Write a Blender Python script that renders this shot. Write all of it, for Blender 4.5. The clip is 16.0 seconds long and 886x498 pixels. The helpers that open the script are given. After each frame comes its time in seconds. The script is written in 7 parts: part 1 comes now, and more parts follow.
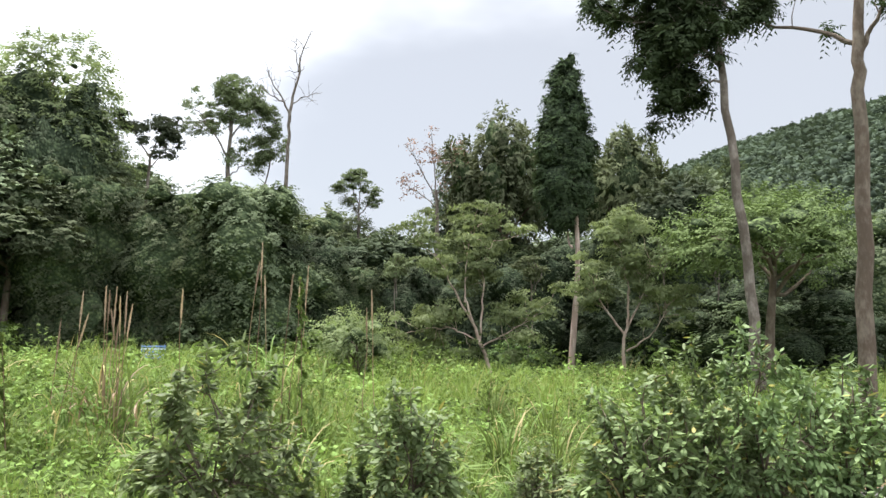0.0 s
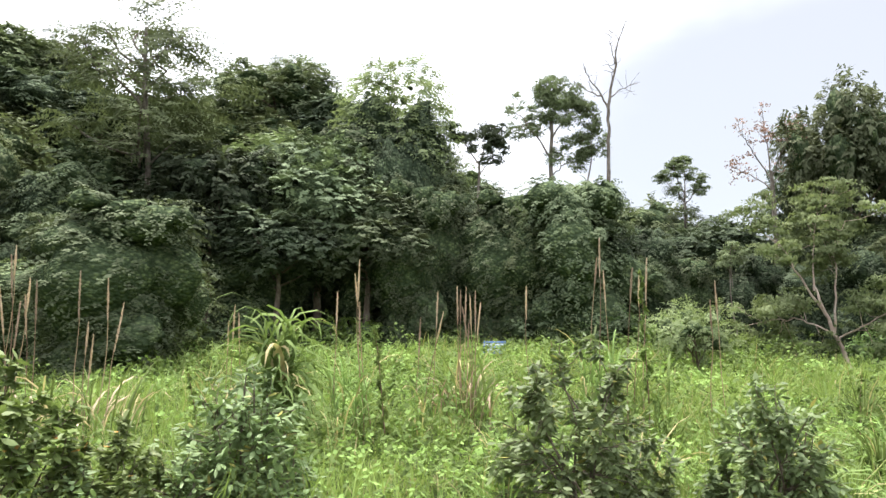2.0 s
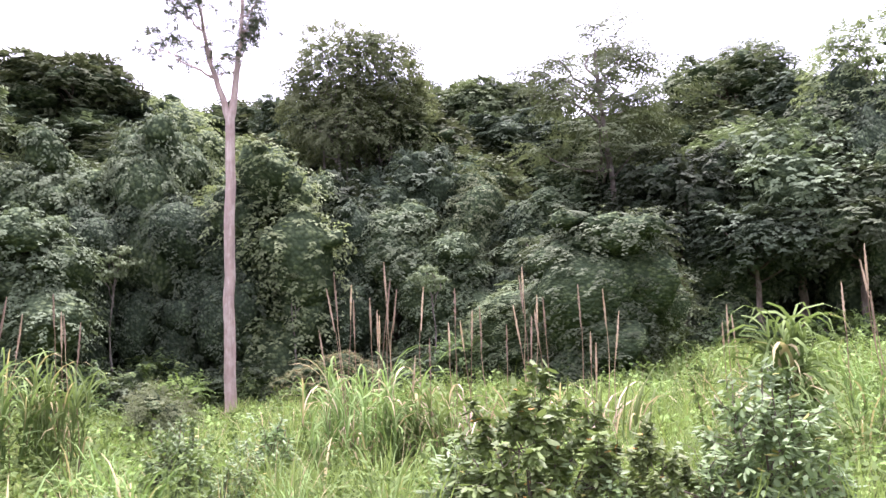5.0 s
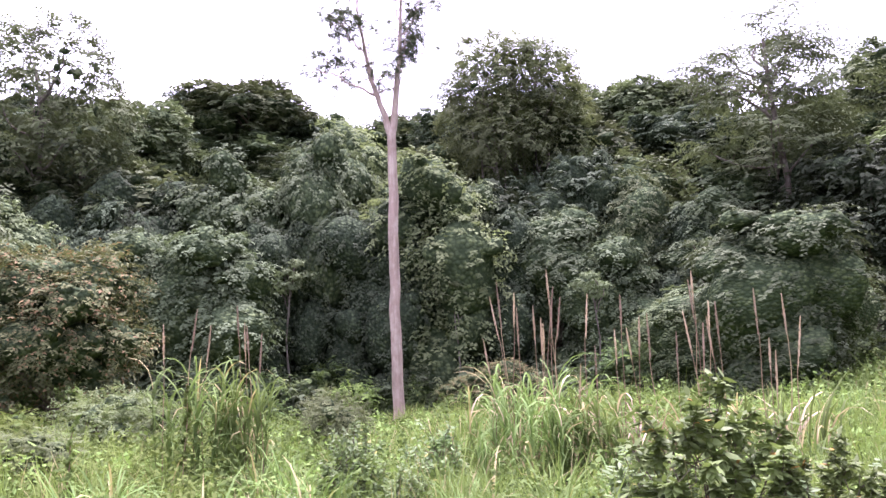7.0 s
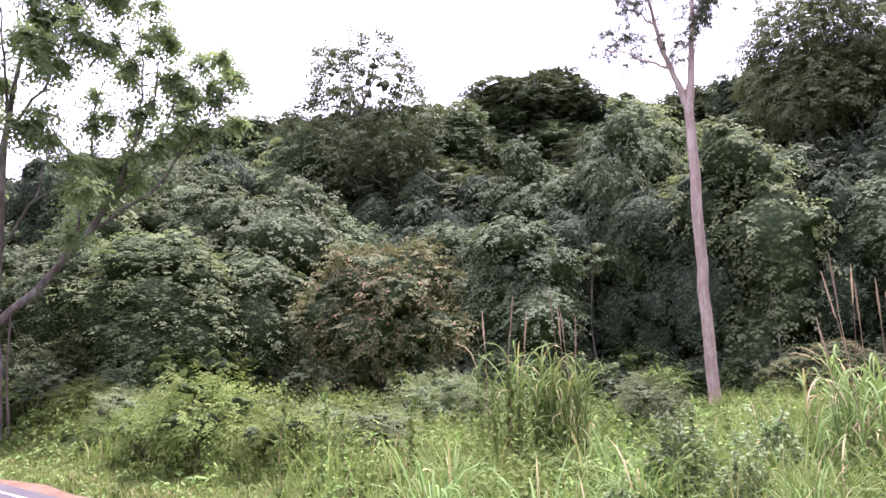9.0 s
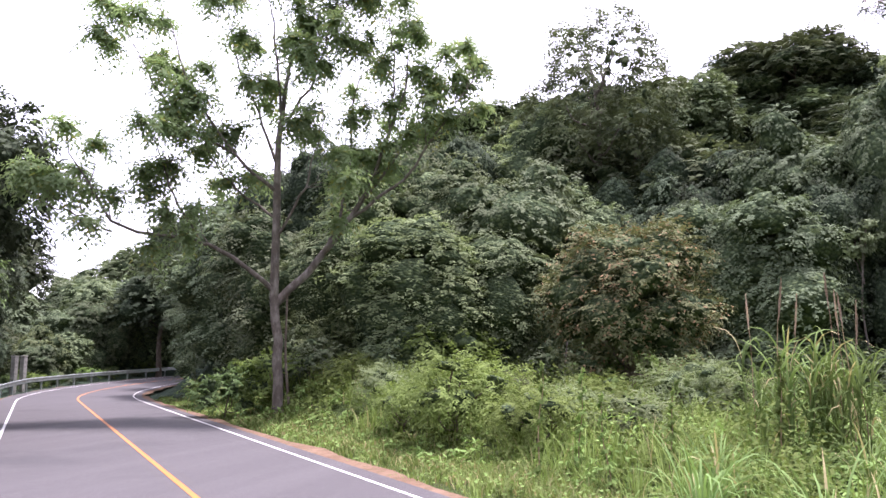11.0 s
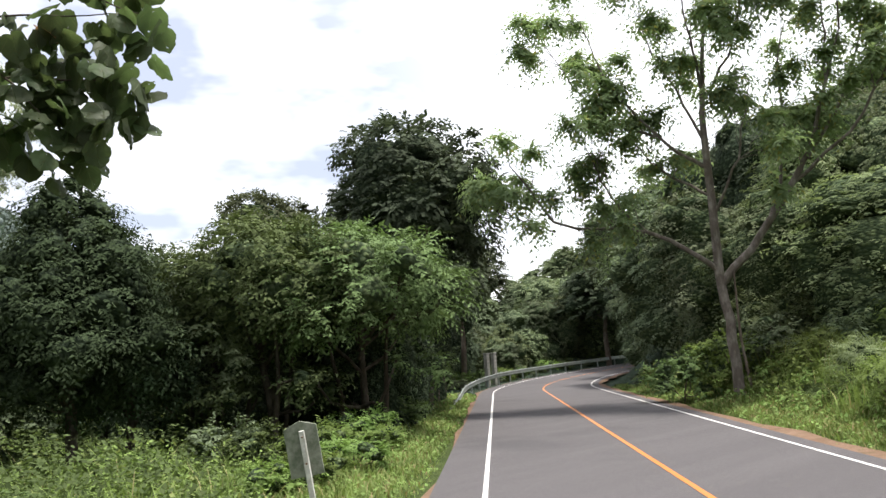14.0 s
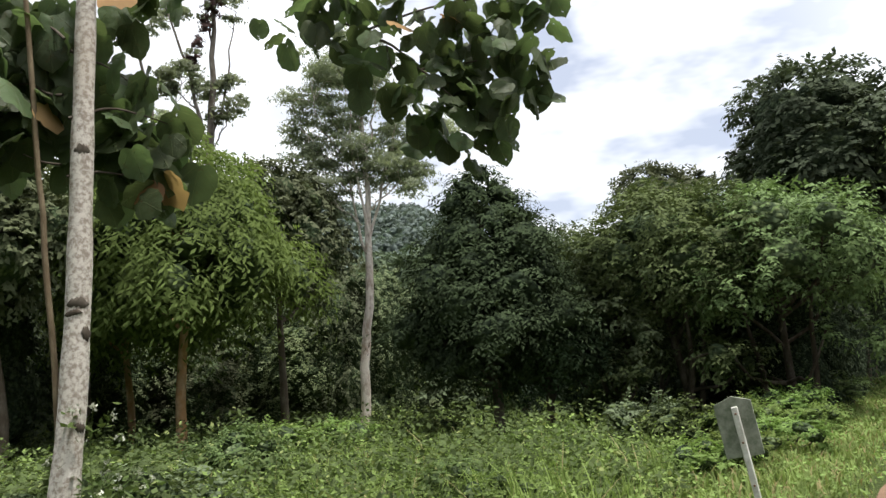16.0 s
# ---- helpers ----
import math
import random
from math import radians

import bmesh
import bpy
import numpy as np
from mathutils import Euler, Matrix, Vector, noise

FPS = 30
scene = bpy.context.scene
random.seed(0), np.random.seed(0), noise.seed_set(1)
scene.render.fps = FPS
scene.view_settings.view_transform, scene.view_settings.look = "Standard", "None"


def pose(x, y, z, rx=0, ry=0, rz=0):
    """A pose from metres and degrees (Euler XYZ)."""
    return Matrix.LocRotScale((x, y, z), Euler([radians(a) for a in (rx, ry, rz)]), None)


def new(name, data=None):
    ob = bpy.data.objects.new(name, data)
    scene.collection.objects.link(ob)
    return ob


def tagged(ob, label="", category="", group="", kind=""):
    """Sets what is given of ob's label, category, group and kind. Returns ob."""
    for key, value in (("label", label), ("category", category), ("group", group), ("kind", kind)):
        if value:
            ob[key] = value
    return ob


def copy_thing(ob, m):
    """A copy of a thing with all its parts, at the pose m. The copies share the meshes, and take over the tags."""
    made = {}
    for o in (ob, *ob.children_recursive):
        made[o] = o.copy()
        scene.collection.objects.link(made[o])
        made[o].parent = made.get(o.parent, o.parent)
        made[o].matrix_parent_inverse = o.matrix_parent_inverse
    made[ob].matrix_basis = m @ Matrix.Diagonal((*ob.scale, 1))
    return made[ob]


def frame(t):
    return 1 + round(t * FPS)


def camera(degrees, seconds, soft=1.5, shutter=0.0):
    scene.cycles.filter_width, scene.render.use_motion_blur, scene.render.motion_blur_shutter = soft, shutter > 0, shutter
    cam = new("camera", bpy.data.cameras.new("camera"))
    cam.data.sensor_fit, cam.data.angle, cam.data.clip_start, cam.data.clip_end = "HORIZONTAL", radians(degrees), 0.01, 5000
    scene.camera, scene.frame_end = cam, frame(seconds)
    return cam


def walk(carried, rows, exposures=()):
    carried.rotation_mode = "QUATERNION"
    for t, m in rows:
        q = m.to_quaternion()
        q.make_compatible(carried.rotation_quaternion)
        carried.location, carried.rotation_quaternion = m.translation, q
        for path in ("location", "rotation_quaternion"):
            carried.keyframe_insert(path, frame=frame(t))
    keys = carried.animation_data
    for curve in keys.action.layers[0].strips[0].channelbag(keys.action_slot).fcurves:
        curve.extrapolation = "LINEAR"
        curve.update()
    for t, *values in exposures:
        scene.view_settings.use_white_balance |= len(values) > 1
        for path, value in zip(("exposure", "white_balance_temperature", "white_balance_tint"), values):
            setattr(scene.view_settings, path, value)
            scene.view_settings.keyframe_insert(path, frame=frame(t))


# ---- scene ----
cam = camera(57.8, 16.0, soft=1.5)
METRES, EYE, TILT, LEAN, TURN = 2.3, 1.8, 8.5, 0.0, 0.0
ROWS = [
    (0.0, 0.0, 0.0, 0.0, 0.0, 0.0, -0.0),
    (0.5, -0.0322, -0.0012, -0.003, 6.59, -0.53, 0.99),
    (1.0, -0.059, -0.0014, -0.0025, 12.25, -0.41, 1.75),
    (1.5, -0.0842, -0.01, -0.0032, 17.5, -0.24, 2.25),
    (2.0, -0.1074, -0.0227, -0.0006, 22.67, 0.27, 3.19),
    (2.5, -0.1299, -0.0262, 0.0009, 28.37, 1.44, 3.95),
    (3.0, -0.1591, -0.0338, -0.0009, 33.95, 2.6, 5.05),
    (3.5, -0.1877, -0.0669, 0.0034, 38.98, 3.23, 6.84),
    (4.0, -0.2226, -0.0996, 0.0031, 44.1, 3.15, 8.16),
    (4.5, -0.2186, -0.1025, 0.012, 49.62, 3.36, 8.27),
    (5.0, -0.2143, -0.1053, 0.0094, 55.35, 4.11, 9.0),
    (7.5, -0.2334, -0.1175, 0.0174, 69.68, 7.02, 9.67),
    (8.0, -0.227, -0.1287, 0.0179, 74.22, 7.79, 9.99),
    (8.5, -0.259, -0.1522, 0.0238, 82.0, 8.85, 9.95),
    (9.0, -0.2655, -0.207, 0.0245, 88.36, 9.08, 10.11),
    (9.5, -0.2715, -0.2623, 0.0331, 93.13, 9.0, 9.05),
    (12.0, -0.2372, -0.3796, 0.0534, 115.09, 12.17, 8.17),
    (12.5, -0.2322, -0.4112, 0.0519, 120.94, 12.79, 7.95),
    (13.0, -0.2054, -0.424, 0.0536, 124.94, 12.95, 7.96),
    (13.5, -0.1905, -0.4455, 0.0527, 129.5, 13.38, 8.85),
    (14.0, -0.1732, -0.473, 0.0543, 136.22, 14.21, 9.22),
    (14.5, -0.1971, -0.5244, 0.0674, 145.4, 15.37, 7.75),
    (15.0, -0.2241, -0.5404, 0.07, 153.65, 16.59, 5.79),
    (15.5, -0.2303, -0.5966, 0.0646, 159.13, 16.91, 5.83),
    (16.0, -0.2073, -0.6884, 0.0727, 164.28, 16.45, 6.39),
]
# the clip's camera opens up towards the dark hillside and closes again on the way
EXPOSURES = [(0.0, 1.0, 6500, 10), (1.5, 1.15, 6500, 11), (3.5, 1.42, 6350, 16), (5.0, 1.62, 5900, 39), (7.5, 1.46, 5850, 44), (9.5, 1.25, 5850, 43), (12.5, 0.79, 6250, 17), (14.0, 0.52, 6450, 12), (16.0, 0.34, 6500, 10)]
walk(cam, [(t, pose(0, 0, EYE, TILT, LEAN, TURN) @ pose(METRES * x, METRES * y, METRES * z, 90 + pitch, roll, yaw)) for t, x, y, z, yaw, pitch, roll in ROWS], EXPOSURES)

# ---- world, sun ----
world = bpy.data.worlds.new("overcast_sky")
scene.world = world
world.use_nodes = True
wt = world.node_tree
wt.nodes.clear()


def wnode(kind, **values):
    n = wt.nodes.new(kind)
    for k, v in values.items():
        n.inputs[k].default_value = v
    return n


SUN_BEARING, SUN_HEIGHT = 48.0, 74.0
sky = wt.nodes.new("ShaderNodeTexSky")
sky.sky_type, sky.sun_disc = "NISHITA", False
sky.sun_elevation, sky.sun_rotation = radians(SUN_HEIGHT), radians(-SUN_BEARING)
coord = wt.nodes.new("ShaderNodeTexCoord")
flat = wnode("ShaderNodeMapping", Scale=(1.0, 1.0, 2.6), Location=(3.1, 1.7, 0.4))
cloud = wnode("ShaderNodeTexNoise", Scale=1.35, Detail=5.0, Roughness=0.52)
grey = wt.nodes.new("ShaderNodeMapRange")
grey.inputs["From Min"].default_value, grey.inputs["From Max"].default_value = 0.45, 0.68
# the cloud deck is thick and grey over the valley ahead, thin and white over the hill
lie = wt.nodes.new("ShaderNodeVectorMath")
lie.operation = "DOT_PRODUCT"
lie.inputs[1].default_value = (0.57, 0.82, -0.5)
thick = wt.nodes.new("ShaderNodeMapRange")
thick.interpolation_type = "SMOOTHSTEP"
thick.inputs["From Min"].default_value, thick.inputs["From Max"].default_value = 0.33, 0.64
half = wt.nodes.new("ShaderNodeMath")
half.operation = "MULTIPLY"
half.inputs[1].default_value = 0.5
drift = wt.nodes.new("ShaderNodeMath")
drift.operation = "MULTIPLY_ADD"
tone = wt.nodes.new("ShaderNodeMix")
tone.data_type = "RGBA"
tone.inputs["A"].default_value, tone.inputs["B"].default_value = (1.35, 1.36, 1.375, 1), (0.565, 0.575, 0.60, 1)
deck = wt.nodes.new("ShaderNodeMix")
deck.data_type = "RGBA"
deck.inputs["B"].default_value = (0.315, 0.317, 0.323, 1)
# broken clouds low over the road's far side
low = wnode("ShaderNodeTexNoise", Scale=5.5, Detail=4.0, Roughness=0.55)
side = wt.nodes.new("ShaderNodeVectorMath")
side.operation = "DOT_PRODUCT"
side.inputs[1].default_value = (-0.44, -0.86, 0.26)
near_side = wt.nodes.new("ShaderNodeMapRange")
near_side.inputs["From Min"].default_value, near_side.inputs["From Max"].default_value = 0.90, 0.985
shred = wt.nodes.new("ShaderNodeMapRange")
shred.inputs["From Min"].default_value, shred.inputs["From Max"].default_value = 0.45, 0.60
broken = wt.nodes.new("ShaderNodeMath")
broken.operation = "MULTIPLY"
rags = wt.nodes.new("ShaderNodeMix")
rags.data_type = "RGBA"
rags.inputs["B"].default_value = (0.48, 0.52, 0.62, 1)
haze = wt.nodes.new("ShaderNodeMix")
haze.data_type = "RGBA"
haze.inputs["B"].default_value = (0.88, 0.89, 0.91, 1)
veil = wt.nodes.new("ShaderNodeMix")
veil.data_type = "RGBA"
veil.inputs["Factor"].default_value = 0.025
out = wt.nodes.new("ShaderNodeOutputWorld")
bg = wnode("ShaderNodeBackground", Strength=1.0)
for a, b in (
    (coord.outputs["Generated"], flat.inputs["Vector"]), (flat.outputs["Vector"], cloud.inputs["Vector"]),
    (cloud.outputs["Fac"], grey.inputs["Value"]), (coord.outputs["Generated"], lie.inputs[0]), (lie.outputs["Value"], drift.inputs[0]), (cloud.outputs["Fac"], drift.inputs[1]), (half.outputs["Value"], drift.inputs[2]), (lie.outputs["Value"], half.inputs[0]), (drift.outputs["Value"], thick.inputs["Value"]),
    (grey.outputs["Result"], tone.inputs["Factor"]), (tone.outputs["Result"], deck.inputs["A"]), (thick.outputs["Result"], deck.inputs["Factor"]),
    (flat.outputs["Vector"], low.inputs["Vector"]), (coord.outputs["Generated"], side.inputs[0]), (side.outputs["Value"], near_side.inputs["Value"]), (low.outputs["Fac"], shred.inputs["Value"]), (near_side.outputs["Result"], broken.inputs[0]), (shred.outputs["Result"], broken.inputs[1]), (broken.outputs["Value"], rags.inputs["Factor"]), (near_side.outputs["Result"], haze.inputs["Factor"]), (deck.outputs["Result"], haze.inputs["A"]), (haze.outputs["Result"], rags.inputs["A"]),
    (rags.outputs["Result"], veil.inputs["A"]), (sky.outputs["Color"], veil.inputs["B"]), (veil.outputs["Result"], bg.inputs["Color"]),
    (bg.outputs["Background"], out.inputs["Surface"]),
):
    wt.links.new(a, b)
sun = new("sun", bpy.data.lights.new("sun", "SUN"))
sun.data.energy, sun.data.angle, sun.data.color = 5.0, radians(10), (1.0, 0.96, 0.88)
sun.matrix_world = pose(0, 0, 40, 90 - SUN_HEIGHT, 0, SUN_BEARING + 180)


# ---- materials ----
def material(name, rough=0.6, spec=0.3):
    m = bpy.data.materials.new(name)
    m.use_nodes = True
    nt = m.node_tree
    p = nt.nodes["Principled BSDF"]
    p.inputs["Roughness"].default_value = rough
    p.inputs["Specular IOR Level"].default_value = spec
    return m, nt, p


def mix_node(nt, fac, a, b, blend="MIX"):
    n = nt.nodes.new("ShaderNodeMix")
    n.data_type, n.blend_type = "RGBA", blend
    for slot, v in (("Factor", fac), ("A", a), ("B", b)):
        if isinstance(v, (int, float)):
            n.inputs[slot].default_value = v
        elif isinstance(v, tuple):
            n.inputs[slot].default_value = (*v, 1)
        else:
            nt.links.new(v, n.inputs[slot])
    return n.outputs["Result"]


def noise_node(nt, scale, detail=4.0, rough=0.55, stretch=None, space="Object"):
    c = nt.nodes.new("ShaderNodeTexCoord")
    n = nt.nodes.new("ShaderNodeTexNoise")
    n.inputs["Scale"].default_value, n.inputs["Detail"].default_value, n.inputs["Roughness"].default_value = scale, detail, rough
    src = c.outputs[space]
    if stretch:
        mp = nt.nodes.new("ShaderNodeMapping")
        mp.inputs["Scale"].default_value = stretch
        nt.links.new(src, mp.inputs["Vector"])
        src = mp.outputs["Vector"]
    nt.links.new(src, n.inputs["Vector"])
    return n.outputs["Fac"]


def span(nt, value, lo, hi, to_lo=0.0, to_hi=1.0):
    n = nt.nodes.new("ShaderNodeMapRange")
    nt.links.new(value, n.inputs["Value"])
    for k, v in (("From Min", lo), ("From Max", hi), ("To Min", to_lo), ("To Max", to_hi)):
        n.inputs[k].default_value = v
    return n.outputs["Result"]


def bump(nt, p, height, strength=0.4, distance=0.02):
    b = nt.nodes.new("ShaderNodeBump")
    b.inputs["Strength"].default_value, b.inputs["Distance"].default_value = strength, distance
    nt.links.new(height, b.inputs["Height"])
    nt.links.new(b.outputs["Normal"], p.inputs["Normal"])


def leaf_material(name, dark, light, odd=None, odd_share=0.06, through_light=0.22, rough=0.65, patch=0.35, gloss=0.03, vary=0.36, pure=0.78):
    """Leaves: colour varies leaf by leaf, branch by branch and plant by plant, and light shines through them."""
    m, nt, p = material(name, rough, gloss)
    geo = nt.nodes.new("ShaderNodeNewGeometry")
    col = mix_node(nt, span(nt, geo.outputs["Random Per Island"], 0, 1, 0.33, 0.69), dark, light)
    big = span(nt, noise_node(nt, patch, 2.0), 0.38, 0.62)
    col = mix_node(nt, span(nt, noise_node(nt, patch, 2.0), 0.35, 0.65, 0.0, 0.55), col, tuple(0.55 * a + 0.55 * b for a, b in zip(dark, light)))
    info = nt.nodes.new("ShaderNodeObjectInfo")
    hue = nt.nodes.new("ShaderNodeHueSaturation")
    nt.links.new(col, hue.inputs["Color"])
    nt.links.new(span(nt, info.outputs["Random"], 0, 1, 0.485, 0.515), hue.inputs["Hue"])
    both = nt.nodes.new("ShaderNodeMath")
    both.operation = "MULTIPLY"
    nt.links.new(span(nt, big, 0, 1, 0.8, 1.2), both.inputs[0])
    nt.links.new(span(nt, info.outputs["Random"], 0, 1, 1 - vary, 1 + vary), both.inputs[1])
    nt.links.new(both.outputs["Value"], hue.inputs["Value"])
    hue.inputs["Saturation"].default_value = pure
    col = hue.outputs["Color"]
    if odd:
        pick = nt.nodes.new("ShaderNodeMath")
        pick.operation = "GREATER_THAN"
        wn = nt.nodes.new("ShaderNodeTexWhiteNoise")
        wn.noise_dimensions = "1D"
        nt.links.new(geo.outputs["Random Per Island"], wn.inputs["W"])
        nt.links.new(wn.outputs["Value"], pick.inputs[0])
        pick.inputs[1].default_value = 1 - odd_share
        col = mix_node(nt, pick.outputs["Value"], col, odd)
    nt.links.new(col, p.inputs["Base Color"])
    t = nt.nodes.new("ShaderNodeBsdfTranslucent")
    warm = mix_node(nt, 0.5, col, (0.9, 1.0, 0.35), "MULTIPLY")
    nt.links.new(warm, t.inputs["Color"])
    mx = nt.nodes.new("ShaderNodeMixShader")
    mx.inputs[0].default_value = through_light
    nt.links.new(p.outputs["BSDF"], mx.inputs[1])
    nt.links.new(t.outputs["BSDF"], mx.inputs[2])
    nt.links.new(mx.outputs["Shader"], nt.nodes["Material Output"].inputs["Surface"])
    return m


def bark_material(name, base, blotch, scale=5.0, share=(0.45, 0.62), rough=0.9, moss=None, streak=0.25, deep=0.5, tall=0.55):
    m, nt, p = material(name, rough, 0.15)
    grain = noise_node(nt, scale * 3, 6, 0.7, (1, 1, streak))
    spots = span(nt, noise_node(nt, scale, 5, 0.65, (1, 1, tall)), *share)
    col = mix_node(nt, spots, base, blotch)
    col = mix_node(nt, span(nt, grain, 0.3, 0.7, 0, deep), col, tuple(0.45 * c for c in base))
    if moss:
        col = mix_node(nt, span(nt, noise_node(nt, 0.5, 3), 0.5, 0.68, 0, 0.6), col, moss)
    nt.links.new(col, p.inputs["Base Color"])
    bump(nt, p, grain, 0.6, 0.03)
    return m


LEAF = {
    "dark": leaf_material("leaf_dark", (0.030, 0.046, 0.027), (0.108, 0.142, 0.074), rough=0.62),
    "deep": leaf_material("leaf_deep", (0.025, 0.039, 0.022), (0.076, 0.108, 0.054), rough=0.8, gloss=0.0, vary=0.2, pure=0.95),
    "mid": leaf_material("leaf_mid", (0.064, 0.092, 0.040), (0.200, 0.245, 0.102), rough=0.62),
    "vine": leaf_material("leaf_vine", (0.044, 0.067, 0.034), (0.168, 0.210, 0.100), patch=0.25, rough=0.62),
    "fresh": leaf_material("leaf_fresh", (0.088, 0.136, 0.040), (0.230, 0.310, 0.100), through_light=0.42, pure=1.0),
    "olive": leaf_material("leaf_olive", (0.062, 0.080, 0.038), (0.170, 0.200, 0.098), rough=0.65),
    "brown": leaf_material("leaf_brown", (0.082, 0.096, 0.046), (0.215, 0.222, 0.108), (0.28, 0.19, 0.11), 0.14, rough=0.65, pure=0.95),
    "red": leaf_material("leaf_red", (0.20, 0.10, 0.075), (0.36, 0.20, 0.15)),
    "feather": leaf_material("leaf_feather", (0.072, 0.112, 0.048), (0.225, 0.285, 0.112), (0.30, 0.30, 0.11), 0.06, 0.6),
    "thin": leaf_material("leaf_thin", (0.13, 0.15, 0.10), (0.29, 0.32, 0.215), through_light=0.6),
    "bush": leaf_material("leaf_bush", (0.080, 0.128, 0.048), (0.225, 0.300, 0.118), (0.30, 0.28, 0.08), 0.02, 0.28, 0.56, 0.8, 0.24, 0.25, 0.92),
    "bush_light": leaf_material("leaf_bush_light", (0.080, 0.130, 0.038), (0.235, 0.312, 0.104), (0.50, 0.28, 0.07), 0.012, 0.32, 0.56, 0.8, 0.24, 0.2, 0.98),
    "weed": leaf_material("leaf_weed", (0.078, 0.126, 0.038), (0.258, 0.335, 0.112), gloss=0.0, rough=0.8, through_light=0.3, patch=0.6, pure=1.0),
    "grass": leaf_material("grass_green", (0.112, 0.175, 0.045), (0.332, 0.425, 0.142), (0.40, 0.35, 0.19), 0.07, 0.32, 0.6, 0.3, pure=1.0),
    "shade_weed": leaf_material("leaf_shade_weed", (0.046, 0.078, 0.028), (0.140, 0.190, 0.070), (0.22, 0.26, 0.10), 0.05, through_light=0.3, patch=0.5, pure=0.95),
    "reed": leaf_material("reed_leaf", (0.082, 0.130, 0.042), (0.250, 0.335, 0.122), (0.42, 0.36, 0.20), 0.12, 0.3, pure=1.0),
    "straw": leaf_material("reed_plume", (0.34, 0.215, 0.14), (0.62, 0.45, 0.31), through_light=0.25, rough=0.85),
    "stalk": leaf_material("dry_stalk", (0.18, 0.10, 0.05), (0.34, 0.23, 0.12), through_light=0.0, rough=0.8),
    "pale_flower": leaf_material("pale_flower", (0.45, 0.48, 0.38), (0.62, 0.64, 0.52)),
    "verge": leaf_material("verge_grass_green", (0.085, 0.125, 0.040), (0.26, 0.31, 0.110), (0.34, 0.28, 0.15), 0.12, 0.35, patch=1.2, pure=1.0),
    "dead": leaf_material("leaf_dead", (0.062, 0.034, 0.034), (0.150, 0.085, 0.078), through_light=0.2, rough=0.85),
    "amber": leaf_material("leaf_amber", (0.24, 0.11, 0.03), (0.40, 0.21, 0.06), through_light=0.35),
    "light": leaf_material("leaf_light", (0.086, 0.122, 0.050), (0.255, 0.305, 0.120), through_light=0.38),
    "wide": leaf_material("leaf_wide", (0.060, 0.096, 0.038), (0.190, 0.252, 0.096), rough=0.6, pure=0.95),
    "yellowish": leaf_material("leaf_yellowish", (0.098, 0.136, 0.042), (0.232, 0.285, 0.092), through_light=0.36, pure=1.0),
    "tall_weed": leaf_material("leaf_tall_weed", (0.050, 0.085, 0.026), (0.17, 0.235, 0.078), through_light=0.3, patch=0.5, pure=1.0),
    # distant haze is mixed into these two leaf colours: greyer, paler, less contrast
    "far": leaf_material("leaf_far_hazed", (0.060, 0.088, 0.060), (0.086, 0.120, 0.078), patch=0.05, rough=0.9, gloss=0.0),
    "ridge": leaf_material("leaf_ridge_hazed", (0.115, 0.155, 0.142), (0.175, 0.222, 0.198), patch=0.05, rough=0.9, gloss=0.0),
}


def veined_leaf_material():
    """Large round leaves: dark, with pale veins fanning out from the stalk, holes and brown spots."""
    m = leaf_material("leaf_round", (0.038, 0.064, 0.020), (0.105, 0.158, 0.050), (0.15, 0.12, 0.035), 0.04, 0.5, 0.5, 0.9, 0.25, 0.3)
    nt = m.node_tree
    p, mx = nt.nodes["Principled BSDF"], nt.nodes["Material Output"].inputs["Surface"].links[0].from_node
    c = nt.nodes.new("ShaderNodeTexCoord")
    xyz = nt.nodes.new("ShaderNodeSeparateXYZ")
    nt.links.new(c.outputs["Object"], xyz.inputs[0])

    def calc(op, a, b=None):
        n = nt.nodes.new("ShaderNodeMath")
        n.operation = op
        for k, v in enumerate((a, b)):
            if isinstance(v, (int, float)):
                n.inputs[k].default_value = v
            elif v is not None:
                nt.links.new(v, n.inputs[k])
        return n.outputs["Value"]

    fan = calc("ABSOLUTE", calc("SINE", calc("MULTIPLY", calc("ARCTAN2", xyz.outputs["Y"], xyz.outputs["X"]), 4.5)))
    ribs = calc("ABSOLUTE", calc("SINE", calc("ADD", calc("MULTIPLY", xyz.outputs["X"], 22.0), calc("MULTIPLY", calc("ABSOLUTE", xyz.outputs["Y"]), -16.0))))
    vein = calc("MAXIMUM", span(nt, fan, 0.0, 0.14, 1.0, 0.0), span(nt, ribs, 0.0, 0.12, 0.45, 0.0))
    col = p.inputs["Base Color"].links[0].from_socket
    col = mix_node(nt, calc("MULTIPLY", vein, 0.55), col, (0.16, 0.20, 0.075))
    col = mix_node(nt, span(nt, noise_node(nt, 9.0, 3), 0.60, 0.70, 0, 0.7), col, (0.11, 0.075, 0.03))
    nt.links.new(col, p.inputs["Base Color"])
    bump(nt, p, calc("ADD", vein, noise_node(nt, 5.0, 3)), 0.5, 0.02)
    gap = nt.nodes.new("ShaderNodeBsdfTransparent")
    whole = nt.nodes.new("ShaderNodeMixShader")
    nt.links.new(span(nt, noise_node(nt, 7.0, 2), 0.735, 0.74), whole.inputs[0])
    nt.links.new(mx.outputs["Shader"], whole.inputs[1])
    nt.links.new(gap.outputs["BSDF"], whole.inputs[2])
    nt.links.new(whole.outputs["Shader"], nt.nodes["Material Output"].inputs["Surface"])
    return m


LEAF["round"] = veined_leaf_material()


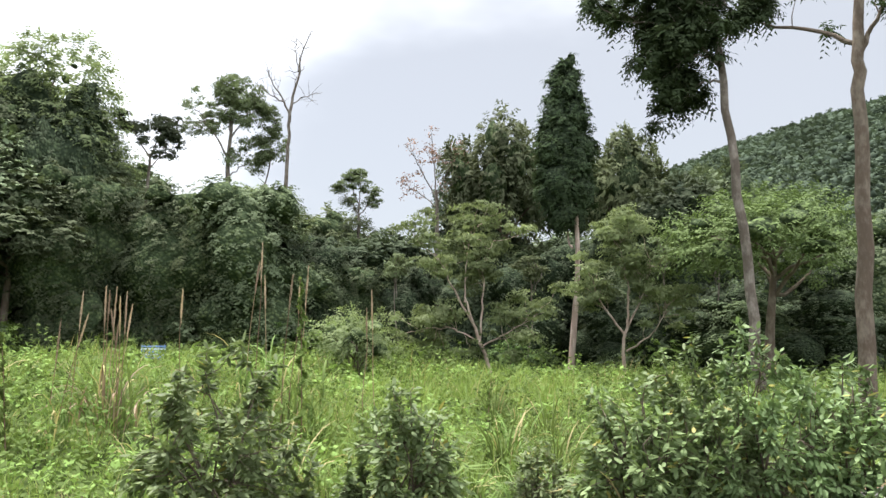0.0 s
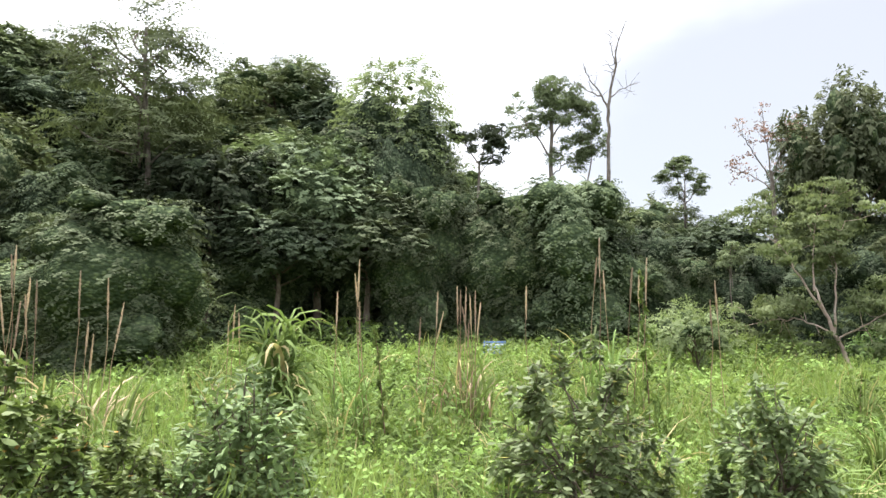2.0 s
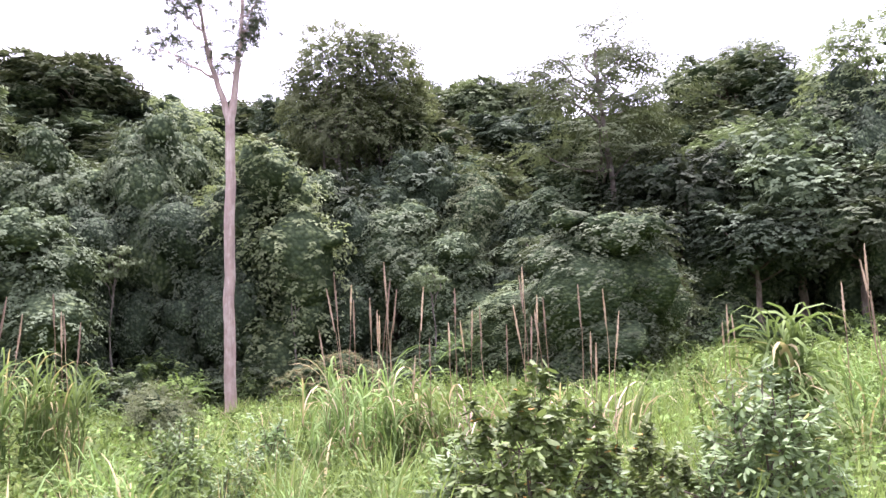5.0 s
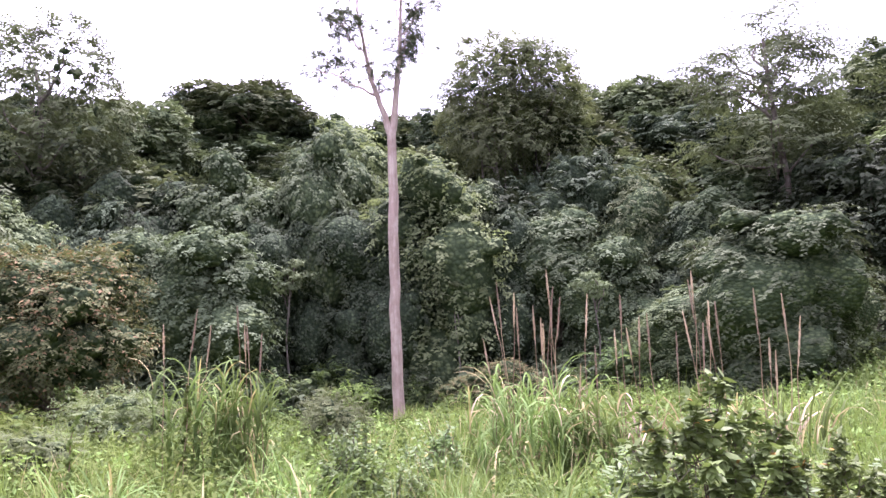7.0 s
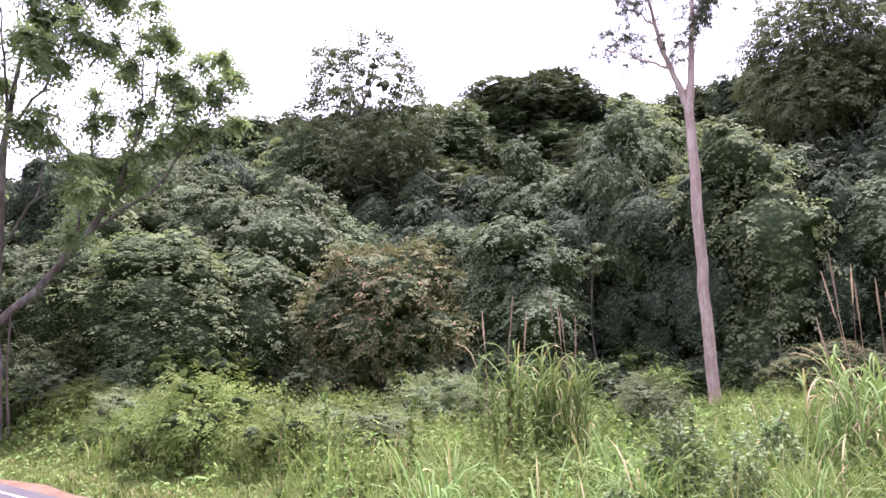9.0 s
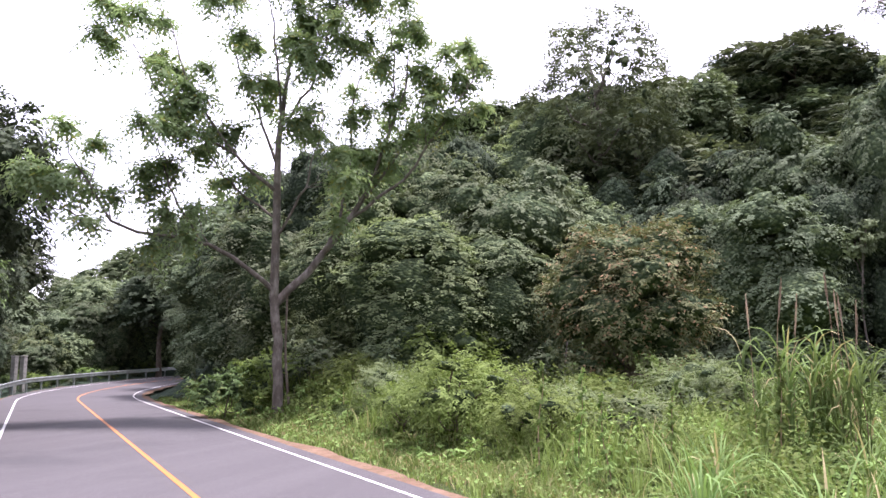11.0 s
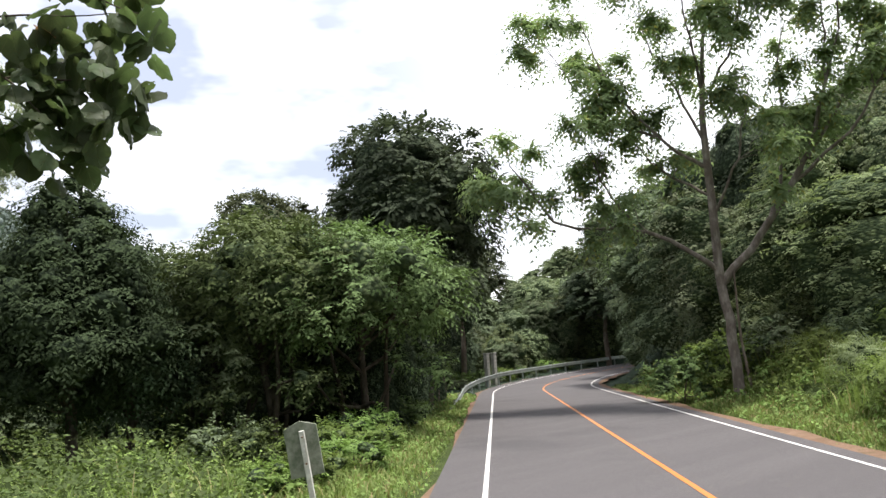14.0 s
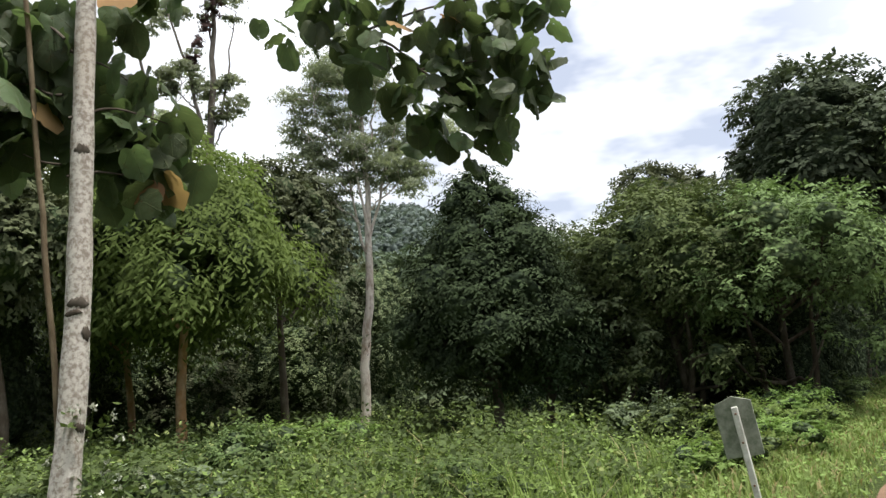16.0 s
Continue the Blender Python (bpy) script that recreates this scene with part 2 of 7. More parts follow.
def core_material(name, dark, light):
    """The inside of a thick crown: small leaf cells, each its own tone, with shade painted in where they part."""
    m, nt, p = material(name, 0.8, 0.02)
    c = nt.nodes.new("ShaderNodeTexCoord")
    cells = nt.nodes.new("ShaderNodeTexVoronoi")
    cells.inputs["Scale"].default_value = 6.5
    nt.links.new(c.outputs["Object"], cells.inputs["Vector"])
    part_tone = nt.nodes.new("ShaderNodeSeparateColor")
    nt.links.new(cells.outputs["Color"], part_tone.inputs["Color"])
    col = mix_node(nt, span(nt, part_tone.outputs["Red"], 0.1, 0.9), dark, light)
    # cell edges painted darker, standing in for shade between the leaves
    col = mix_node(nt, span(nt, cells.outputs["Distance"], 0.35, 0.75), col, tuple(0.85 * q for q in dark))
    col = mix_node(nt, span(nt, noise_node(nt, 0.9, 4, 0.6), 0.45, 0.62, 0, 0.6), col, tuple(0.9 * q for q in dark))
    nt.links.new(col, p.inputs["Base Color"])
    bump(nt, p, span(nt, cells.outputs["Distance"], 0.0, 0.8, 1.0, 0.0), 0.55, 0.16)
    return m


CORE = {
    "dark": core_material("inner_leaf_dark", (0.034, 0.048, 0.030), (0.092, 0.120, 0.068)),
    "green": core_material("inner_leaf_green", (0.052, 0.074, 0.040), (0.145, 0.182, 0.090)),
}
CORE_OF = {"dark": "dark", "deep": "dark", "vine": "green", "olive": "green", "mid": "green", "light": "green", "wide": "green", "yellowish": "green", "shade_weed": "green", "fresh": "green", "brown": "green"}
BARK = {
    "grey": bark_material("bark_grey", (0.15, 0.125, 0.105), (0.30, 0.265, 0.235), 4.0, deep=0.7),
    "pale": bark_material("bark_pale", (0.44, 0.33, 0.285), (0.62, 0.51, 0.45), 2.6, streak=0.06, deep=0.75),
    "dark": bark_material("bark_dark", (0.07, 0.055, 0.042), (0.14, 0.12, 0.10), 4.0),
    "brown": bark_material("bark_brown", (0.13, 0.10, 0.078), (0.22, 0.185, 0.15), 4.0),
    "orange": bark_material("bark_orange", (0.50, 0.28, 0.14), (0.58, 0.42, 0.28), 4.0, streak=0.6),
    "patchy": bark_material("bark_patchy", (0.32, 0.27, 0.23), (0.66, 0.62, 0.57), 24.0, (0.40, 0.56), moss=(0.42, 0.34, 0.26), streak=1.0, deep=0.2, tall=1.0),
    "tan": bark_material("bark_tan", (0.15, 0.112, 0.072), (0.22, 0.175, 0.115), 6.0, deep=0.2),
    "white": bark_material("bark_white", (0.46, 0.36, 0.30), (0.84, 0.76, 0.70), 5.0, (0.38, 0.54), deep=0.3),
}


# ---- mesh helpers ----
def mesh_of(name, verts, faces, mat, smooth=False):
    """One mesh from vertices and faces that all have as many corners."""
    verts, faces = np.asarray(verts, dtype=np.float32), np.asarray(faces, dtype=np.int32)
    me = bpy.data.meshes.new(name)
    n, k = faces.shape
    me.vertices.add(len(verts))
    me.vertices.foreach_set("co", verts.ravel())
    me.loops.add(n * k)
    me.loops.foreach_set("vertex_index", faces.ravel())
    me.polygons.add(n)
    me.polygons.foreach_set("loop_start", np.arange(0, n * k, k, dtype=np.int32))
    if smooth:
        me.polygons.foreach_set("use_smooth", np.ones(n, dtype=bool))
    me.update(calc_edges=True)
    me.materials.append(mat)
    return me


def join(pieces):
    """(verts, faces) pairs laid into one pair."""
    vs, fs, k = [], [], 0
    for v, f in pieces:
        vs.append(np.asarray(v, dtype=float))
        fs.append(np.asarray(f, dtype=int) + k)
        k += len(v)
    return np.concatenate(vs), np.concatenate(fs)


def part_of(name, pair, mat, parent, label="", smooth=False):
    ob = new(name, mesh_of(name, pair[0], pair[1], mat, smooth))
    ob.parent = parent
    if label:
        ob["label"] = label
    return ob


def part(name, bm, mat, parent=None, label=""):
    me = bpy.data.meshes.new(name)
    bm.to_mesh(me)
    bm.free()
    me.materials.append(mat)
    ob = new(name, me)
    ob.parent = parent
    if label:
        ob["label"] = label
    return ob


def root(name, label, category, group="", kind=""):
    return tagged(new(name), label, category, group, kind)


def unit(v):
    return v / np.maximum(np.linalg.norm(v, axis=-1, keepdims=True), 1e-9)


def tube(points, radii, sides=7):
    """A tapering round tube along points, closed at its tip."""
    pts, radii = np.asarray(points, dtype=float), np.asarray(radii, dtype=float)
    t = unit(np.gradient(pts, axis=0))
    ref = np.array([0.31, 0.95, 0.05]) if abs(t[0, 2]) > 0.6 else np.array([0.05, 0.1, 0.99])
    a = unit(np.cross(t, ref))
    b = np.cross(t, a)
    ang = np.linspace(0, 2 * math.pi, sides, endpoint=False)
    ring = pts[:, None] + radii[:, None, None] * (np.cos(ang)[None, :, None] * a[:, None] + np.sin(ang)[None, :, None] * b[:, None])
    v = ring.reshape(-1, 3)
    i, j = np.meshgrid(np.arange(len(pts) - 1), np.arange(sides), indexing="ij")
    i, j = i.ravel(), j.ravel()
    j2 = (j + 1) % sides
    f = np.stack([i * sides + j, i * sides + j2, (i + 1) * sides + j2, (i + 1) * sides + j], 1)
    return v, f


def bend(rng, a, b, n=7, wave=0.05, sag=0.0):
    """A wandering line from a to b."""
    a, b = np.asarray(a, dtype=float), np.asarray(b, dtype=float)
    s = np.linspace(0, 1, n)[:, None]
    length = np.linalg.norm(b - a)
    off = np.zeros((n, 3))
    for k in (1, 2, 3):
        off += np.sin(math.pi * k * s) * rng.normal(0, wave * length / k, 3)
    p = a + (b - a) * s + off
    p[:, 2] += sag * length * np.sin(math.pi * s[:, 0])
    return p


def leaves(rng, pos, normal, along, length, width, curl=0.25):
    """Four-cornered leaves, folded at the midrib: base, two sides, tip."""
    n = len(pos)
    normal, along = unit(normal), np.asarray(along, dtype=float)
    along = unit(along - normal * np.sum(along * normal, 1, keepdims=True) * 0.6)
    side = unit(np.cross(normal, along))
    length = np.broadcast_to(np.asarray(length, dtype=float), (n,)) * rng.uniform(0.65, 1.25, n)
    width = np.broadcast_to(np.asarray(width, dtype=float), (n,)) * rng.uniform(0.75, 1.2, n)
    L, W = length[:, None], width[:, None]
    base = pos - along * L * 0.5
    v = np.stack([base, base + along * L * 0.5 + side * W * 0.5 - normal * W * curl, base + along * L - normal * L * curl * 0.7, base + along * L * 0.5 - side * W * 0.5 - normal * W * curl], 1)
    return v.reshape(-1, 3), np.arange(4 * n).reshape(n, 4)


def wedge(v):
    """Leaves as single triangles: a broad foot and a tip."""
    v = v.reshape(-1, 4, 3)
    base, left, tip, right = (v[:, k] for k in range(4))
    half = (left - right) * 0.5
    foot = base * 0.85 + tip * 0.15
    return np.stack([foot + half, tip, foot - half], 1).reshape(-1, 3)


def long_leaves(rng, pos, normal, along, length, width, curl=0.25):
    """Pointed oval leaves of two halves folded along the midrib."""
    v, _ = leaves(rng, pos, normal, along, length, width, curl)
    v = v.reshape(-1, 4, 3)
    base, left, tip, right = (v[:, k] for k in range(4))
    mid = (base + tip) * 0.5
    out = [base, left * 0.9 + base * 0.35 - mid * 0.25, left * 0.86 + tip * 0.32 - mid * 0.18, tip, right * 0.86 + tip * 0.32 - mid * 0.18, right * 0.9 + base * 0.35 - mid * 0.25]
    o = np.arange(len(v))[:, None] * 6
    return np.stack(out, 1).reshape(-1, 3), np.concatenate([o + np.array([[0, 1, 2, 3]]), o + np.array([[0, 3, 4, 5]])])


def crown(rng, puffs, count, length, width, droop=0.3, clumps=26, tight=0.2, up=0.5, shell=(0.55, 1.06), low=-0.6, tri=False):
    """Leaves in clumps on the outside of puffs: rows of x, y, z, radius, flatness."""
    puffs = np.asarray(puffs, dtype=float)
    weight = puffs[:, 3] ** 2
    own = rng.choice(len(puffs), count, p=weight / weight.sum())
    k = clumps * len(puffs)
    cd = unit(rng.normal(0, 1, (k, 3)))
    cd[:, 2] = np.where(cd[:, 2] < low, -cd[:, 2], cd[:, 2])
    cr = rng.uniform(*shell, k)
    pick = own * clumps + rng.integers(0, clumps, count)
    p = puffs[own]
    d = cd[pick]
    off = rng.normal(0, tight, (count, 3)) * np.array([1.25, 1.25, 0.45])
    off[:, 2] -= 0.9 * (off[:, 0] ** 2 + off[:, 1] ** 2)
    local = d * cr[pick][:, None] + off
    local[:, 2] *= p[:, 4]
    pos = p[:, :3] + local * p[:, 3:4]
    nrm = unit(d * 0.85 + off * 1.2 + rng.normal(0, 0.26, (count, 3)) + np.array([0, 0, up]))
    along = unit(d * 0.5 + rng.normal(0, 0.7, (count, 3)) + np.array([0, 0, -droop]))
    v, f = leaves(rng, pos, nrm, along, length, width)
    if tri:
        v = v.reshape(-1, 4, 3)[:, [1, 2, 3]].reshape(-1, 3)
        f = np.arange(3 * count).reshape(count, 3)
    return v, f


_g = (1 + 5 ** 0.5) / 2
ICO = unit(np.array([(-1, _g, 0), (1, _g, 0), (-1, -_g, 0), (1, -_g, 0), (0, -1, _g), (0, 1, _g), (0, -1, -_g), (0, 1, -_g), (_g, 0, -1), (_g, 0, 1), (-_g, 0, -1), (-_g, 0, 1)], dtype=float))
ICO_F = np.array([f for f in ((i, j, k) for i in range(12) for j in range(12) for k in range(12) if i < j and i < k and j != k)
                  if all(np.linalg.norm(ICO[f[a]] - ICO[f[b]]) < 1.1 for a, b in ((0, 1), (1, 2), (0, 2))) and np.dot(np.cross(ICO[f[1]] - ICO[f[0]], ICO[f[2]] - ICO[f[0]]), ICO[f[0]]) > 0])


def split(verts, faces):
    """Each triangle of a ball into four."""
    v, f, seen = [tuple(q) for q in verts], [], {}

    def mid(a, b):
        key = (min(a, b), max(a, b))
        if key not in seen:
            seen[key] = len(v)
            v.append(tuple(unit(np.array(v[a]) + np.array(v[b]))))
        return seen[key]

    for a, b, c in faces:
        x, y, z = mid(a, b), mid(b, c), mid(c, a)
        f += [(a, x, z), (x, b, y), (z, y, c), (x, y, z)]
    return np.array(v), np.array(f)


BALL, BALL_F = split(ICO, ICO_F)


def lumps_of(rng, blobs, subs, small=(0.26, 0.62), out=0.72):
    """Smaller lumps of uneven size all over the upper and outer sides of blobs."""
    rows = []
    for x, y, z, r, flat in np.asarray(blobs, dtype=float):
        d = unit(rng.normal(0, 1, (subs, 3)) + np.array([0, 0, 0.35]))
        c = np.array([x, y, z]) + d * np.array([1, 1, flat]) * r * out * rng.uniform(0.6, 1.25, (subs, 1))
        rows.append(np.concatenate([c, r * rng.uniform(*small, (subs, 1)), rng.uniform(0.6, 1.15, (subs, 1))], 1))
    return np.concatenate(rows)


def warp(p, seed, size):
    """Pushes places about by slow waves, so that no lump stays round."""
    q = p * (2.2 / size)
    w = [np.sin(q[:, (k + 1) % 3] * 1.3 + seed + k * 2.1) + 0.7 * np.sin(q[:, (k + 2) % 3] * 2.3 + 1.7 * np.sin(q[:, k] * 0.9 + seed)) + 0.5 * np.sin(q[:, (k + 1) % 3] * 4.1 + q[:, k] * 2.7 + seed * 3) for k in range(3)]
    return p + 0.115 * size * np.stack(w, 1)


def sprays(rng, base, axis, per, long, length, width, fall=0.5, rough=0.24, four=False):
    """Sprays of leaves on short drooping twigs that start at base and go out along axis."""
    n = len(base)
    own = np.repeat(np.arange(n), per)
    s = np.tile((np.arange(per) + 0.6) / per, n)
    reach = (long * rng.uniform(0.45, 1.25, n))[own]
    axis = unit(axis)
    flank = unit(np.cross(axis, np.array([0.02, 0.01, 1.0])) + rng.normal(0, 0.25, (n, 3)))
    sign = np.tile(np.where(np.arange(per) % 2, 1.0, -1.0), n)[:, None]
    down = np.array([0, 0, -1.0])
    way = unit(axis[own] + down * (fall * 1.6 * s)[:, None])
    pos = base[own] + axis[own] * (s * reach)[:, None] + down * (fall * s * s * reach)[:, None] + flank[own] * sign * length * 0.42
    nrm = unit(np.cross(flank[own], way) * np.where(np.cross(flank[own], way)[:, 2:3] < 0, -1, 1) + rng.normal(0, rough, (n * per, 3)) + axis[own] * 0.6)
    along = unit(way * 0.7 + flank[own] * sign * 0.8 + down * 0.15)
    v, f = leaves(rng, pos, nrm, along, length, width)
    if not four:
        v = wedge(v)
        f = np.arange(3 * n * per).reshape(-1, 3)
    return v, f


def coat(rng, blobs, subs, count, length, width, droop=0.6, per=6, long=0.55, up=0.25, four=False, size=1.6, core=0.84):
    """Sprays of leaves over all the outer sides of lumps, and the close inner foliage under them."""
    blobs = np.asarray(blobs, dtype=float)
    lumps = lumps_of(rng, blobs, subs)
    balls = np.concatenate([lumps, blobs * np.array([1, 1, 1, 0.95, 1])])
    axis = blobs[:, :2].mean(0)
    ps, ds = [], []
    have, want = 0, count // per
    weight = balls[:, 3] ** 2
    seed = rng.uniform(0, 6)
    while have < want:
        own = rng.choice(len(balls), 3000, p=weight / weight.sum())
        d = unit(rng.normal(0, 1, (3000, 3)) + np.array([0, 0, 0.15]))
        b = balls[own]
        p = b[:, :3] + d * b[:, 3:4] * np.stack([np.ones(3000), np.ones(3000), b[:, 4]], 1)
        gap = (p[:, None] - balls[None, :, :3]) / balls[None, :, 3:4]
        gap[..., 2] /= balls[None, :, 4]
        free = ~((gap ** 2).sum(2) < 0.8).any(1)
        ps.append(p[free] - d[free] * rng.uniform(-0.05, 0.22, (int(free.sum()), 1)))
        ds.append(d[free])
        have += int(free.sum())
    p, d = np.concatenate(ps)[:want], np.concatenate(ds)[:want]
    side = unit(np.concatenate([p[:, :2] - axis, np.zeros((want, 1))], 1))
    out = d * 0.7 + side * 0.45 + rng.normal(0, 0.35, (want, 3)) + np.array([0, 0, up])
    skin = sprays(rng, warp(p, seed, size), out, per, long, length, width, droop, four=four)
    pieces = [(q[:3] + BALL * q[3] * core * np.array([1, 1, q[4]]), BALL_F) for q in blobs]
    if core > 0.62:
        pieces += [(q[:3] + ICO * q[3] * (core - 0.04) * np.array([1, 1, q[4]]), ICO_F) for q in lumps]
    v, f = join(pieces)
    return skin, (warp(v, seed, size), f)


def coated_tree(name, label, seed, blobs, trunk_h, trunk_r, bark, leaf, count, length, width, subs=8, limbs=5, stems=1, category="tree", group="forest trees", **more):
    """A tree, or a shrub, so thickly leaved or overgrown that its crown closes."""
    rng = np.random.default_rng(seed)
    ob = root(name, label, category, group)
    top = np.array([rng.normal(0, 0.2), rng.normal(0, 0.2), trunk_h])
    pieces = [tube(bend(rng, (0, 0, -0.3), top, 8, 0.02), np.linspace(trunk_r * 1.15, trunk_r * 0.45, 8), 8)]
    for k in range(1, stems):
        a = k * 2.2 + seed
        pieces.append(tube(bend(rng, (0.5 * math.cos(a), 0.5 * math.sin(a), -0.3), (0.9 * math.cos(a), 0.9 * math.sin(a), trunk_h * 0.82), 8, 0.02), np.linspace(trunk_r * 0.8, trunk_r * 0.3, 8), 7))
    for k in rng.permutation(len(blobs))[:limbs]:
        c = np.array(blobs[k][:3])
        pieces.append(tube(bend(rng, top * min(0.95, max(0.25, (c[2] - 1.5) / trunk_h)), c, 6, 0.08), np.linspace(trunk_r * 0.45, 0.03, 6), 5))
    part_of("trunk", join(pieces), BARK[bark], ob, smooth=True)
    skin, core = coat(rng, blobs, subs, count, length, width, **more)
    cr = part_of("crown", skin, LEAF[leaf], ob)
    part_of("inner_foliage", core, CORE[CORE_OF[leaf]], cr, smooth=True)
    kd, q = Kind(ob), np.asarray(blobs)
    kd.tall, kd.across = float((q[:, 2] + q[:, 3] * q[:, 4]).max()), 2 * float((np.hypot(q[:, 0], q[:, 1]) + q[:, 3]).mean())
    return kd


def hearts(rng, puffs, share=0.7, per=44):
    """The dense inner sprays of a crown: broad leaves set at all angles inside each puff."""
    puffs = np.repeat(np.asarray(puffs, dtype=float), per, 0)
    n = len(puffs)
    r = puffs[:, 3:4]
    pos = puffs[:, :3] + unit(rng.normal(0, 1, (n, 3))) * r * share * rng.uniform(0.2, 1, (n, 1)) ** 0.5 * np.stack([np.ones(n), np.ones(n), puffs[:, 4]], 1)
    v, _ = leaves(rng, pos, rng.normal(0, 1, (n, 3)), rng.normal(0, 1, (n, 3)), np.minimum(r[:, 0] * 0.55, 0.6), np.minimum(r[:, 0] * 0.30, 0.34), 0.3)
    return v.reshape(-1, 4, 3)[:, [1, 2, 3]].reshape(-1, 3), np.arange(3 * n).reshape(n, 3)


def puff_cloud(rng, n, rx, ry, rz, zc, r, flat=0.75, bottom=-0.7):
    """Puffs spread over the outside of an egg."""
    k = np.arange(n) + 0.5
    z = np.clip(1 - 2 * k / n, bottom, 1)
    a = k * 2.39996 + rng.uniform(0, 6)
    h = np.sqrt(np.clip(1 - z * z, 0, 1))
    d = np.stack([h * np.cos(a), h * np.sin(a), z], 1) + rng.normal(0, 0.13, (n, 3))
    out = rng.uniform(0.5, 0.85, n)[:, None]
    pos = d * out * np.array([rx, ry, rz]) + np.array([0, 0, zc])
    return np.concatenate([pos, (r * rng.uniform(0.7, 1.3, n))[:, None], np.full((n, 1), flat)], 1)


def polar(b, d, z=0.0):
    """The place at bearing b (degrees, to the left of straight ahead) and d metres from the start."""
    return np.array([-d * math.sin(radians(b)), d * math.cos(radians(b)), z])


# ---- road line ----
RB = 131.8
RU, RN = polar(RB, 1.0)[:2], polar(RB - 90, 1.0)[:2]
MID, HALF, BEND, RADIUS = 1.89, 2.7, 44.0, 42.0
_u = np.concatenate([np.linspace(-160, BEND, 103), np.zeros(60)])
_th = np.linspace(0, math.radians(100), 61)[1:]
_s = np.full(163, MID)
_u[103:] = BEND + RADIUS * np.sin(_th)
_s[103:] = MID + RADIUS * (1 - np.cos(_th))
ROAD = _u[:, None] * RU + _s[:, None] * RN
_len = np.concatenate([[0], np.cumsum(np.linalg.norm(np.diff(ROAD, axis=0), axis=1))])
_tan = unit(np.gradient(ROAD, axis=0))
ROAD_RIGHT = np.stack([_tan[:, 1], -_tan[:, 0]], 1)
ROAD_Z = np.where(_len > _len[102] - 4, 0.0006 * (_len - _len[102] + 4) ** 2, 0.0)
ROAD_Z = np.minimum(ROAD_Z, 2.4)


def smooth(x, lo, hi):
    t = np.clip((x - lo) / (hi - lo), 0, 1)
    return t * t * (3 - 2 * t)


def road_gap(x, y):
    """How far places lie from the road's middle, and the road's height there."""
    best, z = np.full(x.shape, 1e9), np.zeros(x.shape)
    for (px, py), pz in zip(ROAD, ROAD_Z):
        d = (x - px) ** 2 + (y - py) ** 2
        z = np.where(d < best, pz, z)
        best = np.minimum(best, d)
    return np.sqrt(best), z


def height(x, y):
    """The lie of the land."""
    x, y = np.asarray(x, dtype=float), np.asarray(y, dtype=float)
    r = np.hypot(x, y)
    b = np.degrees(np.arctan2(-x, y))
    b = np.where(b < -120, b + 360, b)
    edge = np.interp(b, [-90, -30, -8, 5, 12, 24, 45, 58, 70, 92, 118, 132, 150, 170, 200, 240], [0.8, 1.0, 1.15, 1.5, 1.9, 2.0, 1.45, 0.6, 0.15, 0.4, 1.15, 0.0, -0.5, -0.3, 0.0, 0.0])
    z = edge * smooth(r, 6, 34)
    z = z + 0.16 * np.sin(x * 0.31 + 1.1) * np.sin(y * 0.27 + 0.4) * smooth(r, 8, 16)
    hill = np.interp(b, [-40, 6, 22, 40, 100, 116, 124, 131], [0.0, 0.05, 0.55, 1.0, 1.0, 0.72, 0.25, 0.0])
    z = z + hill * (16 * smooth(r, 38, 66) + 11 * smooth(r, 60, 92))
    far = np.interp(b, [-80, -45, -30, -26, -20.6, -16.4, -14, -8, 2, 120, 158, 163, 165, 168.6, 171.8, 174.2, 178, 200], [112, 128, 118, 113, 104, 93, 84, 40, 15, 20, 44, 74, 80, 81, 86, 81, 76, 44])
    z = z + far * smooth(r, 130, 420)
    gap, rz = road_gap(x, y)
    low = rz - 0.05 - 0.0022 * r
    return low + (z + 0.0 - low) * smooth((gap - 4.4) / (2.4 + 7.0 * smooth(r, 48, 60)), 0, 1)


def on_ground(b, d):
    p = polar(b, d)
    p[2] = float(height(p[:1], p[1:2])[0])
    return p


def ground_material():
    m, nt, p = material("ground_cover", 0.95, 0.1)
    a = span(nt, noise_node(nt, 0.9, 6, 0.6), 0.35, 0.65)
    b = span(nt, noise_node(nt, 14.0, 5, 0.7), 0.3, 0.7)
    col = mix_node(nt, a, (0.07, 0.10, 0.03), (0.13, 0.17, 0.055))
    col = mix_node(nt, b, col, (0.035, 0.05, 0.016))
    soil = span(nt, noise_node(nt, 0.35, 4), 0.60, 0.72)
    col = mix_node(nt, soil, col, (0.10, 0.075, 0.045))
    # darker from the forest's foot outwards: woodland floor, with the trees' shade painted in
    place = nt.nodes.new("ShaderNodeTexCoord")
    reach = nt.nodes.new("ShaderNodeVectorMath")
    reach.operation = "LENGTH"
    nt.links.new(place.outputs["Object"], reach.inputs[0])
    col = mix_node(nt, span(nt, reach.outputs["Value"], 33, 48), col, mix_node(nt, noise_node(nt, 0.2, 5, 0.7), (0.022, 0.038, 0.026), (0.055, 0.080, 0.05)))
    nt.links.new(col, p.inputs["Base Color"])
    bump(nt, p, b, 0.8, 0.08)
    return m


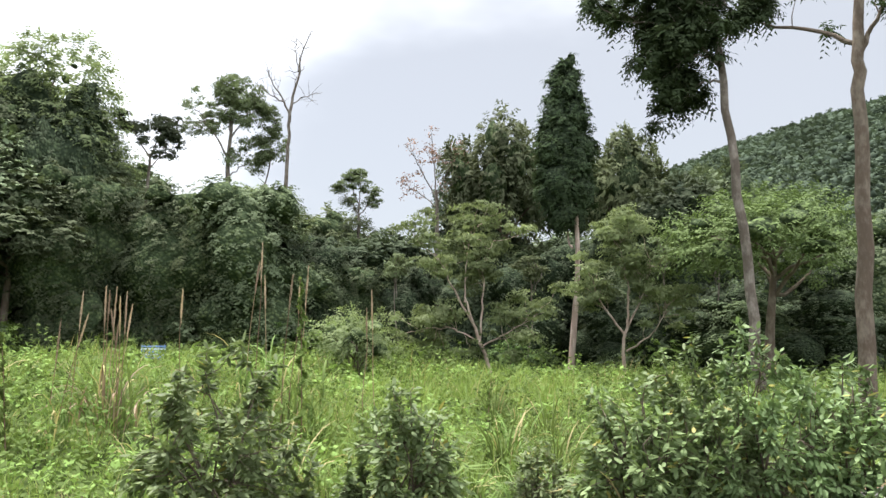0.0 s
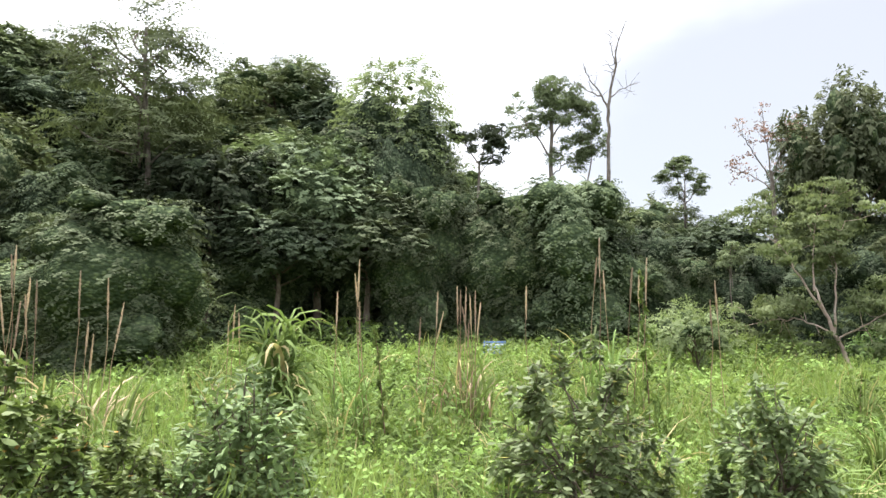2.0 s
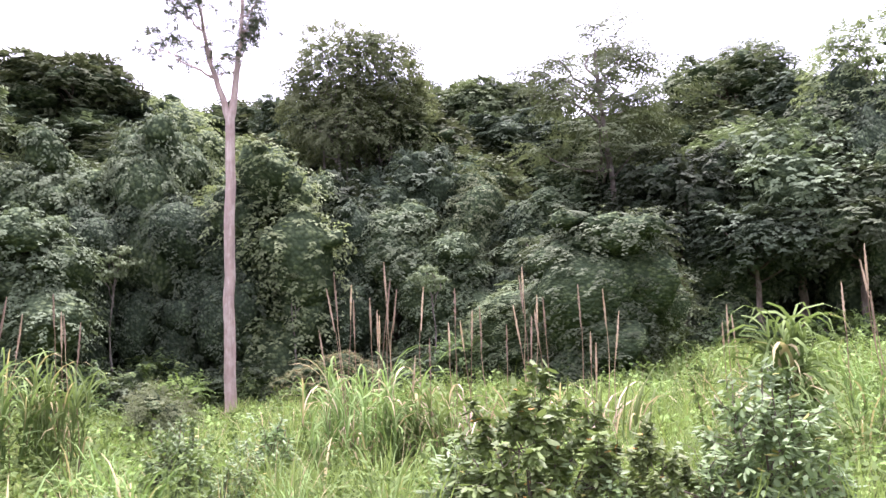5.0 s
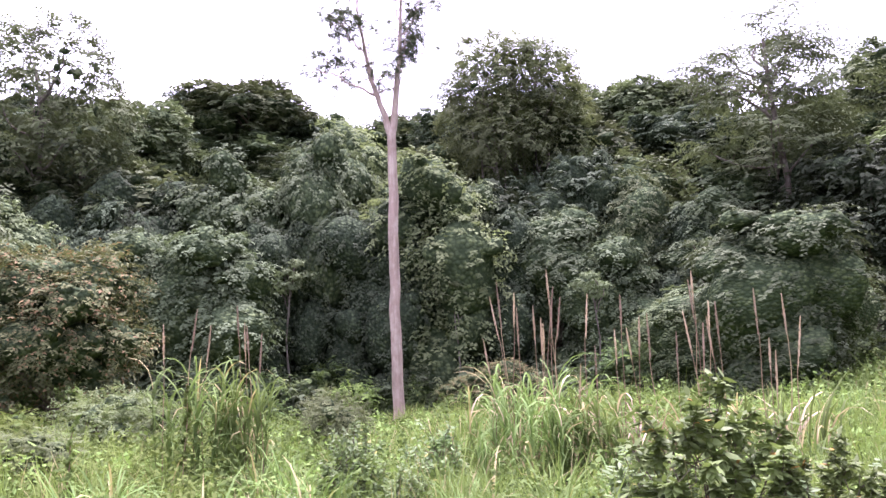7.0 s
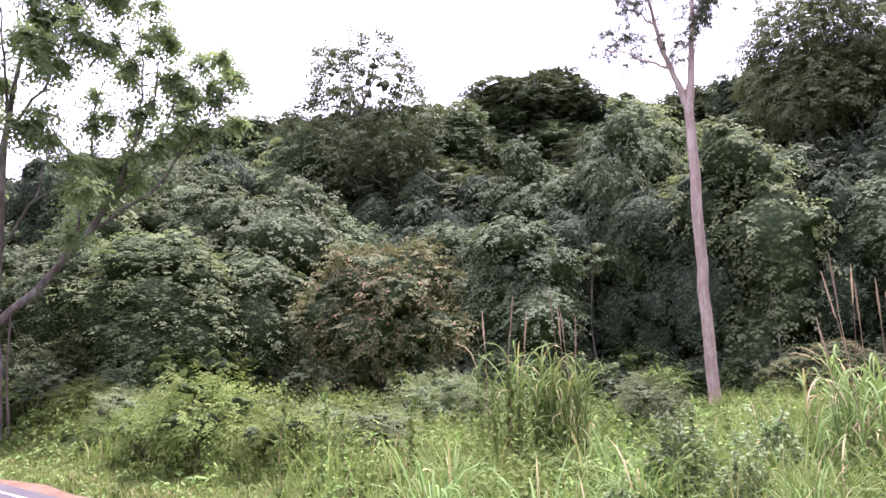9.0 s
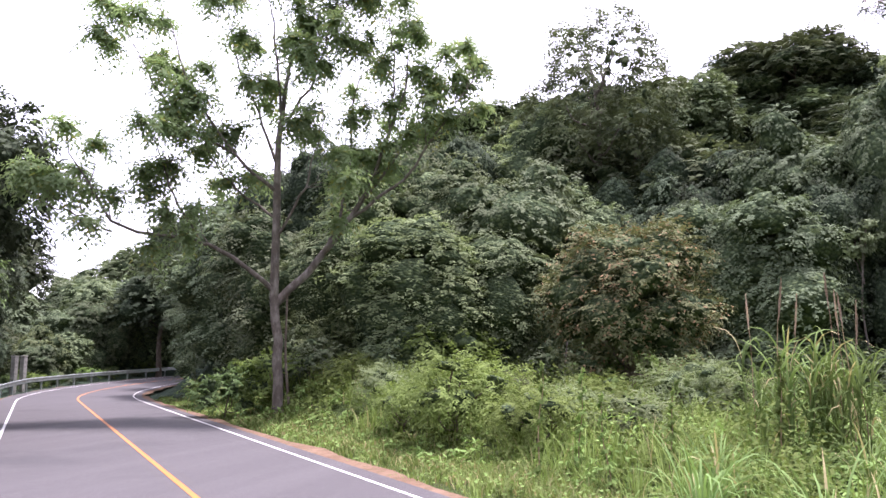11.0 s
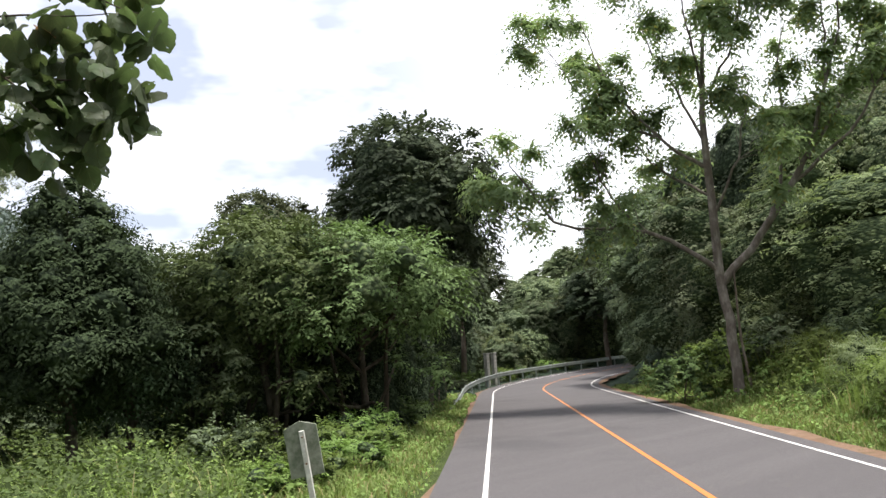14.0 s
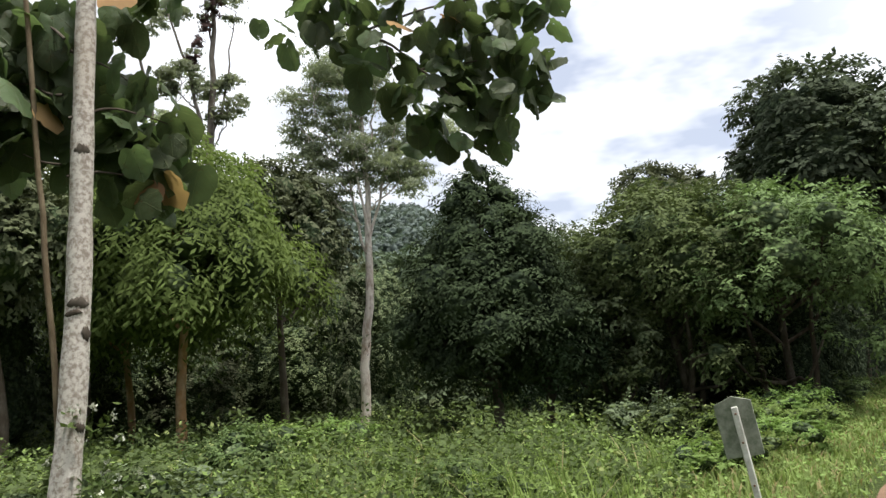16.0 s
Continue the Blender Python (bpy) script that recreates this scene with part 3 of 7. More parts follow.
GROUND_MAT = ground_material()
_r = np.concatenate([[0.02], np.geomspace(0.6, 3200, 150)])
_a = np.radians(np.arange(0, 360, 1.8))
gx, gy = (-_r[:, None] * np.sin(_a)).ravel(), (_r[:, None] * np.cos(_a)).ravel()
gz = height(gx, gy)
_i, _j = np.meshgrid(np.arange(len(_r) - 1), np.arange(len(_a)), indexing="ij")
_i, _j, _n = _i.ravel(), _j.ravel(), len(_a)
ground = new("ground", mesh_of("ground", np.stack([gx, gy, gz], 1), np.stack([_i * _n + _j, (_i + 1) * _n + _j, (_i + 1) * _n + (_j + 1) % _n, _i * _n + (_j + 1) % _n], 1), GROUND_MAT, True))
tagged(ground, "green overgrown ground rising to a wooded hill", "ground", kind="structure")


def strip(lo, hi, dz, first=0, last=None, ragged=None, cross=1):
    """A band along the road between two offsets to the right of its middle."""
    c, rt, z = ROAD[first:last], ROAD_RIGHT[first:last], ROAD_Z[first:last]
    n = len(c)
    lo, hi = np.broadcast_to(lo, n), np.broadcast_to(hi, n)
    rows = []
    for k in range(cross + 1):
        o = lo + (hi - lo) * k / cross
        rows.append(np.concatenate([c + rt * o[:, None], (z + dz)[:, None]], 1))
    v = np.stack(rows, 1).reshape(-1, 3)
    i, j = np.meshgrid(np.arange(n - 1), np.arange(cross), indexing="ij")
    i, j, w = i.ravel(), j.ravel(), cross + 1
    return v, np.stack([i * w + j, i * w + j + 1, (i + 1) * w + j + 1, (i + 1) * w + j], 1)


def asphalt_material():
    m, nt, p = material("asphalt", 0.85, 0.25)
    fine = noise_node(nt, 70.0, 3, 0.8)
    wear = span(nt, noise_node(nt, 0.6, 5, 0.6), 0.35, 0.7)
    col = mix_node(nt, span(nt, fine, 0.3, 0.7), (0.042, 0.039, 0.041), (0.128, 0.118, 0.121))
    col = mix_node(nt, span(nt, wear, 0, 1, 0, 0.6), col, (0.088, 0.081, 0.084))
    # lengthwise wear, stains and mended patches
    turn = nt.nodes.new("ShaderNodeMapping")
    turn.inputs["Rotation"].default_value = (0, 0, radians(90 - RB))
    turn.inputs["Scale"].default_value = (0.05, 1.0, 1.0)
    tc = nt.nodes.new("ShaderNodeTexCoord")
    nt.links.new(tc.outputs["Object"], turn.inputs["Vector"])
    band = nt.nodes.new("ShaderNodeTexNoise")
    band.inputs["Scale"].default_value, band.inputs["Detail"].default_value = 1.1, 3.0
    nt.links.new(turn.outputs["Vector"], band.inputs["Vector"])
    col = mix_node(nt, span(nt, band.outputs["Fac"], 0.42, 0.66, 0, 0.45), col, (0.118, 0.109, 0.111))
    col = mix_node(nt, span(nt, noise_node(nt, 0.2, 4), 0.58, 0.66, 0, 0.55), col, (0.052, 0.050, 0.053))
    col = mix_node(nt, span(nt, noise_node(nt, 2.4, 6, 0.75), 0.62, 0.70, 0, 0.5), col, (0.16, 0.14, 0.12))
    col = mix_node(nt, span(nt, noise_node(nt, 22.0, 4, 0.75), 0.42, 0.6, 0, 0.3), col, (0.05, 0.046, 0.048))
    col = mix_node(nt, span(nt, noise_node(nt, 9.0, 5, 0.7), 0.58, 0.68, 0, 0.4), col, (0.17, 0.155, 0.15))
    nt.links.new(col, p.inputs["Base Color"])
    bump(nt, p, fine, 0.6, 0.012)
    return m


def paint_material(name, colour, worn):
    m, nt, p = material(name, 0.6, 0.3)
    w = span(nt, noise_node(nt, 7.0, 6, 0.8), 0.47, 0.66)
    nt.links.new(mix_node(nt, w, colour, worn), p.inputs["Base Color"])
    return m


def soil_material():
    m, nt, p = material("red_soil", 0.95, 0.1)
    col = mix_node(nt, span(nt, noise_node(nt, 1.2, 6, 0.65), 0.35, 0.65), (0.150, 0.092, 0.062), (0.215, 0.142, 0.100))
    col = mix_node(nt, span(nt, noise_node(nt, 5.0, 5, 0.7), 0.48, 0.62, 0, 0.7), col, (0.11, 0.085, 0.045))
    nt.links.new(col, p.inputs["Base Color"])
    bump(nt, p, noise_node(nt, 30, 4, 0.7), 0.7, 0.03)
    return m


ASPHALT, SOIL = asphalt_material(), soil_material()
WHITE_PAINT = paint_material("road_paint_white", (0.72, 0.71, 0.68), (0.30, 0.29, 0.28))
YELLOW_PAINT = paint_material("road_paint_yellow", (0.50, 0.165, 0.03), (0.28, 0.15, 0.07))
road = new("road", mesh_of("road", *strip(-HALF - 0.75, HALF + 0.42, 0.0, cross=4), ASPHALT))
tagged(road, "grey asphalt two-lane road bending away behind trees", "road", kind="structure")
_rng = np.random.default_rng(4)
for nm, lo, hi, mt in (("edge_line_left", -HALF - 0.036, -HALF + 0.036, WHITE_PAINT), ("edge_line_right", HALF - 0.036, HALF + 0.036, WHITE_PAINT), ("centre_line", -0.045, 0.045, YELLOW_PAINT)):
    ln = new(nm, mesh_of(nm, *strip(lo, hi, 0.005), mt))
    tagged(ln, "worn " + ("yellow centre" if nm[0] == "c" else "white edge") + " line painted on the asphalt", "road line", kind="structure")
for nm, sg in (("shoulder_left", -1), ("shoulder_right", 1)):
    w = 0.10 + 0.06 * np.sin(_len * 0.5 + sg) + 0.08 * np.sin(_len * 1.3 + 2 * sg) + 0.06 * _rng.normal(0, 1, len(_len)) + (0.22 if sg > 0 else 0.33)
    a, b = HALF + (0.40 if sg > 0 else 0.73), HALF + 0.42 + np.maximum(w, 0.04)
    sh = new(nm, mesh_of(nm, *(strip(a, b, -0.012) if sg > 0 else strip(-b, -a, -0.012)), SOIL))
    tagged(sh, "narrow shoulder of bare red soil beside the road", "soil", kind="structure")
# ---- trees ----
class Kind:
    """A plant that is built once and then set out many times."""

    def __init__(self, ob):
        self.ob, self.places = ob, []

    def put(self, b, d, scale=1.0, wide=1.0, turn=None, sink=0.0, lean=0.0, at=None):
        p = on_ground(b, d) if at is None else np.array([at[0], at[1], float(height(np.array(at[:1]), np.array(at[1:2]))[0])])
        turn = (b * 7.3 + d * 41.7) % 360 if turn is None else turn
        self.places.append(Matrix.Translation((p[0], p[1], p[2] - sink)) @ pose(0, 0, 0, lean, 0, turn) @ Matrix.Diagonal((scale * wide, scale * wide, scale, 1)))

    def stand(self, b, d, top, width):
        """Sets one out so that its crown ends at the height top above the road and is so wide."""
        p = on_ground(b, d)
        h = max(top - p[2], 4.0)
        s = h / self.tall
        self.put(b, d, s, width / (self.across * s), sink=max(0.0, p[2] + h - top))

    def done(self):
        for m in self.places[1:]:
            copy_thing(self.ob, m)
        self.ob.matrix_basis = self.places[0]


def simple_tree(name, label, seed, puffs, trunk_h, trunk_r, bark, leaf, count, length, width, droop=0.3, heart=0.62, limbs=5, category="tree", group="forest trees", stems=1, **more):
    rng = np.random.default_rng(seed)
    ob = root(name, label, category, group)
    top = np.array([rng.normal(0, 0.2), rng.normal(0, 0.2), trunk_h])
    pieces = [tube(bend(rng, (0, 0, -0.3), top, 8, 0.02), np.linspace(trunk_r * 1.15, trunk_r * 0.45, 8), 8)]
    for k in range(1, stems):
        a = k * 2.2 + seed
        pieces.append(tube(bend(rng, (0.5 * math.cos(a), 0.5 * math.sin(a), -0.3), (0.9 * math.cos(a), 0.9 * math.sin(a), trunk_h * 0.82), 8, 0.02), np.linspace(trunk_r * 0.8, trunk_r * 0.3, 8), 7))
    order = rng.permutation(len(puffs))[:limbs]
    for k in order:
        c = np.array(puffs[k][:3])
        start = top * min(0.95, max(0.4, (c[2] - 1.5) / trunk_h)) if c[2] < trunk_h + 1.5 else top * 0.97
        pieces.append(tube(bend(rng, start, c, 6, 0.08), np.linspace(trunk_r * 0.45, 0.03, 6), 5))
    part_of("trunk", join(pieces), BARK[bark], ob, smooth=True)
    cr = part_of("crown", crown(rng, puffs, count, length, width, droop, **more), LEAF[leaf], ob)
    if heart:
        part_of("inner_foliage", hearts(rng, puffs, heart), LEAF[leaf], cr)
    return Kind(ob)


def drape(rng, h, w, n, waist=0.75):
    """Blobs of a tree hung with creepers from its domed top to the ground."""
    f = np.clip(np.linspace(0.04, 0.86, n) ** 0.9 + rng.normal(0, 0.03, n), 0.03, 0.88)
    prof = np.interp(f, [0, 0.35, 0.65, 0.85, 1.0], [waist, 0.85, 1.0, 0.72, 0.15])
    r = w * 0.5 * prof * rng.uniform(0.34, 0.74, n)
    a = np.arange(n) * 2.39996 + rng.uniform(0, 6) + rng.normal(0, 0.5, n)
    off = np.maximum(w * 0.5 * prof - r, 0) * rng.uniform(0.4, 1.2, n)
    return np.stack([off * np.cos(a), off * np.sin(a), f * h, r, np.where(f < 0.6, rng.uniform(1.1, 1.7, n), rng.uniform(0.75, 1.05, n))], 1)


def dome(rng, n, w, h, zc, flat=0.8):
    """Blobs of a broad rounded crown."""
    k = np.arange(n) + 0.5
    z = 1 - 1.5 * k / n
    a = k * 2.39996 + rng.uniform(0, 6)
    d = np.stack([np.sqrt(1 - z * z) * np.cos(a), np.sqrt(1 - z * z) * np.sin(a), z], 1) + rng.normal(0, 0.1, (n, 3))
    r = 0.42 * min(w, h) * rng.uniform(0.75, 1.2, n)
    pos = d * np.maximum(np.array([[w, w, h]]) - r[:, None], 0.1) * rng.uniform(0.8, 1.1, (n, 1)) + np.array([0, 0, zc])
    return np.concatenate([pos, r[:, None], np.full((n, 1), flat)], 1)


R = np.random.default_rng
CREEPER = "forest tree smothered in green creepers down to the ground"
VINES = [
    coated_tree("creeper_covered_tree", CREEPER, 11 + k, drape(R(21 + k), 10, w, n), 8, 0.25, "dark", lf, 9600, ln, wd, 6, 2, droop=0.9)
    for k, (w, n, lf, ln, wd) in enumerate(((6.5, 12, "vine", 0.17, 0.135), (7.5, 13, "dark", 0.175, 0.13), (5.5, 11, "vine", 0.165, 0.13), (7.0, 12, "mid", 0.175, 0.13)))
]
LIGHTS = [
    coated_tree("creeper_covered_tree", "forest tree under a thick coat of yellow-green creepers", 15 + k, drape(R(25 + k), 10, w, 12), 8, 0.25, "dark", lf, 9600, 0.175, 0.125, 6, 2, droop=0.7, long=0.65)
    for k, (w, lf) in enumerate(((6.5, "light"), (7.2, "mid"), (6.0, "olive")))
]
LOWS = [
    coated_tree("creeper_covered_tree", "small tree hung with creepers beyond the bend of the road", 17 + k, drape(R(28 + k), 10, 7.0, 11), 8, 0.22, "dark", lf, 4200, 0.32, 0.22, 6, 2, droop=0.8, long=0.8)
    for k, lf in enumerate(("light", "vine", "mid"))
]
ROUND = "broad green forest tree with a dense rounded crown"
BROADS = [
    coated_tree("broadleaf_tree", ROUND, 31 + k, dome(R(41 + k), 12, w, 3.3, 6.9), 6.5, 0.2, "brown", lf, 12000, ln, wd, 6, 8, droop=0.4, long=0.55, core=0.58)
    for k, (w, lf, ln, wd) in enumerate(((3.6, "dark", 0.26, 0.18), (3.3, "mid", 0.26, 0.18), (3.8, "olive", 0.25, 0.17), (3.5, "vine", 0.25, 0.17)))
]
CLOSE = [
    coated_tree("broadleaf_tree", "broad dark green tree with large leaves beyond the wide trees", 38 + k, dome(R(48 + k), 16, w, 3.4, 6.8), 6.5, 0.2, "brown", lf, 15000, 0.22, 0.12, 6, 9, droop=0.4, long=0.5, size=1.2, core=0.6, four=True)
    for k, (w, lf) in enumerate(((3.3, "dark"), (3.0, "olive")))
]
FARS = [
    coated_tree("hillside_tree", "forest tree on the wooded hillside", 35 + k, dome(R(45 + k), 9, w, 3.6, 6.2), 6, 0.2, "brown", lf, 4200, 0.30, 0.22, 6, 4, droop=0.4, long=0.9, core=0.76)
    for k, (w, lf) in enumerate(((3.6, "vine"), (3.3, "mid"), (3.8, "dark"), (3.5, "olive")))
]


def airy_tree(name, label, seed, puffs, trunk_h, trunk_r, bark, leaf, count, length, width, stems=1, limbs=16, per=8, long=0.9, fall=0.25, group="forest trees"):
    """A tall tree whose thin limbs carry flat open sprays, one over the other."""
    kd = simple_tree(name, label, seed, puffs, trunk_h, trunk_r, bark, leaf, 8, length, width, limbs=limbs, stems=stems, heart=0.0, group=group)
    rng = np.random.default_rng(seed + 500)
    n = count // per
    puffs = np.asarray(puffs)
    own = rng.choice(len(puffs), n, p=puffs[:, 3] ** 2 / (puffs[:, 3] ** 2).sum())
    q = puffs[own]
    d = unit(rng.normal(0, 1, (n, 3)) * np.array([1, 1, 0.55]))
    base = q[:, :3] + d * q[:, 3:4] * rng.uniform(0.1, 0.95, (n, 1)) * np.array([1, 1, 0.6])
    side = unit(q[:, :3] * np.array([1, 1, 0]) + 1e-3)
    out = side * 0.7 + d * np.array([0.7, 0.7, 0.3]) + rng.normal(0, 0.25, (n, 3))
    pair = sprays(rng, base, out, per, long, length, width, fall)
    old = [o for o in kd.ob.children if o.name.startswith("crown")][0]
    old.data = mesh_of("crown", *pair, LEAF[leaf])
    kd.tall, kd.across = float(puffs[:, 2].max() + 0.4), 2 * float(np.abs(puffs[:, :2]).max() + 0.4)
    return kd


TALLS = [
    airy_tree("tall_tree", "tall slender forest tree with an airy layered crown", 51 + k, puff_cloud(R(61 + k), 34, 3.1, 3.1, 4.6, 11.4, 1.0, 0.5, -0.9), 14.5, 0.14, "grey", lf, 16000, 0.20, 0.10, st)
    for k, (lf, st) in enumerate((("mid", 1), ("dark", 2), ("vine", 3)))
]
HIGHS = [
    coated_tree("high_crowned_tree", "tall forest tree with a dense crown high on bare stems", 55 + k, dome(R(65 + k), 20, 3.2, 5.2, 10.6, 0.95), 12, 0.16, "grey", lf, 13500, 0.24, 0.14, 6, 12, stems=st, droop=0.45, long=0.8, core=0.12)
    for k, (lf, st) in enumerate((("mid", 1), ("light", 3), ("light", 2)))
]
SHRUBS = [
    coated_tree("undergrowth_shrub", "leafy green undergrowth shrub at the forest edge", 71 + k, dome(R(81 + k), 6, 1.5, 1.2, 0.9), 1.0, 0.04, "brown", lf, 1800, 0.17, 0.11, 4, 3, droop=0.3, long=0.5, size=0.9, core=0.62, category="shrub", group="undergrowth shrubs")
    for k, lf in enumerate(("vine", "fresh", "shade_weed"))
]

# forest wall and hillside
rng = np.random.default_rng(7)
# tangent of the wood's height over the eye, bearing by bearing
RISE = ([8, 14, 20, 23, 27, 31, 35, 44, 53, 57, 62, 66, 73, 81, 86, 94, 100, 104, 108, 112, 118, 124], [0.17, 0.22, 0.21, 0.26, 0.33, 0.33, 0.355, 0.335, 0.37, 0.365, 0.36, 0.35, 0.335, 0.36, 0.355, 0.36, 0.345, 0.33, 0.31, 0.27, 0.22, 0.16])
for step, d0, low, start in ((6.0, 48, 0.74, 17), (5.2, 57, 0.88, 20), (4.6, 69, 0.985, 23)):
    for b in np.arange(start, 122, step):
        b2, d2 = b + rng.uniform(-1, 1), d0 + rng.uniform(-2, 3)
        k = FARS[rng.integers(0, 4)]
        k.stand(b2, d2, 1.8 + d2 * low * float(np.interp(b2, *RISE)) * rng.uniform(0.93, 1.03), rng.uniform(7.0, 9.5))
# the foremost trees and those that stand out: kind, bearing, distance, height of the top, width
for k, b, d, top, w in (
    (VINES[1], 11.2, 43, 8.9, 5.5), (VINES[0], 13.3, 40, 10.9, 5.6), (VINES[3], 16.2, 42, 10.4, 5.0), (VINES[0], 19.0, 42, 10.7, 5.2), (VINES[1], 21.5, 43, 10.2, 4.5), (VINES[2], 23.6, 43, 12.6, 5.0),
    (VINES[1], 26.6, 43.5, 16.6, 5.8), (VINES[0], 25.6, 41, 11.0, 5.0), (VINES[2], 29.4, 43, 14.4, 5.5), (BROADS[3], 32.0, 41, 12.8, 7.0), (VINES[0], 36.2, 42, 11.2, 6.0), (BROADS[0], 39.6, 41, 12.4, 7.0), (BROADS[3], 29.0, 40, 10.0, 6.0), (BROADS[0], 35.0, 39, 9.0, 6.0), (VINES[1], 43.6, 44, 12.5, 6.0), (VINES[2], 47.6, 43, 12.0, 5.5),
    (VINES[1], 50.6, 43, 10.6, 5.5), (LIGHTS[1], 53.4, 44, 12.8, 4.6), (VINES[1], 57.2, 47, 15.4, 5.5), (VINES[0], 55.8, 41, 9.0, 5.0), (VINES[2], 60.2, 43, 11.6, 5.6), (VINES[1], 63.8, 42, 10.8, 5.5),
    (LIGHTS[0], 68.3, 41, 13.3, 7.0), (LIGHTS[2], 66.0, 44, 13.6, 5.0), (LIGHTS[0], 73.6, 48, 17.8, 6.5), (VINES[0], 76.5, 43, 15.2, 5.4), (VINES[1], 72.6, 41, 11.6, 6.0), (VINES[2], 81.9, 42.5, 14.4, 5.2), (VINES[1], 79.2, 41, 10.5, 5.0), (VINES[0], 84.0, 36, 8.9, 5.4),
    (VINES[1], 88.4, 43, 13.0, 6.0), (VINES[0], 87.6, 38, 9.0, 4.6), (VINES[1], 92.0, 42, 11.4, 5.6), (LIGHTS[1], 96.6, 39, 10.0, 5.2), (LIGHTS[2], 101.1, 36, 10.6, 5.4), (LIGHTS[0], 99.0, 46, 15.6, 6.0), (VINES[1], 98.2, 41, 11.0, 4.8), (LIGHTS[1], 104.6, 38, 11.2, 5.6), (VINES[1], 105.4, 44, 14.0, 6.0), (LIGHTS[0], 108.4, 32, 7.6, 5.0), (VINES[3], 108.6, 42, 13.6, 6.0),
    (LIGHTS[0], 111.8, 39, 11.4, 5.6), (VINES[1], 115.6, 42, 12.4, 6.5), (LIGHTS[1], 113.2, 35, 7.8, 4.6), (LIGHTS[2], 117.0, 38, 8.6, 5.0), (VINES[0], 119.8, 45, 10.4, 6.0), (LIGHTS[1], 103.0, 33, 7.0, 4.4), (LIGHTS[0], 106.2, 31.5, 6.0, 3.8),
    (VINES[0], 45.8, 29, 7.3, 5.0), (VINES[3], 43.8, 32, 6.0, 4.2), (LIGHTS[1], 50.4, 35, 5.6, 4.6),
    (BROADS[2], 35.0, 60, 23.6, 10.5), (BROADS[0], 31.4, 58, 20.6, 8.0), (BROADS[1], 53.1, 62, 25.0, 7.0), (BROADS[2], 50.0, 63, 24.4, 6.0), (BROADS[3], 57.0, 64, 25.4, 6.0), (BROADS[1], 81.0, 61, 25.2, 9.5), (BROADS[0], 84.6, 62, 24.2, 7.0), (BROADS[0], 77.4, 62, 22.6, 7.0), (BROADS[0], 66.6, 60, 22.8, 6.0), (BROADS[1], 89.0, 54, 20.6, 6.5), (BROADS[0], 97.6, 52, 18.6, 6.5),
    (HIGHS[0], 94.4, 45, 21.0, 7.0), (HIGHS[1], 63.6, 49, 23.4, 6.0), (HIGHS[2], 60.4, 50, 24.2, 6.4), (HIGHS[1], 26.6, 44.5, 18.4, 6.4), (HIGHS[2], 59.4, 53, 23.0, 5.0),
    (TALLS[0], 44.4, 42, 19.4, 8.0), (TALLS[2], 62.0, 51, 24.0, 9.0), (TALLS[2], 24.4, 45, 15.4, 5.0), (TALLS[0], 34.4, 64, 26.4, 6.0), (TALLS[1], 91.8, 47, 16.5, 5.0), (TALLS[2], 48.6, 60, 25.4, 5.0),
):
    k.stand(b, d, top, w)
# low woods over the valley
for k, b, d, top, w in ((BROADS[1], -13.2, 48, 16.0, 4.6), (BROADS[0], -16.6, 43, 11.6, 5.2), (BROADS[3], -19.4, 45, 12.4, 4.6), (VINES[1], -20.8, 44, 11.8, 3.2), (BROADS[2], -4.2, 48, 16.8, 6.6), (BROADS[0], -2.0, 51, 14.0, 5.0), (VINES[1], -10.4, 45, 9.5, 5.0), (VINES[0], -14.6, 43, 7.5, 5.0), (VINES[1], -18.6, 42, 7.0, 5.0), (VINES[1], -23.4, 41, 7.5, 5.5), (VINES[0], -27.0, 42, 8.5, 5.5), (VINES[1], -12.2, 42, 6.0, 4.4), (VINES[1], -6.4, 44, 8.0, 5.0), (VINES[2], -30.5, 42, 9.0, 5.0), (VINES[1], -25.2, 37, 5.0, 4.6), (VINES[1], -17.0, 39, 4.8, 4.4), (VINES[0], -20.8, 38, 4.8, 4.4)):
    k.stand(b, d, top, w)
for b in np.arange(-34, 12, 4.2):
    (VINES + BROADS[:2])[rng.integers(0, 6)].put(b + rng.uniform(-1, 1), 47 + rng.uniform(-2, 3), rng.uniform(0.7, 0.9), 1.1)
for b in np.arange(-36, 16, 4.5):
    FARS[rng.integers(0, 4)].put(b + rng.uniform(-1, 1), 60 + rng.uniform(-3, 5), rng.uniform(0.95, 1.15), 1.2)
for b in np.arange(-30, 124, 3.7):
    d0 = float(np.interp(b, [-30, 10, 24, 45, 60, 75, 95, 110, 124], [40, 38, 40, 36, 37, 37, 33, 30, 29]))
    SHRUBS[rng.integers(0, 3)].put(b + rng.uniform(-1, 1), d0 + rng.uniform(-1.5, 1.0), rng.uniform(0.7, 1.3))
# thick undergrowth at the foot of the hill
for b in np.arange(40, 112, 2.3):
    d0 = float(np.interp(b, [40, 60, 75, 95, 112], [38, 38, 38.5, 35, 32]))
    SHRUBS[(0, 2, 0)[rng.integers(0, 3)]].put(b + rng.uniform(-0.8, 0.8), d0 + rng.uniform(-1.0, 1.5), rng.uniform(0.9, 1.4), 1.1)
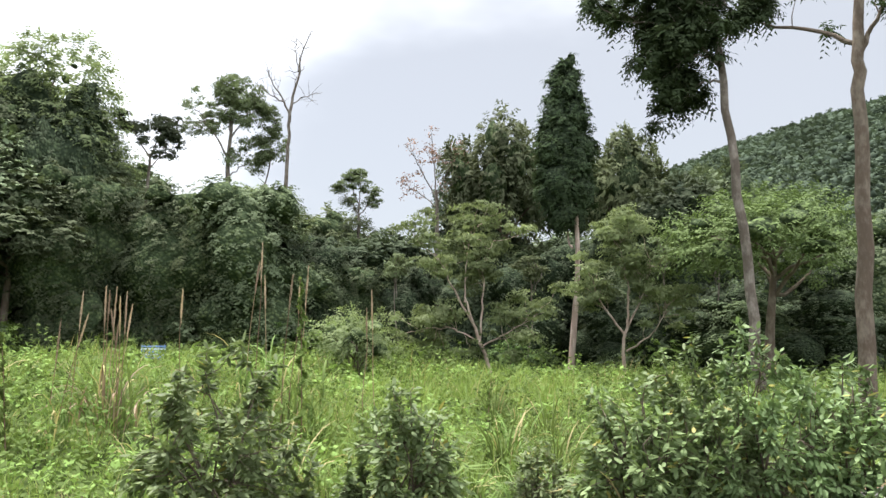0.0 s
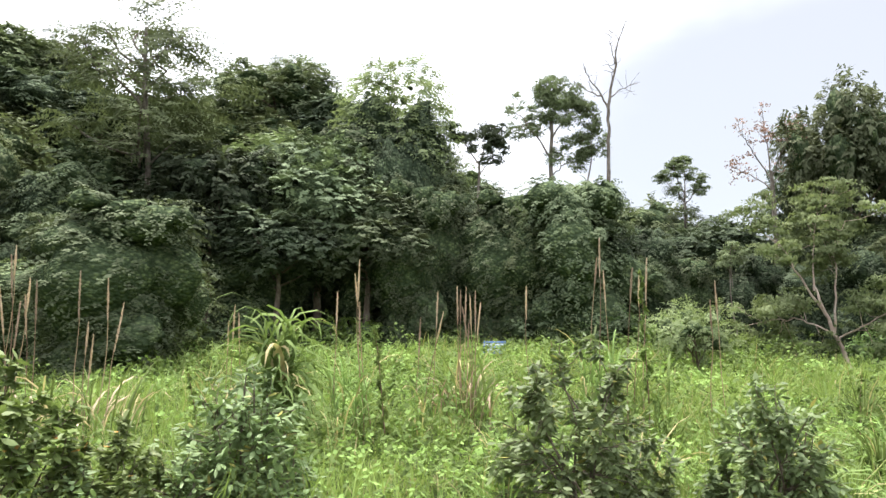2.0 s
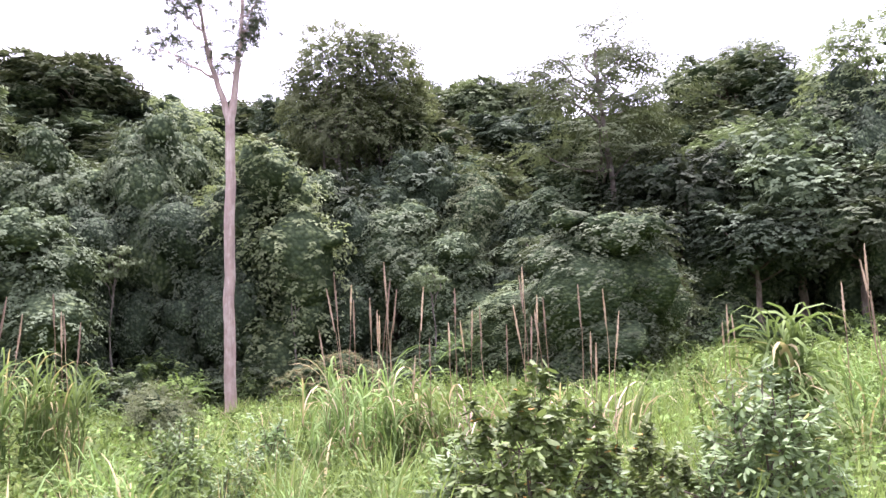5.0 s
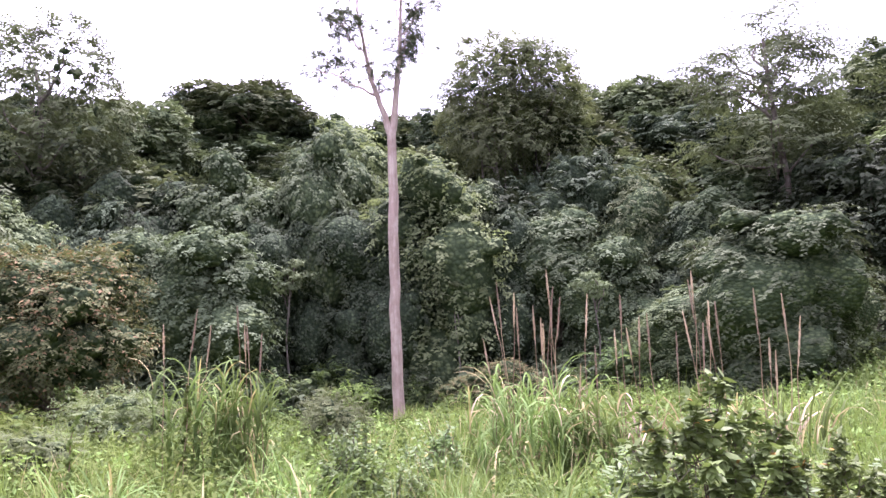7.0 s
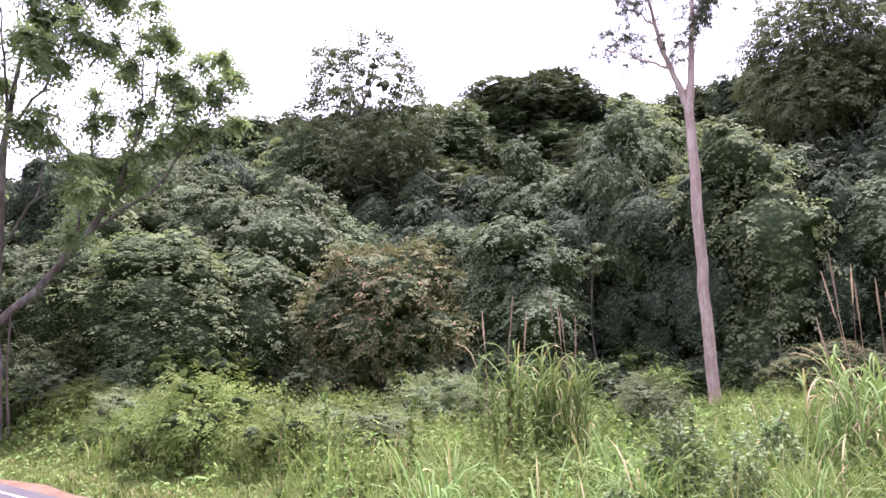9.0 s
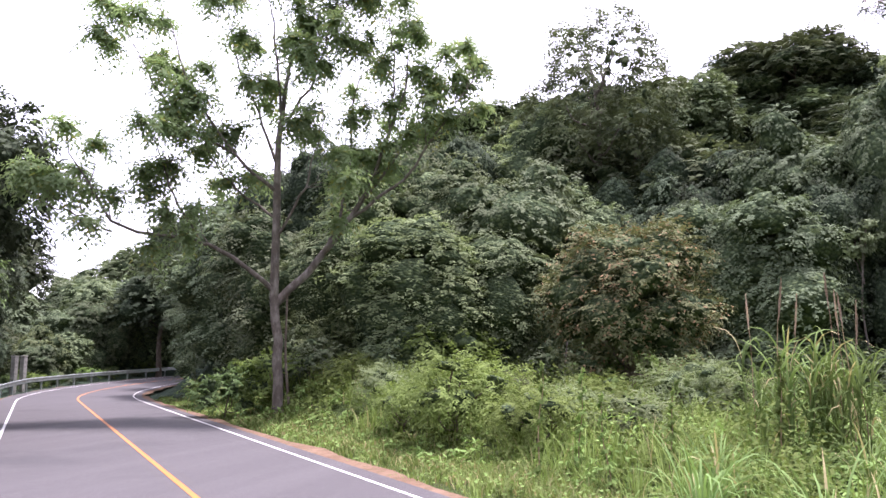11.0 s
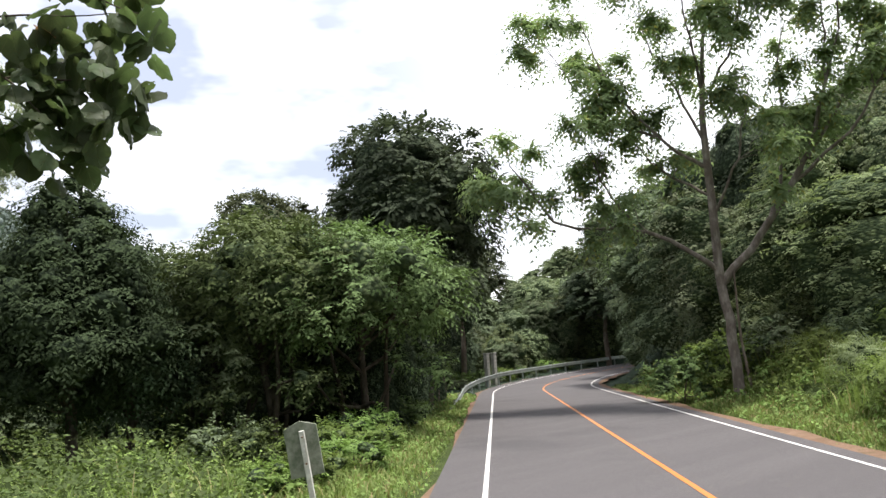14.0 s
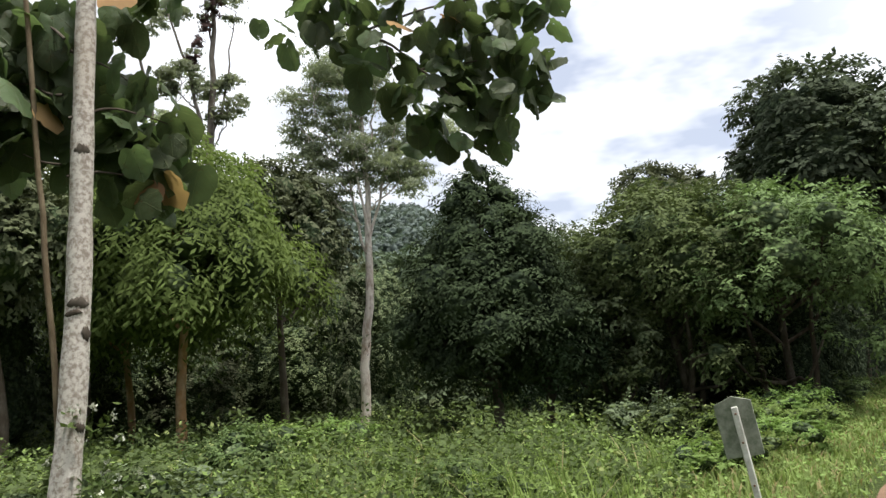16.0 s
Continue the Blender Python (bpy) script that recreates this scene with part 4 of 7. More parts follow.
# woods behind the trees on the near side of the road
for b in np.arange(140, 222, 4.6):
    FARS[rng.integers(0, 4)].put(b + rng.uniform(-1, 1), 44 + rng.uniform(-3, 4), rng.uniform(0.55, 0.72), 1.5, sink=1.2)
for b in np.arange(162, 200, 3.2):
    LOWS[(2, 1, 2)[rng.integers(0, 3)]].put(b + rng.uniform(-1, 1), 37 + rng.uniform(-2, 2), rng.uniform(0.45, 0.62), 1.25)
for b in np.arange(150, 222, 3.6):
    SHRUBS[rng.integers(0, 3)].put(b + rng.uniform(-1, 1), 33 + rng.uniform(-3, 3), rng.uniform(0.9, 1.5))

# the outside of the road's bend
for k in range(112, 163, 4):
    q = ROAD[k] - ROAD_RIGHT[k] * (8.5 + 2.0 * (k % 3))
    LOWS[(k // 4) % 3].put(k * 1.7, 0, 0.5 + 0.14 * (k // 4 % 3), 1.2, at=q, sink=0.4)
    q = ROAD[k - 2] - ROAD_RIGHT[k - 2] * (7.0 + 1.0 * (k % 3))
    LOWS[(k // 4 + 1) % 3].put(k * 2.9, 0, 0.34 + 0.07 * (k // 4 % 2), 1.4, at=q, sink=0.3)
    q = ROAD[k] - ROAD_RIGHT[k] * (15 + 3.0 * (k % 3))
    FARS[(k // 4) % 4].put(k * 2.3, 0, 0.85, 1.3, at=q, sink=2.2)
for k in range(108, 158, 2):
    q = ROAD[k] - ROAD_RIGHT[k] * (5.5 + 0.3 * (k % 3))
    SHRUBS[(k // 2) % 3].put(k * 3.1, 0, 0.42 + 0.1 * (k % 3), 1.25, at=q)
for b, d, k, s, w in ((6.1, 55, TALLS[2], 0.72, 0.7), (9.0, 44, VINES[1], 0.7, 1.0)):
    k.put(b, d, s, w)
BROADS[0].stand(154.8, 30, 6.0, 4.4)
# valley end of the road
for b, d, k, s, w in ((137.8, 33, CLOSE[0], 1.2, 0.95), (136.9, 37, CLOSE[0], 0.9, 0.9), (139.9, 35, CLOSE[1], 1.0, 0.9), (140.2, 32, VINES[1], 0.6, 0.9), (142.2, 28, VINES[1], 0.5, 0.75), (148.0, 36, CLOSE[1], 1.06, 0.75), (134.7, 56, BROADS[3], 1.1, 0.9), (136.2, 50, BROADS[0], 0.9, 0.9), (126.4, 79, LOWS[0], 0.6, 1.3), (127.6, 77, LOWS[2], 0.6, 1.2), (125.2, 80, LOWS[0], 0.6, 1.3), (129, 76, LOWS[1], 0.6, 1.2), (137.6, 31.0, CLOSE[0], 0.62, 1.0), (138.9, 36, VINES[1], 0.7, 0.8), (137.9, 40, VINES[1], 0.75, 0.8), (141.4, 24, VINES[1], 0.46, 0.9), (139.9, 27, VINES[1], 0.6, 0.7), (139.3, 31.5, VINES[1], 0.66, 0.7), (142.0, 27, VINES[1], 0.5, 0.9), (138.4, 35, BROADS[3], 0.8, 1.0), (129, 100, LOWS[2], 1.0, 1.1), (131.5, 98, LOWS[1], 0.9, 1.2), (126.5, 104, BROADS[1], 1.1, 1.1), (134, 86, LOWS[1], 0.9, 1.1), (123.5, 100, LOWS[1], 1.1, 1.1), (8.3, 47, VINES[1], 0.7, 1.1), (5.0, 47, VINES[3], 0.65, 1.1), (2.0, 46, VINES[1], 0.6, 1.1), (-2, 44, VINES[1], 0.55, 1.2), (-7, 44, VINES[2], 0.5, 1.2), (9.5, 43, VINES[2], 0.62, 1.1), (7.0, 44, VINES[0], 0.6, 1.1), (12, 44, VINES[1], 0.6, 1.1), (121, 56, VINES[3], 0.8, 1.0), (119, 44, VINES[0], 0.75, 1.0), (122.4, 62, VINES[2], 0.7, 1.0), (134.8, 60, VINES[1], 0.6, 0.8), (124.5, 76, FARS[2], 1.0, 1.3), (129.6, 96, FARS[3], 1.0, 1.4), (133, 108, FARS[1], 1.1, 1.4)):
    k.put(b, d, s, w)
for b, d, k, s, w in ((173.9, 24.5, CLOSE[1], 0.84, 0.72), (186, 25, BROADS[3], 0.8, 0.8), (190, 20, BROADS[1], 0.7, 0.8), (171.8, 34, BROADS[2], 0.72, 0.9), (178, 36, BROADS[0], 0.8, 0.9), (165, 36, BROADS[0], 0.72, 0.9), (154, 36, BROADS[2], 0.72, 0.9), (184, 34, BROADS[0], 0.8, 0.9), (194, 28, BROADS[0], 0.9, 0.9), (189, 27, VINES[3], 0.6, 1.2), (192.5, 22, VINES[1], 0.6, 1.0), (181.6, 30, LIGHTS[1], 0.55, 1.2), (176, 31, LIGHTS[1], 0.5, 1.3), (172.5, 29, LIGHTS[0], 0.4, 1.3), (179, 28, LIGHTS[2], 0.36, 1.4), (170.4, 29, LIGHTS[2], 0.62, 0.8), (167.4, 30, LIGHTS[1], 0.52, 0.9), (164.5, 31, LIGHTS[1], 0.5, 1.0), (184.5, 28, LIGHTS[1], 0.42, 1.2)):
    k.put(b, d, s, w)


def cone_blobs(rng, n, h, w, z0):
    """Blobs of a dense crown that narrows to its top."""
    f = np.linspace(0.0, 0.93, n)
    prof = w * 0.5 * np.interp(f, [0, 0.15, 0.45, 0.75, 1], [0.85, 1.0, 0.85, 0.5, 0.12])
    r = np.maximum(prof * rng.uniform(0.32, 0.46, n), 0.28)
    a = np.arange(n) * 2.39996
    off = np.maximum(prof - r, 0.0) * rng.uniform(0.75, 1.1, n)
    return np.stack([off * np.cos(a), off * np.sin(a), z0 + (h - z0) * f, r, np.full(n, 0.75)], 1)


cone = coated_tree("conical_tree", "dense dark conical evergreen tree beside the road", 91, cone_blobs(R(92), 34, 6.9, 4.9, 2.1), 6.2, 0.13, "dark", "deep", 30000, 0.145, 0.06, 5, 10, droop=0.6, long=0.5, size=0.9, core=0.7, group="")
cone.put(160.2, 21, 1.0, 1.0)
cone.done()
cone2 = coated_tree("conical_tree", "dense dark evergreen sapling beside the larger one", 93, cone_blobs(R(94), 18, 4.4, 3.4, 1.8), 4, 0.11, "dark", "deep", 11000, 0.145, 0.06, 5, 6, droop=0.6, long=0.5, size=0.9, core=0.68, group="")
cone2.put(156.9, 21.5, 1.0, 1.0)
cone2.done()
LIGHT = "wide light green tree with crooked dark stems beside the road"
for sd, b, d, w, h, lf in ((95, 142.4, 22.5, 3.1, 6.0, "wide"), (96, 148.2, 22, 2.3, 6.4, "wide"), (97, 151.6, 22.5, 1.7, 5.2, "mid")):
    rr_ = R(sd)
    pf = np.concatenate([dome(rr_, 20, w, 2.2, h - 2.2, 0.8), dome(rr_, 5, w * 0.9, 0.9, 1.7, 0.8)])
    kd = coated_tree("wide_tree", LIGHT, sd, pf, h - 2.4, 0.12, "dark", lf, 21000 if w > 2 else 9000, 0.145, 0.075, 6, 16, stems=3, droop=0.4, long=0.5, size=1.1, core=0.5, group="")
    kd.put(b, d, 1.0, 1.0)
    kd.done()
droopy = coated_tree("drooping_leaf_tree", "young tree with fresh green drooping long leaves", 98, np.concatenate([dome(R(99), 24, 2.2, 2.6, 4.35, 0.9), [(-1.7, -0.6, 3.4, 0.7, 0.9), (-2.4, 0.4, 3.7, 0.8, 1.0), (1.6, -0.5, 3.5, 0.6, 0.9), (0.9, 1.6, 3.4, 0.7, 0.8), (-0.6, -1.8, 3.6, 0.6, 0.9)]]), 5, 0.112, "orange", "fresh", 19000, 0.2, 0.06, 6, 5, droop=1.0, long=0.6, size=1.2, core=0.5, group="trees by the verge", four=True)
for b, d, s, w in ((179.9, 21, 1.08, 1.0), (183.2, 24, 1.0, 0.9)):
    droopy.put(b, d, s, w)
droopy.done()
brown = coated_tree("bronze_leaved_tree", "round tree with bronze-brown young leaves on top", 101, np.concatenate([dome(R(102), 18, 2.8, 2.7, 3.5, 0.85), dome(R(103), 6, 2.3, 1.0, 1.3, 0.9)]), 4, 0.13, "brown", "brown", 19000, 0.14, 0.075, 6, 10, droop=0.4, long=0.5, size=1.1, core=0.66, group="")
brown.put(93.4, 29, 1.05, 1.05)
brown.done()
PINNATE = [coated_tree("feathery_shrub", "yellow-green shrub with layered feathery leaves", 105 + k, dome(R(107 + k), 9, 1.35, 1.15, 1.15, 0.7), 1.4, 0.04, "brown", lf, 6400, 0.12, 0.05, 5, 6, droop=0.35, per=10, long=0.75, size=0.9, core=0.5, category="shrub", group="roadside shrubs") for k, lf in enumerate(("yellowish", "light"))]
for b, d, k, s, w in ((106.2, 18.0, 0, 0.92, 1.0), (109.2, 20.0, 0, 0.6, 1.0), (102.6, 20.5, 1, 0.62, 1.0), (110.5, 23, 1, 0.6, 1.0), (99, 18.5, 1, 0.55, 1.1), (112.5, 27, 0, 0.6, 1.2), (96, 22, 0, 0.6, 1.2), (90, 22, 1, 0.8, 1.2), (87, 21, 1, 0.6, 1.0), (101, 16, 0, 0.6, 1.1), (94.5, 17.5, 1, 0.5, 1.2), (114.5, 33, 1, 1.2, 1.1), (5.8, 28, 1, 1.1, 1.0), (76, 19, 1, 0.7, 0.9)):
    PINNATE[k].put(b, d, s, w)
for b, d, k, s, w in ((139.8, 24, 2, 0.5, 1.2), (142.5, 20, 1, 0.55, 1.2), (145.5, 18.5, 1, 0.5, 1.2), (149, 18.5, 2, 0.5, 1.2), (151.5, 19.5, 0, 0.6, 1.1), (143.6, 15.5, 1, 0.38, 1.3), (146.2, 13.8, 1, 0.36, 1.2), (141.4, 18.5, 1, 0.36, 1.3), (153.5, 22, 2, 0.6, 1.1), (148.6, 13.0, 1, 0.34, 1.3), (138.6, 28.5, 2, 0.4, 1.2)):
    SHRUBS[k].put(b, d, s, w)
for b, d, k, s, w in ((163, 12, 2, 0.3, 1.4), (176, 15, 2, 0.5, 1.1), (179, 12, 0, 0.42, 1.3), (181.5, 10.5, 2, 0.5, 1.1), (186, 11, 2, 0.5, 1.2), (170, 20, 1, 0.5, 1.2), (165, 22, 1, 0.45, 1.4), (157, 19, 1, 0.4, 1.4), (174, 19, 1, 0.5, 1.2), (161, 11, 1, 0.3, 1.3)):
    SHRUBS[k].put(b, d, s, w)
for b, d, k, s, w in ((143.5, 26, VINES[1], 0.42, 1.2), (147.5, 26, VINES[1], 0.40, 1.2), (151.5, 27, VINES[1], 0.40, 1.2), (140, 30, VINES[1], 0.5, 1.0), (155.5, 29, VINES[1], 0.42, 1.1)):
    k.put(b, d, s, w)
for k in VINES + LIGHTS + LOWS + BROADS + CLOSE + TALLS + HIGHS + SHRUBS + FARS + PINNATE:
    k.done()


SAPLING = simple_tree("slim_sapling", "slim pale-stemmed sapling against the dark forest", 121, puff_cloud(R(122), 8, 0.8, 0.8, 0.9, 6.2, 0.45, 0.6), 6, 0.05, "grey", "mid", 900, 0.2, 0.09, 0.4, limbs=5, group="saplings")
for b, d, sc, lean in ((97.5, 33, 0.75, 2), (90.5, 36, 0.9, -3), (86, 37, 1.1, 3), (78.5, 39, 1.1, -2), (66.5, 38.5, 1.0, 2), (57, 38, 0.9, -4), (50, 37, 1.0, 3), (-6, 39, 0.9, 3), (-15.5, 40, 1.0, -3), (3, 41, 0.9, 2), (-19, 38, 1.0, -2)):
    SAPLING.put(b, d, sc, 1.0, lean=lean)
SAPLING.done()
for b, d, sc in ((63.5, 33, 0.36), (66, 34, 0.3)):
    p = on_ground(b, d)
    copy_thing(brown.ob, Matrix.Translation(p) @ pose(0, 0, 0, 0, 0, b * 5) @ Matrix.Diagonal((sc * 1.3, sc * 1.3, sc, 1)))


def far_woods(name, label, seed, n, fan, leaf):
    """Tree crowns on the distant hills, too many and too far to count."""
    rng = np.random.default_rng(seed)
    b = np.radians(rng.uniform(fan[0], fan[1], n))
    d = rng.uniform(fan[2], fan[3], n)
    x, y = -d * np.sin(b), d * np.cos(b)
    z = height(x, y)
    r = rng.uniform(1.2, 3.2, n)
    puffs = np.stack([x, y, z + r * 0.7, r, rng.uniform(0.6, 1.5, n)], 1)
    base = np.repeat(puffs, 9, 0)
    d = unit(rng.normal(0, 1, (len(base), 3)) + np.array([0, 0, 0.45]))
    at = base[:, :3] + d * base[:, 3:4] * rng.uniform(0.55, 0.9, (len(base), 1))
    inner = [(q[:3] + ICO * q[3] * 0.55 * np.array([1, 1, q[4]]), ICO_F) for q in puffs]
    pair = join([sprays(rng, at, d + np.array([0, 0, 0.1]), 5, 1.5, 1.15, 0.95, 0.4), *inner])
    tagged(new(name, mesh_of(name, *pair, LEAF[leaf])), label, "woods", kind="stuff")


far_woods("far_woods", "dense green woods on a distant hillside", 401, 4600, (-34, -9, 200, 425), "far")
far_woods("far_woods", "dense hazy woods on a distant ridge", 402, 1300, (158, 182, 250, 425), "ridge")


def hero_tree(name, label, b, d, trunk, radii, bark, leaf, limbs, puff=0.5, per=70, length=0.3, width=0.1, twigs=5, droop=0.5, seed=1, heart=0.0, reach=1.2, tip_only=False, up=0.4, category="tree", flat=0.6, size=1.0, clumps=7, tight=0.22, tufted=0):
    """A tree seen singly: trunk and limbs given as lines (right, away, up) as seen from the road."""
    rng = np.random.default_rng(seed)
    ob = root(name, label, category)
    ob.matrix_basis = Matrix.Translation(on_ground(b, d)) @ pose(0, 0, 0, 0, 0, b) @ Matrix.Diagonal((size, size, size, 1))

    def fine(line, n=12):
        line = np.asarray(line, dtype=float)
        s = np.linspace(0, len(line) - 1, n)
        p = np.stack([np.interp(s, np.arange(len(line)), line[:, k]) for k in range(3)], 1)
        p[1:-1] = 0.25 * p[:-2] + 0.5 * p[1:-1] + 0.25 * p[2:]
        p[1:-1] += rng.normal(0, 0.03, (n - 2, 3))
        return p

    tl = fine(trunk, 16)
    tr = np.interp(np.linspace(0, 1, 16), np.linspace(0, 1, len(radii)), radii)
    tr[0] *= 1.25
    part_of("trunk", tube(tl, tr, 12), BARK[bark], ob, smooth=True)
    puffs = []
    for line, r0 in limbs:
        p = fine(line)
        pieces = [tube(p, np.linspace(r0, max(0.012, r0 * 0.2), 12), 7)]
        for k in range(twigs):
            f = rng.uniform(0.35, 1.0) if k else 1.0
            s = p[min(11, int(f * 11))]
            e = s + unit(rng.normal(0, 1, 3) + np.array([0, 0, 0.55]) + unit(p[-1] - p[0]) * 0.8) * reach * rng.uniform(0.5, 1.2)
            pieces.append(tube(bend(rng, s, e, 5, 0.08), np.linspace(max(0.012, r0 * 0.25), 0.006, 5), 4))
            puffs.append((*e, puff * rng.uniform(0.6, 1.3), flat))
            if rng.random() < 0.6 and not tip_only:
                puffs.append((*(s * 0.4 + e * 0.6 + rng.normal(0, 0.25, 3)), puff * rng.uniform(0.5, 1.0), flat))
        part_of("limb", join(pieces), BARK[bark], ob, smooth=True)
    if leaf and puffs and tufted:
        n = len(puffs)
        q = np.repeat(np.array(puffs), tufted, 0)
        d = unit(rng.normal(0, 1, (n * tufted, 3)) + np.array([0, 0, 0.35]))
        part_of("crown", sprays(rng, q[:, :3] + d * 0.05, d * np.array([1, 1, 0.8]), 9, puff, length, width, 0.55), LEAF[leaf], ob)
    elif leaf and puffs:
        c = part_of("crown", crown(rng, puffs, per * len(puffs), length, width, droop, clumps=clumps, tight=tight, up=up, shell=(0.3, 1.0), low=-0.8), LEAF[leaf], ob)
        if heart:
            part_of("inner_foliage", hearts(rng, puffs, heart), LEAF[leaf], c)
    return ob


# roadside tree with feathery leaf tufts
roadside = hero_tree("roadside_tree", "tall roadside tree with spreading limbs and feathery leaf tufts", 117.2, 28, [(0, 0, -0.3), (-0.1, 0, 1.5), (-0.2, 0, 3.2), (-0.3, 0, 6.6), (-0.2, 0, 8.6), (0.1, 0.2, 11)], (0.16, 0.14, 0.13, 0.11, 0.08, 0.04), "grey", "feather", [
    ([(-0.2, 0, 3.1), (1.0, 0.2, 4.4), (2.3, 0.3, 6.2), (2.9, 0.3, 8.0), (3.6, 0.4, 10.0)], 0.13),
    ([(2.0, 0.3, 5.8), (3.4, 0.0, 6.8), (4.6, -0.4, 8.6), (5.6, -0.5, 10.2)], 0.06),
    ([(2.4, 0.3, 6.4), (3.6, 0.6, 8.2), (4.2, 0.8, 10.2), (5.0, 0.9, 11.5)], 0.05),
    ([(1.2, 0.2, 4.7), (2.0, 1.0, 6.8), (2.0, 1.5, 9.5), (2.4, 1.8, 11)], 0.06),
    ([(-0.2, 0, 3.4), (-0.9, -0.3, 4.0), (-2.3, -0.6, 4.9), (-4.7, -0.8, 4.9), (-5.2, -0.8, 6.2), (-5.8, -0.9, 7.0)], 0.08),
    ([(-2.4, -0.6, 4.9), (-3.2, -0.4, 6.2), (-3.6, -0.4, 7.4)], 0.04),
    ([(-4.6, -0.8, 4.9), (-5.6, -0.9, 5.4), (-6.4, -0.9, 5.6)], 0.03),
    ([(-0.3, 0, 6.4), (-1.4, -0.4, 7.2), (-2.8, -0.8, 9.0), (-3.4, -0.9, 11)], 0.06),
    ([(-1.6, -0.4, 7.4), (-3.0, 0.0, 8.2), (-4.0, 0.1, 9.6), (-4.6, 0.1, 10.8)], 0.045),
    ([(-0.3, 0, 7.2), (-0.8, 0.7, 8.8), (-1.6, 1.2, 10.6), (-1.8, 1.4, 12)], 0.05),
    ([(-0.2, 0, 8.4), (0.8, -0.5, 9.8), (1.2, -0.8, 12)], 0.05),
    ([(-0.2, 0, 8.6), (-0.4, -0.5, 10.2), (-0.7, -0.8, 12.5)], 0.05),
    ([(-0.25, 0, 5.0), (0.6, -0.8, 6.6), (1.0, -1.0, 8.4)], 0.045),
    ([(-0.3, 0, 5.6), (-1.6, 0.6, 6.6), (-2.4, 0.8, 7.8)], 0.045),
    ([(0.05, 0.1, 10.6), (0.3, 0.2, 12), (0.2, 0.2, 13.6)], 0.045),
    ([(1.0, -0.7, 11), (1.8, -0.7, 12.4), (2.4, -0.7, 13.2)], 0.035),
    ([(3.2, 0.4, 9), (3.2, 0.2, 10.6), (3.0, 0.2, 12.2)], 0.035),
], 0.74, 1, 0.19, 0.085, 9, 0.9, 5, size=1.15, tip_only=True, tufted=44, reach=1.35)
rng = np.random.default_rng(52)
part_of("climbing_stem", tube(bend(rng, (0.32, -0.1, -0.2), (0.12, -0.1, 3.4), 12, 0.03), np.linspace(0.045, 0.025, 12), 7), BARK["brown"], roadside, "thin brown climbing stem", True)
# bare tall pale trunk over the meadow
hero_tree("pale_trunk_tree", "very tall straight tree with smooth pale pinkish trunk", 71.1, 34, [(0, 0, -0.3), (-0.1, 0, 5), (-0.05, 0, 9), (-0.1, 0, 12.6)], (0.252, 0.227, 0.218, 0.193), "pale", "vine", [
    ([(-0.1, 0, 12.4), (-0.7, 0, 14.2), (-1.3, 0, 16.5), (-1.6, 0.1, 19.5)], 0.16),
    ([(-0.1, 0, 12.4), (0.2, 0, 14.5), (0.35, 0, 17), (0.5, 0, 21)], 0.18),
    ([(-0.75, 0, 14.3), (-1.8, 0.1, 14.8), (-2.6, 0.2, 15.4), (-3.0, 0.2, 15.4)], 0.06),
    ([(-1.2, 0, 16.2), (-1.9, -0.3, 16.9), (-2.4, -0.3, 17.6)], 0.05),
    ([(0.35, 0, 17), (0.9, 0.2, 17.8), (1.3, 0.2, 19)], 0.05),
    ([(0.3, 0, 15.8), (0.7, 0.3, 16.4), (0.9, 0.3, 17.2)], 0.03),
], 0.5, 1, 0.12, 0.055, 24, 0.3, 6, reach=1.15, tufted=9)
# bare dead tree and its leafy neighbour
hero_tree("dead_tree", "half-dead tree with bare forked grey-brown branches", 11.4, 42, [(0, 0, -0.3), (0, 0, 8), (0.1, 0, 12), (0.15, 0, 14.2)], (0.2, 0.14, 0.10, 0.09), "grey", None, [
    ([(0.15, 0, 14), (0.3, 0, 15.5), (0.6, 0.1, 17), (0.7, 0.1, 18.2), (1.3, 0.1, 19.8)], 0.10),
    ([(0.6, 0.1, 17.2), (0.45, 0.1, 18.2), (0.3, 0.1, 19.2)], 0.04),
    ([(0.15, 0, 14.4), (-0.3, 0, 15.4), (-0.9, 0, 16.3), (-1.2, 0, 17.2)], 0.07),
    ([(-0.2, 0, 15.2), (-0.9, 0.1, 15.6), (-1.8, 0.1, 16.2)], 0.05),
    ([(0.2, 0, 15), (0.9, 0.1, 15.6), (1.5, 0.1, 15.8)], 0.04),
], 0.0, 1, 0.2, 0.1, 12, 0.3, 8, reach=0.9, size=0.9)
hero_tree("flat_topped_tree", "slender tree with a flat airy green crown above the forest", 15.4, 44, [(0, 0, -0.3), (0.1, 0, 6), (0, 0, 10), (0.1, 0, 12.6)], (0.2, 0.16, 0.12, 0.08), "grey", "mid", [
    ([(0, 0, 10.5), (-0.7, 0.2, 11.8), (-1.6, 0.3, 13.0), (-2.2, 0.3, 13.4)], 0.06),
    ([(0.1, 0, 11.4), (0, 0.4, 13), (-0.4, 0.5, 14.0)], 0.05),
    ([(0.1, 0, 11.6), (0.8, -0.2, 12.8), (1.4, -0.3, 13.6)], 0.05),
    ([(0, 0, 9.4), (0.8, 0.2, 10.2), (1.6, 0.3, 10.6)], 0.04),
    ([(0.1, 0, 12.3), (0.3, 0, 13.6), (0.3, 0, 14.4)], 0.04),
    ([(1.9, 0, 8.6), (2.2, 0, 10), (2.3, 0, 11.6), (2.1, 0, 12.4)], 0.05),
], 0.5, 200, 0.14, 0.07, 13, 0.3, 81, reach=1.05, flat=0.95, up=0.2)
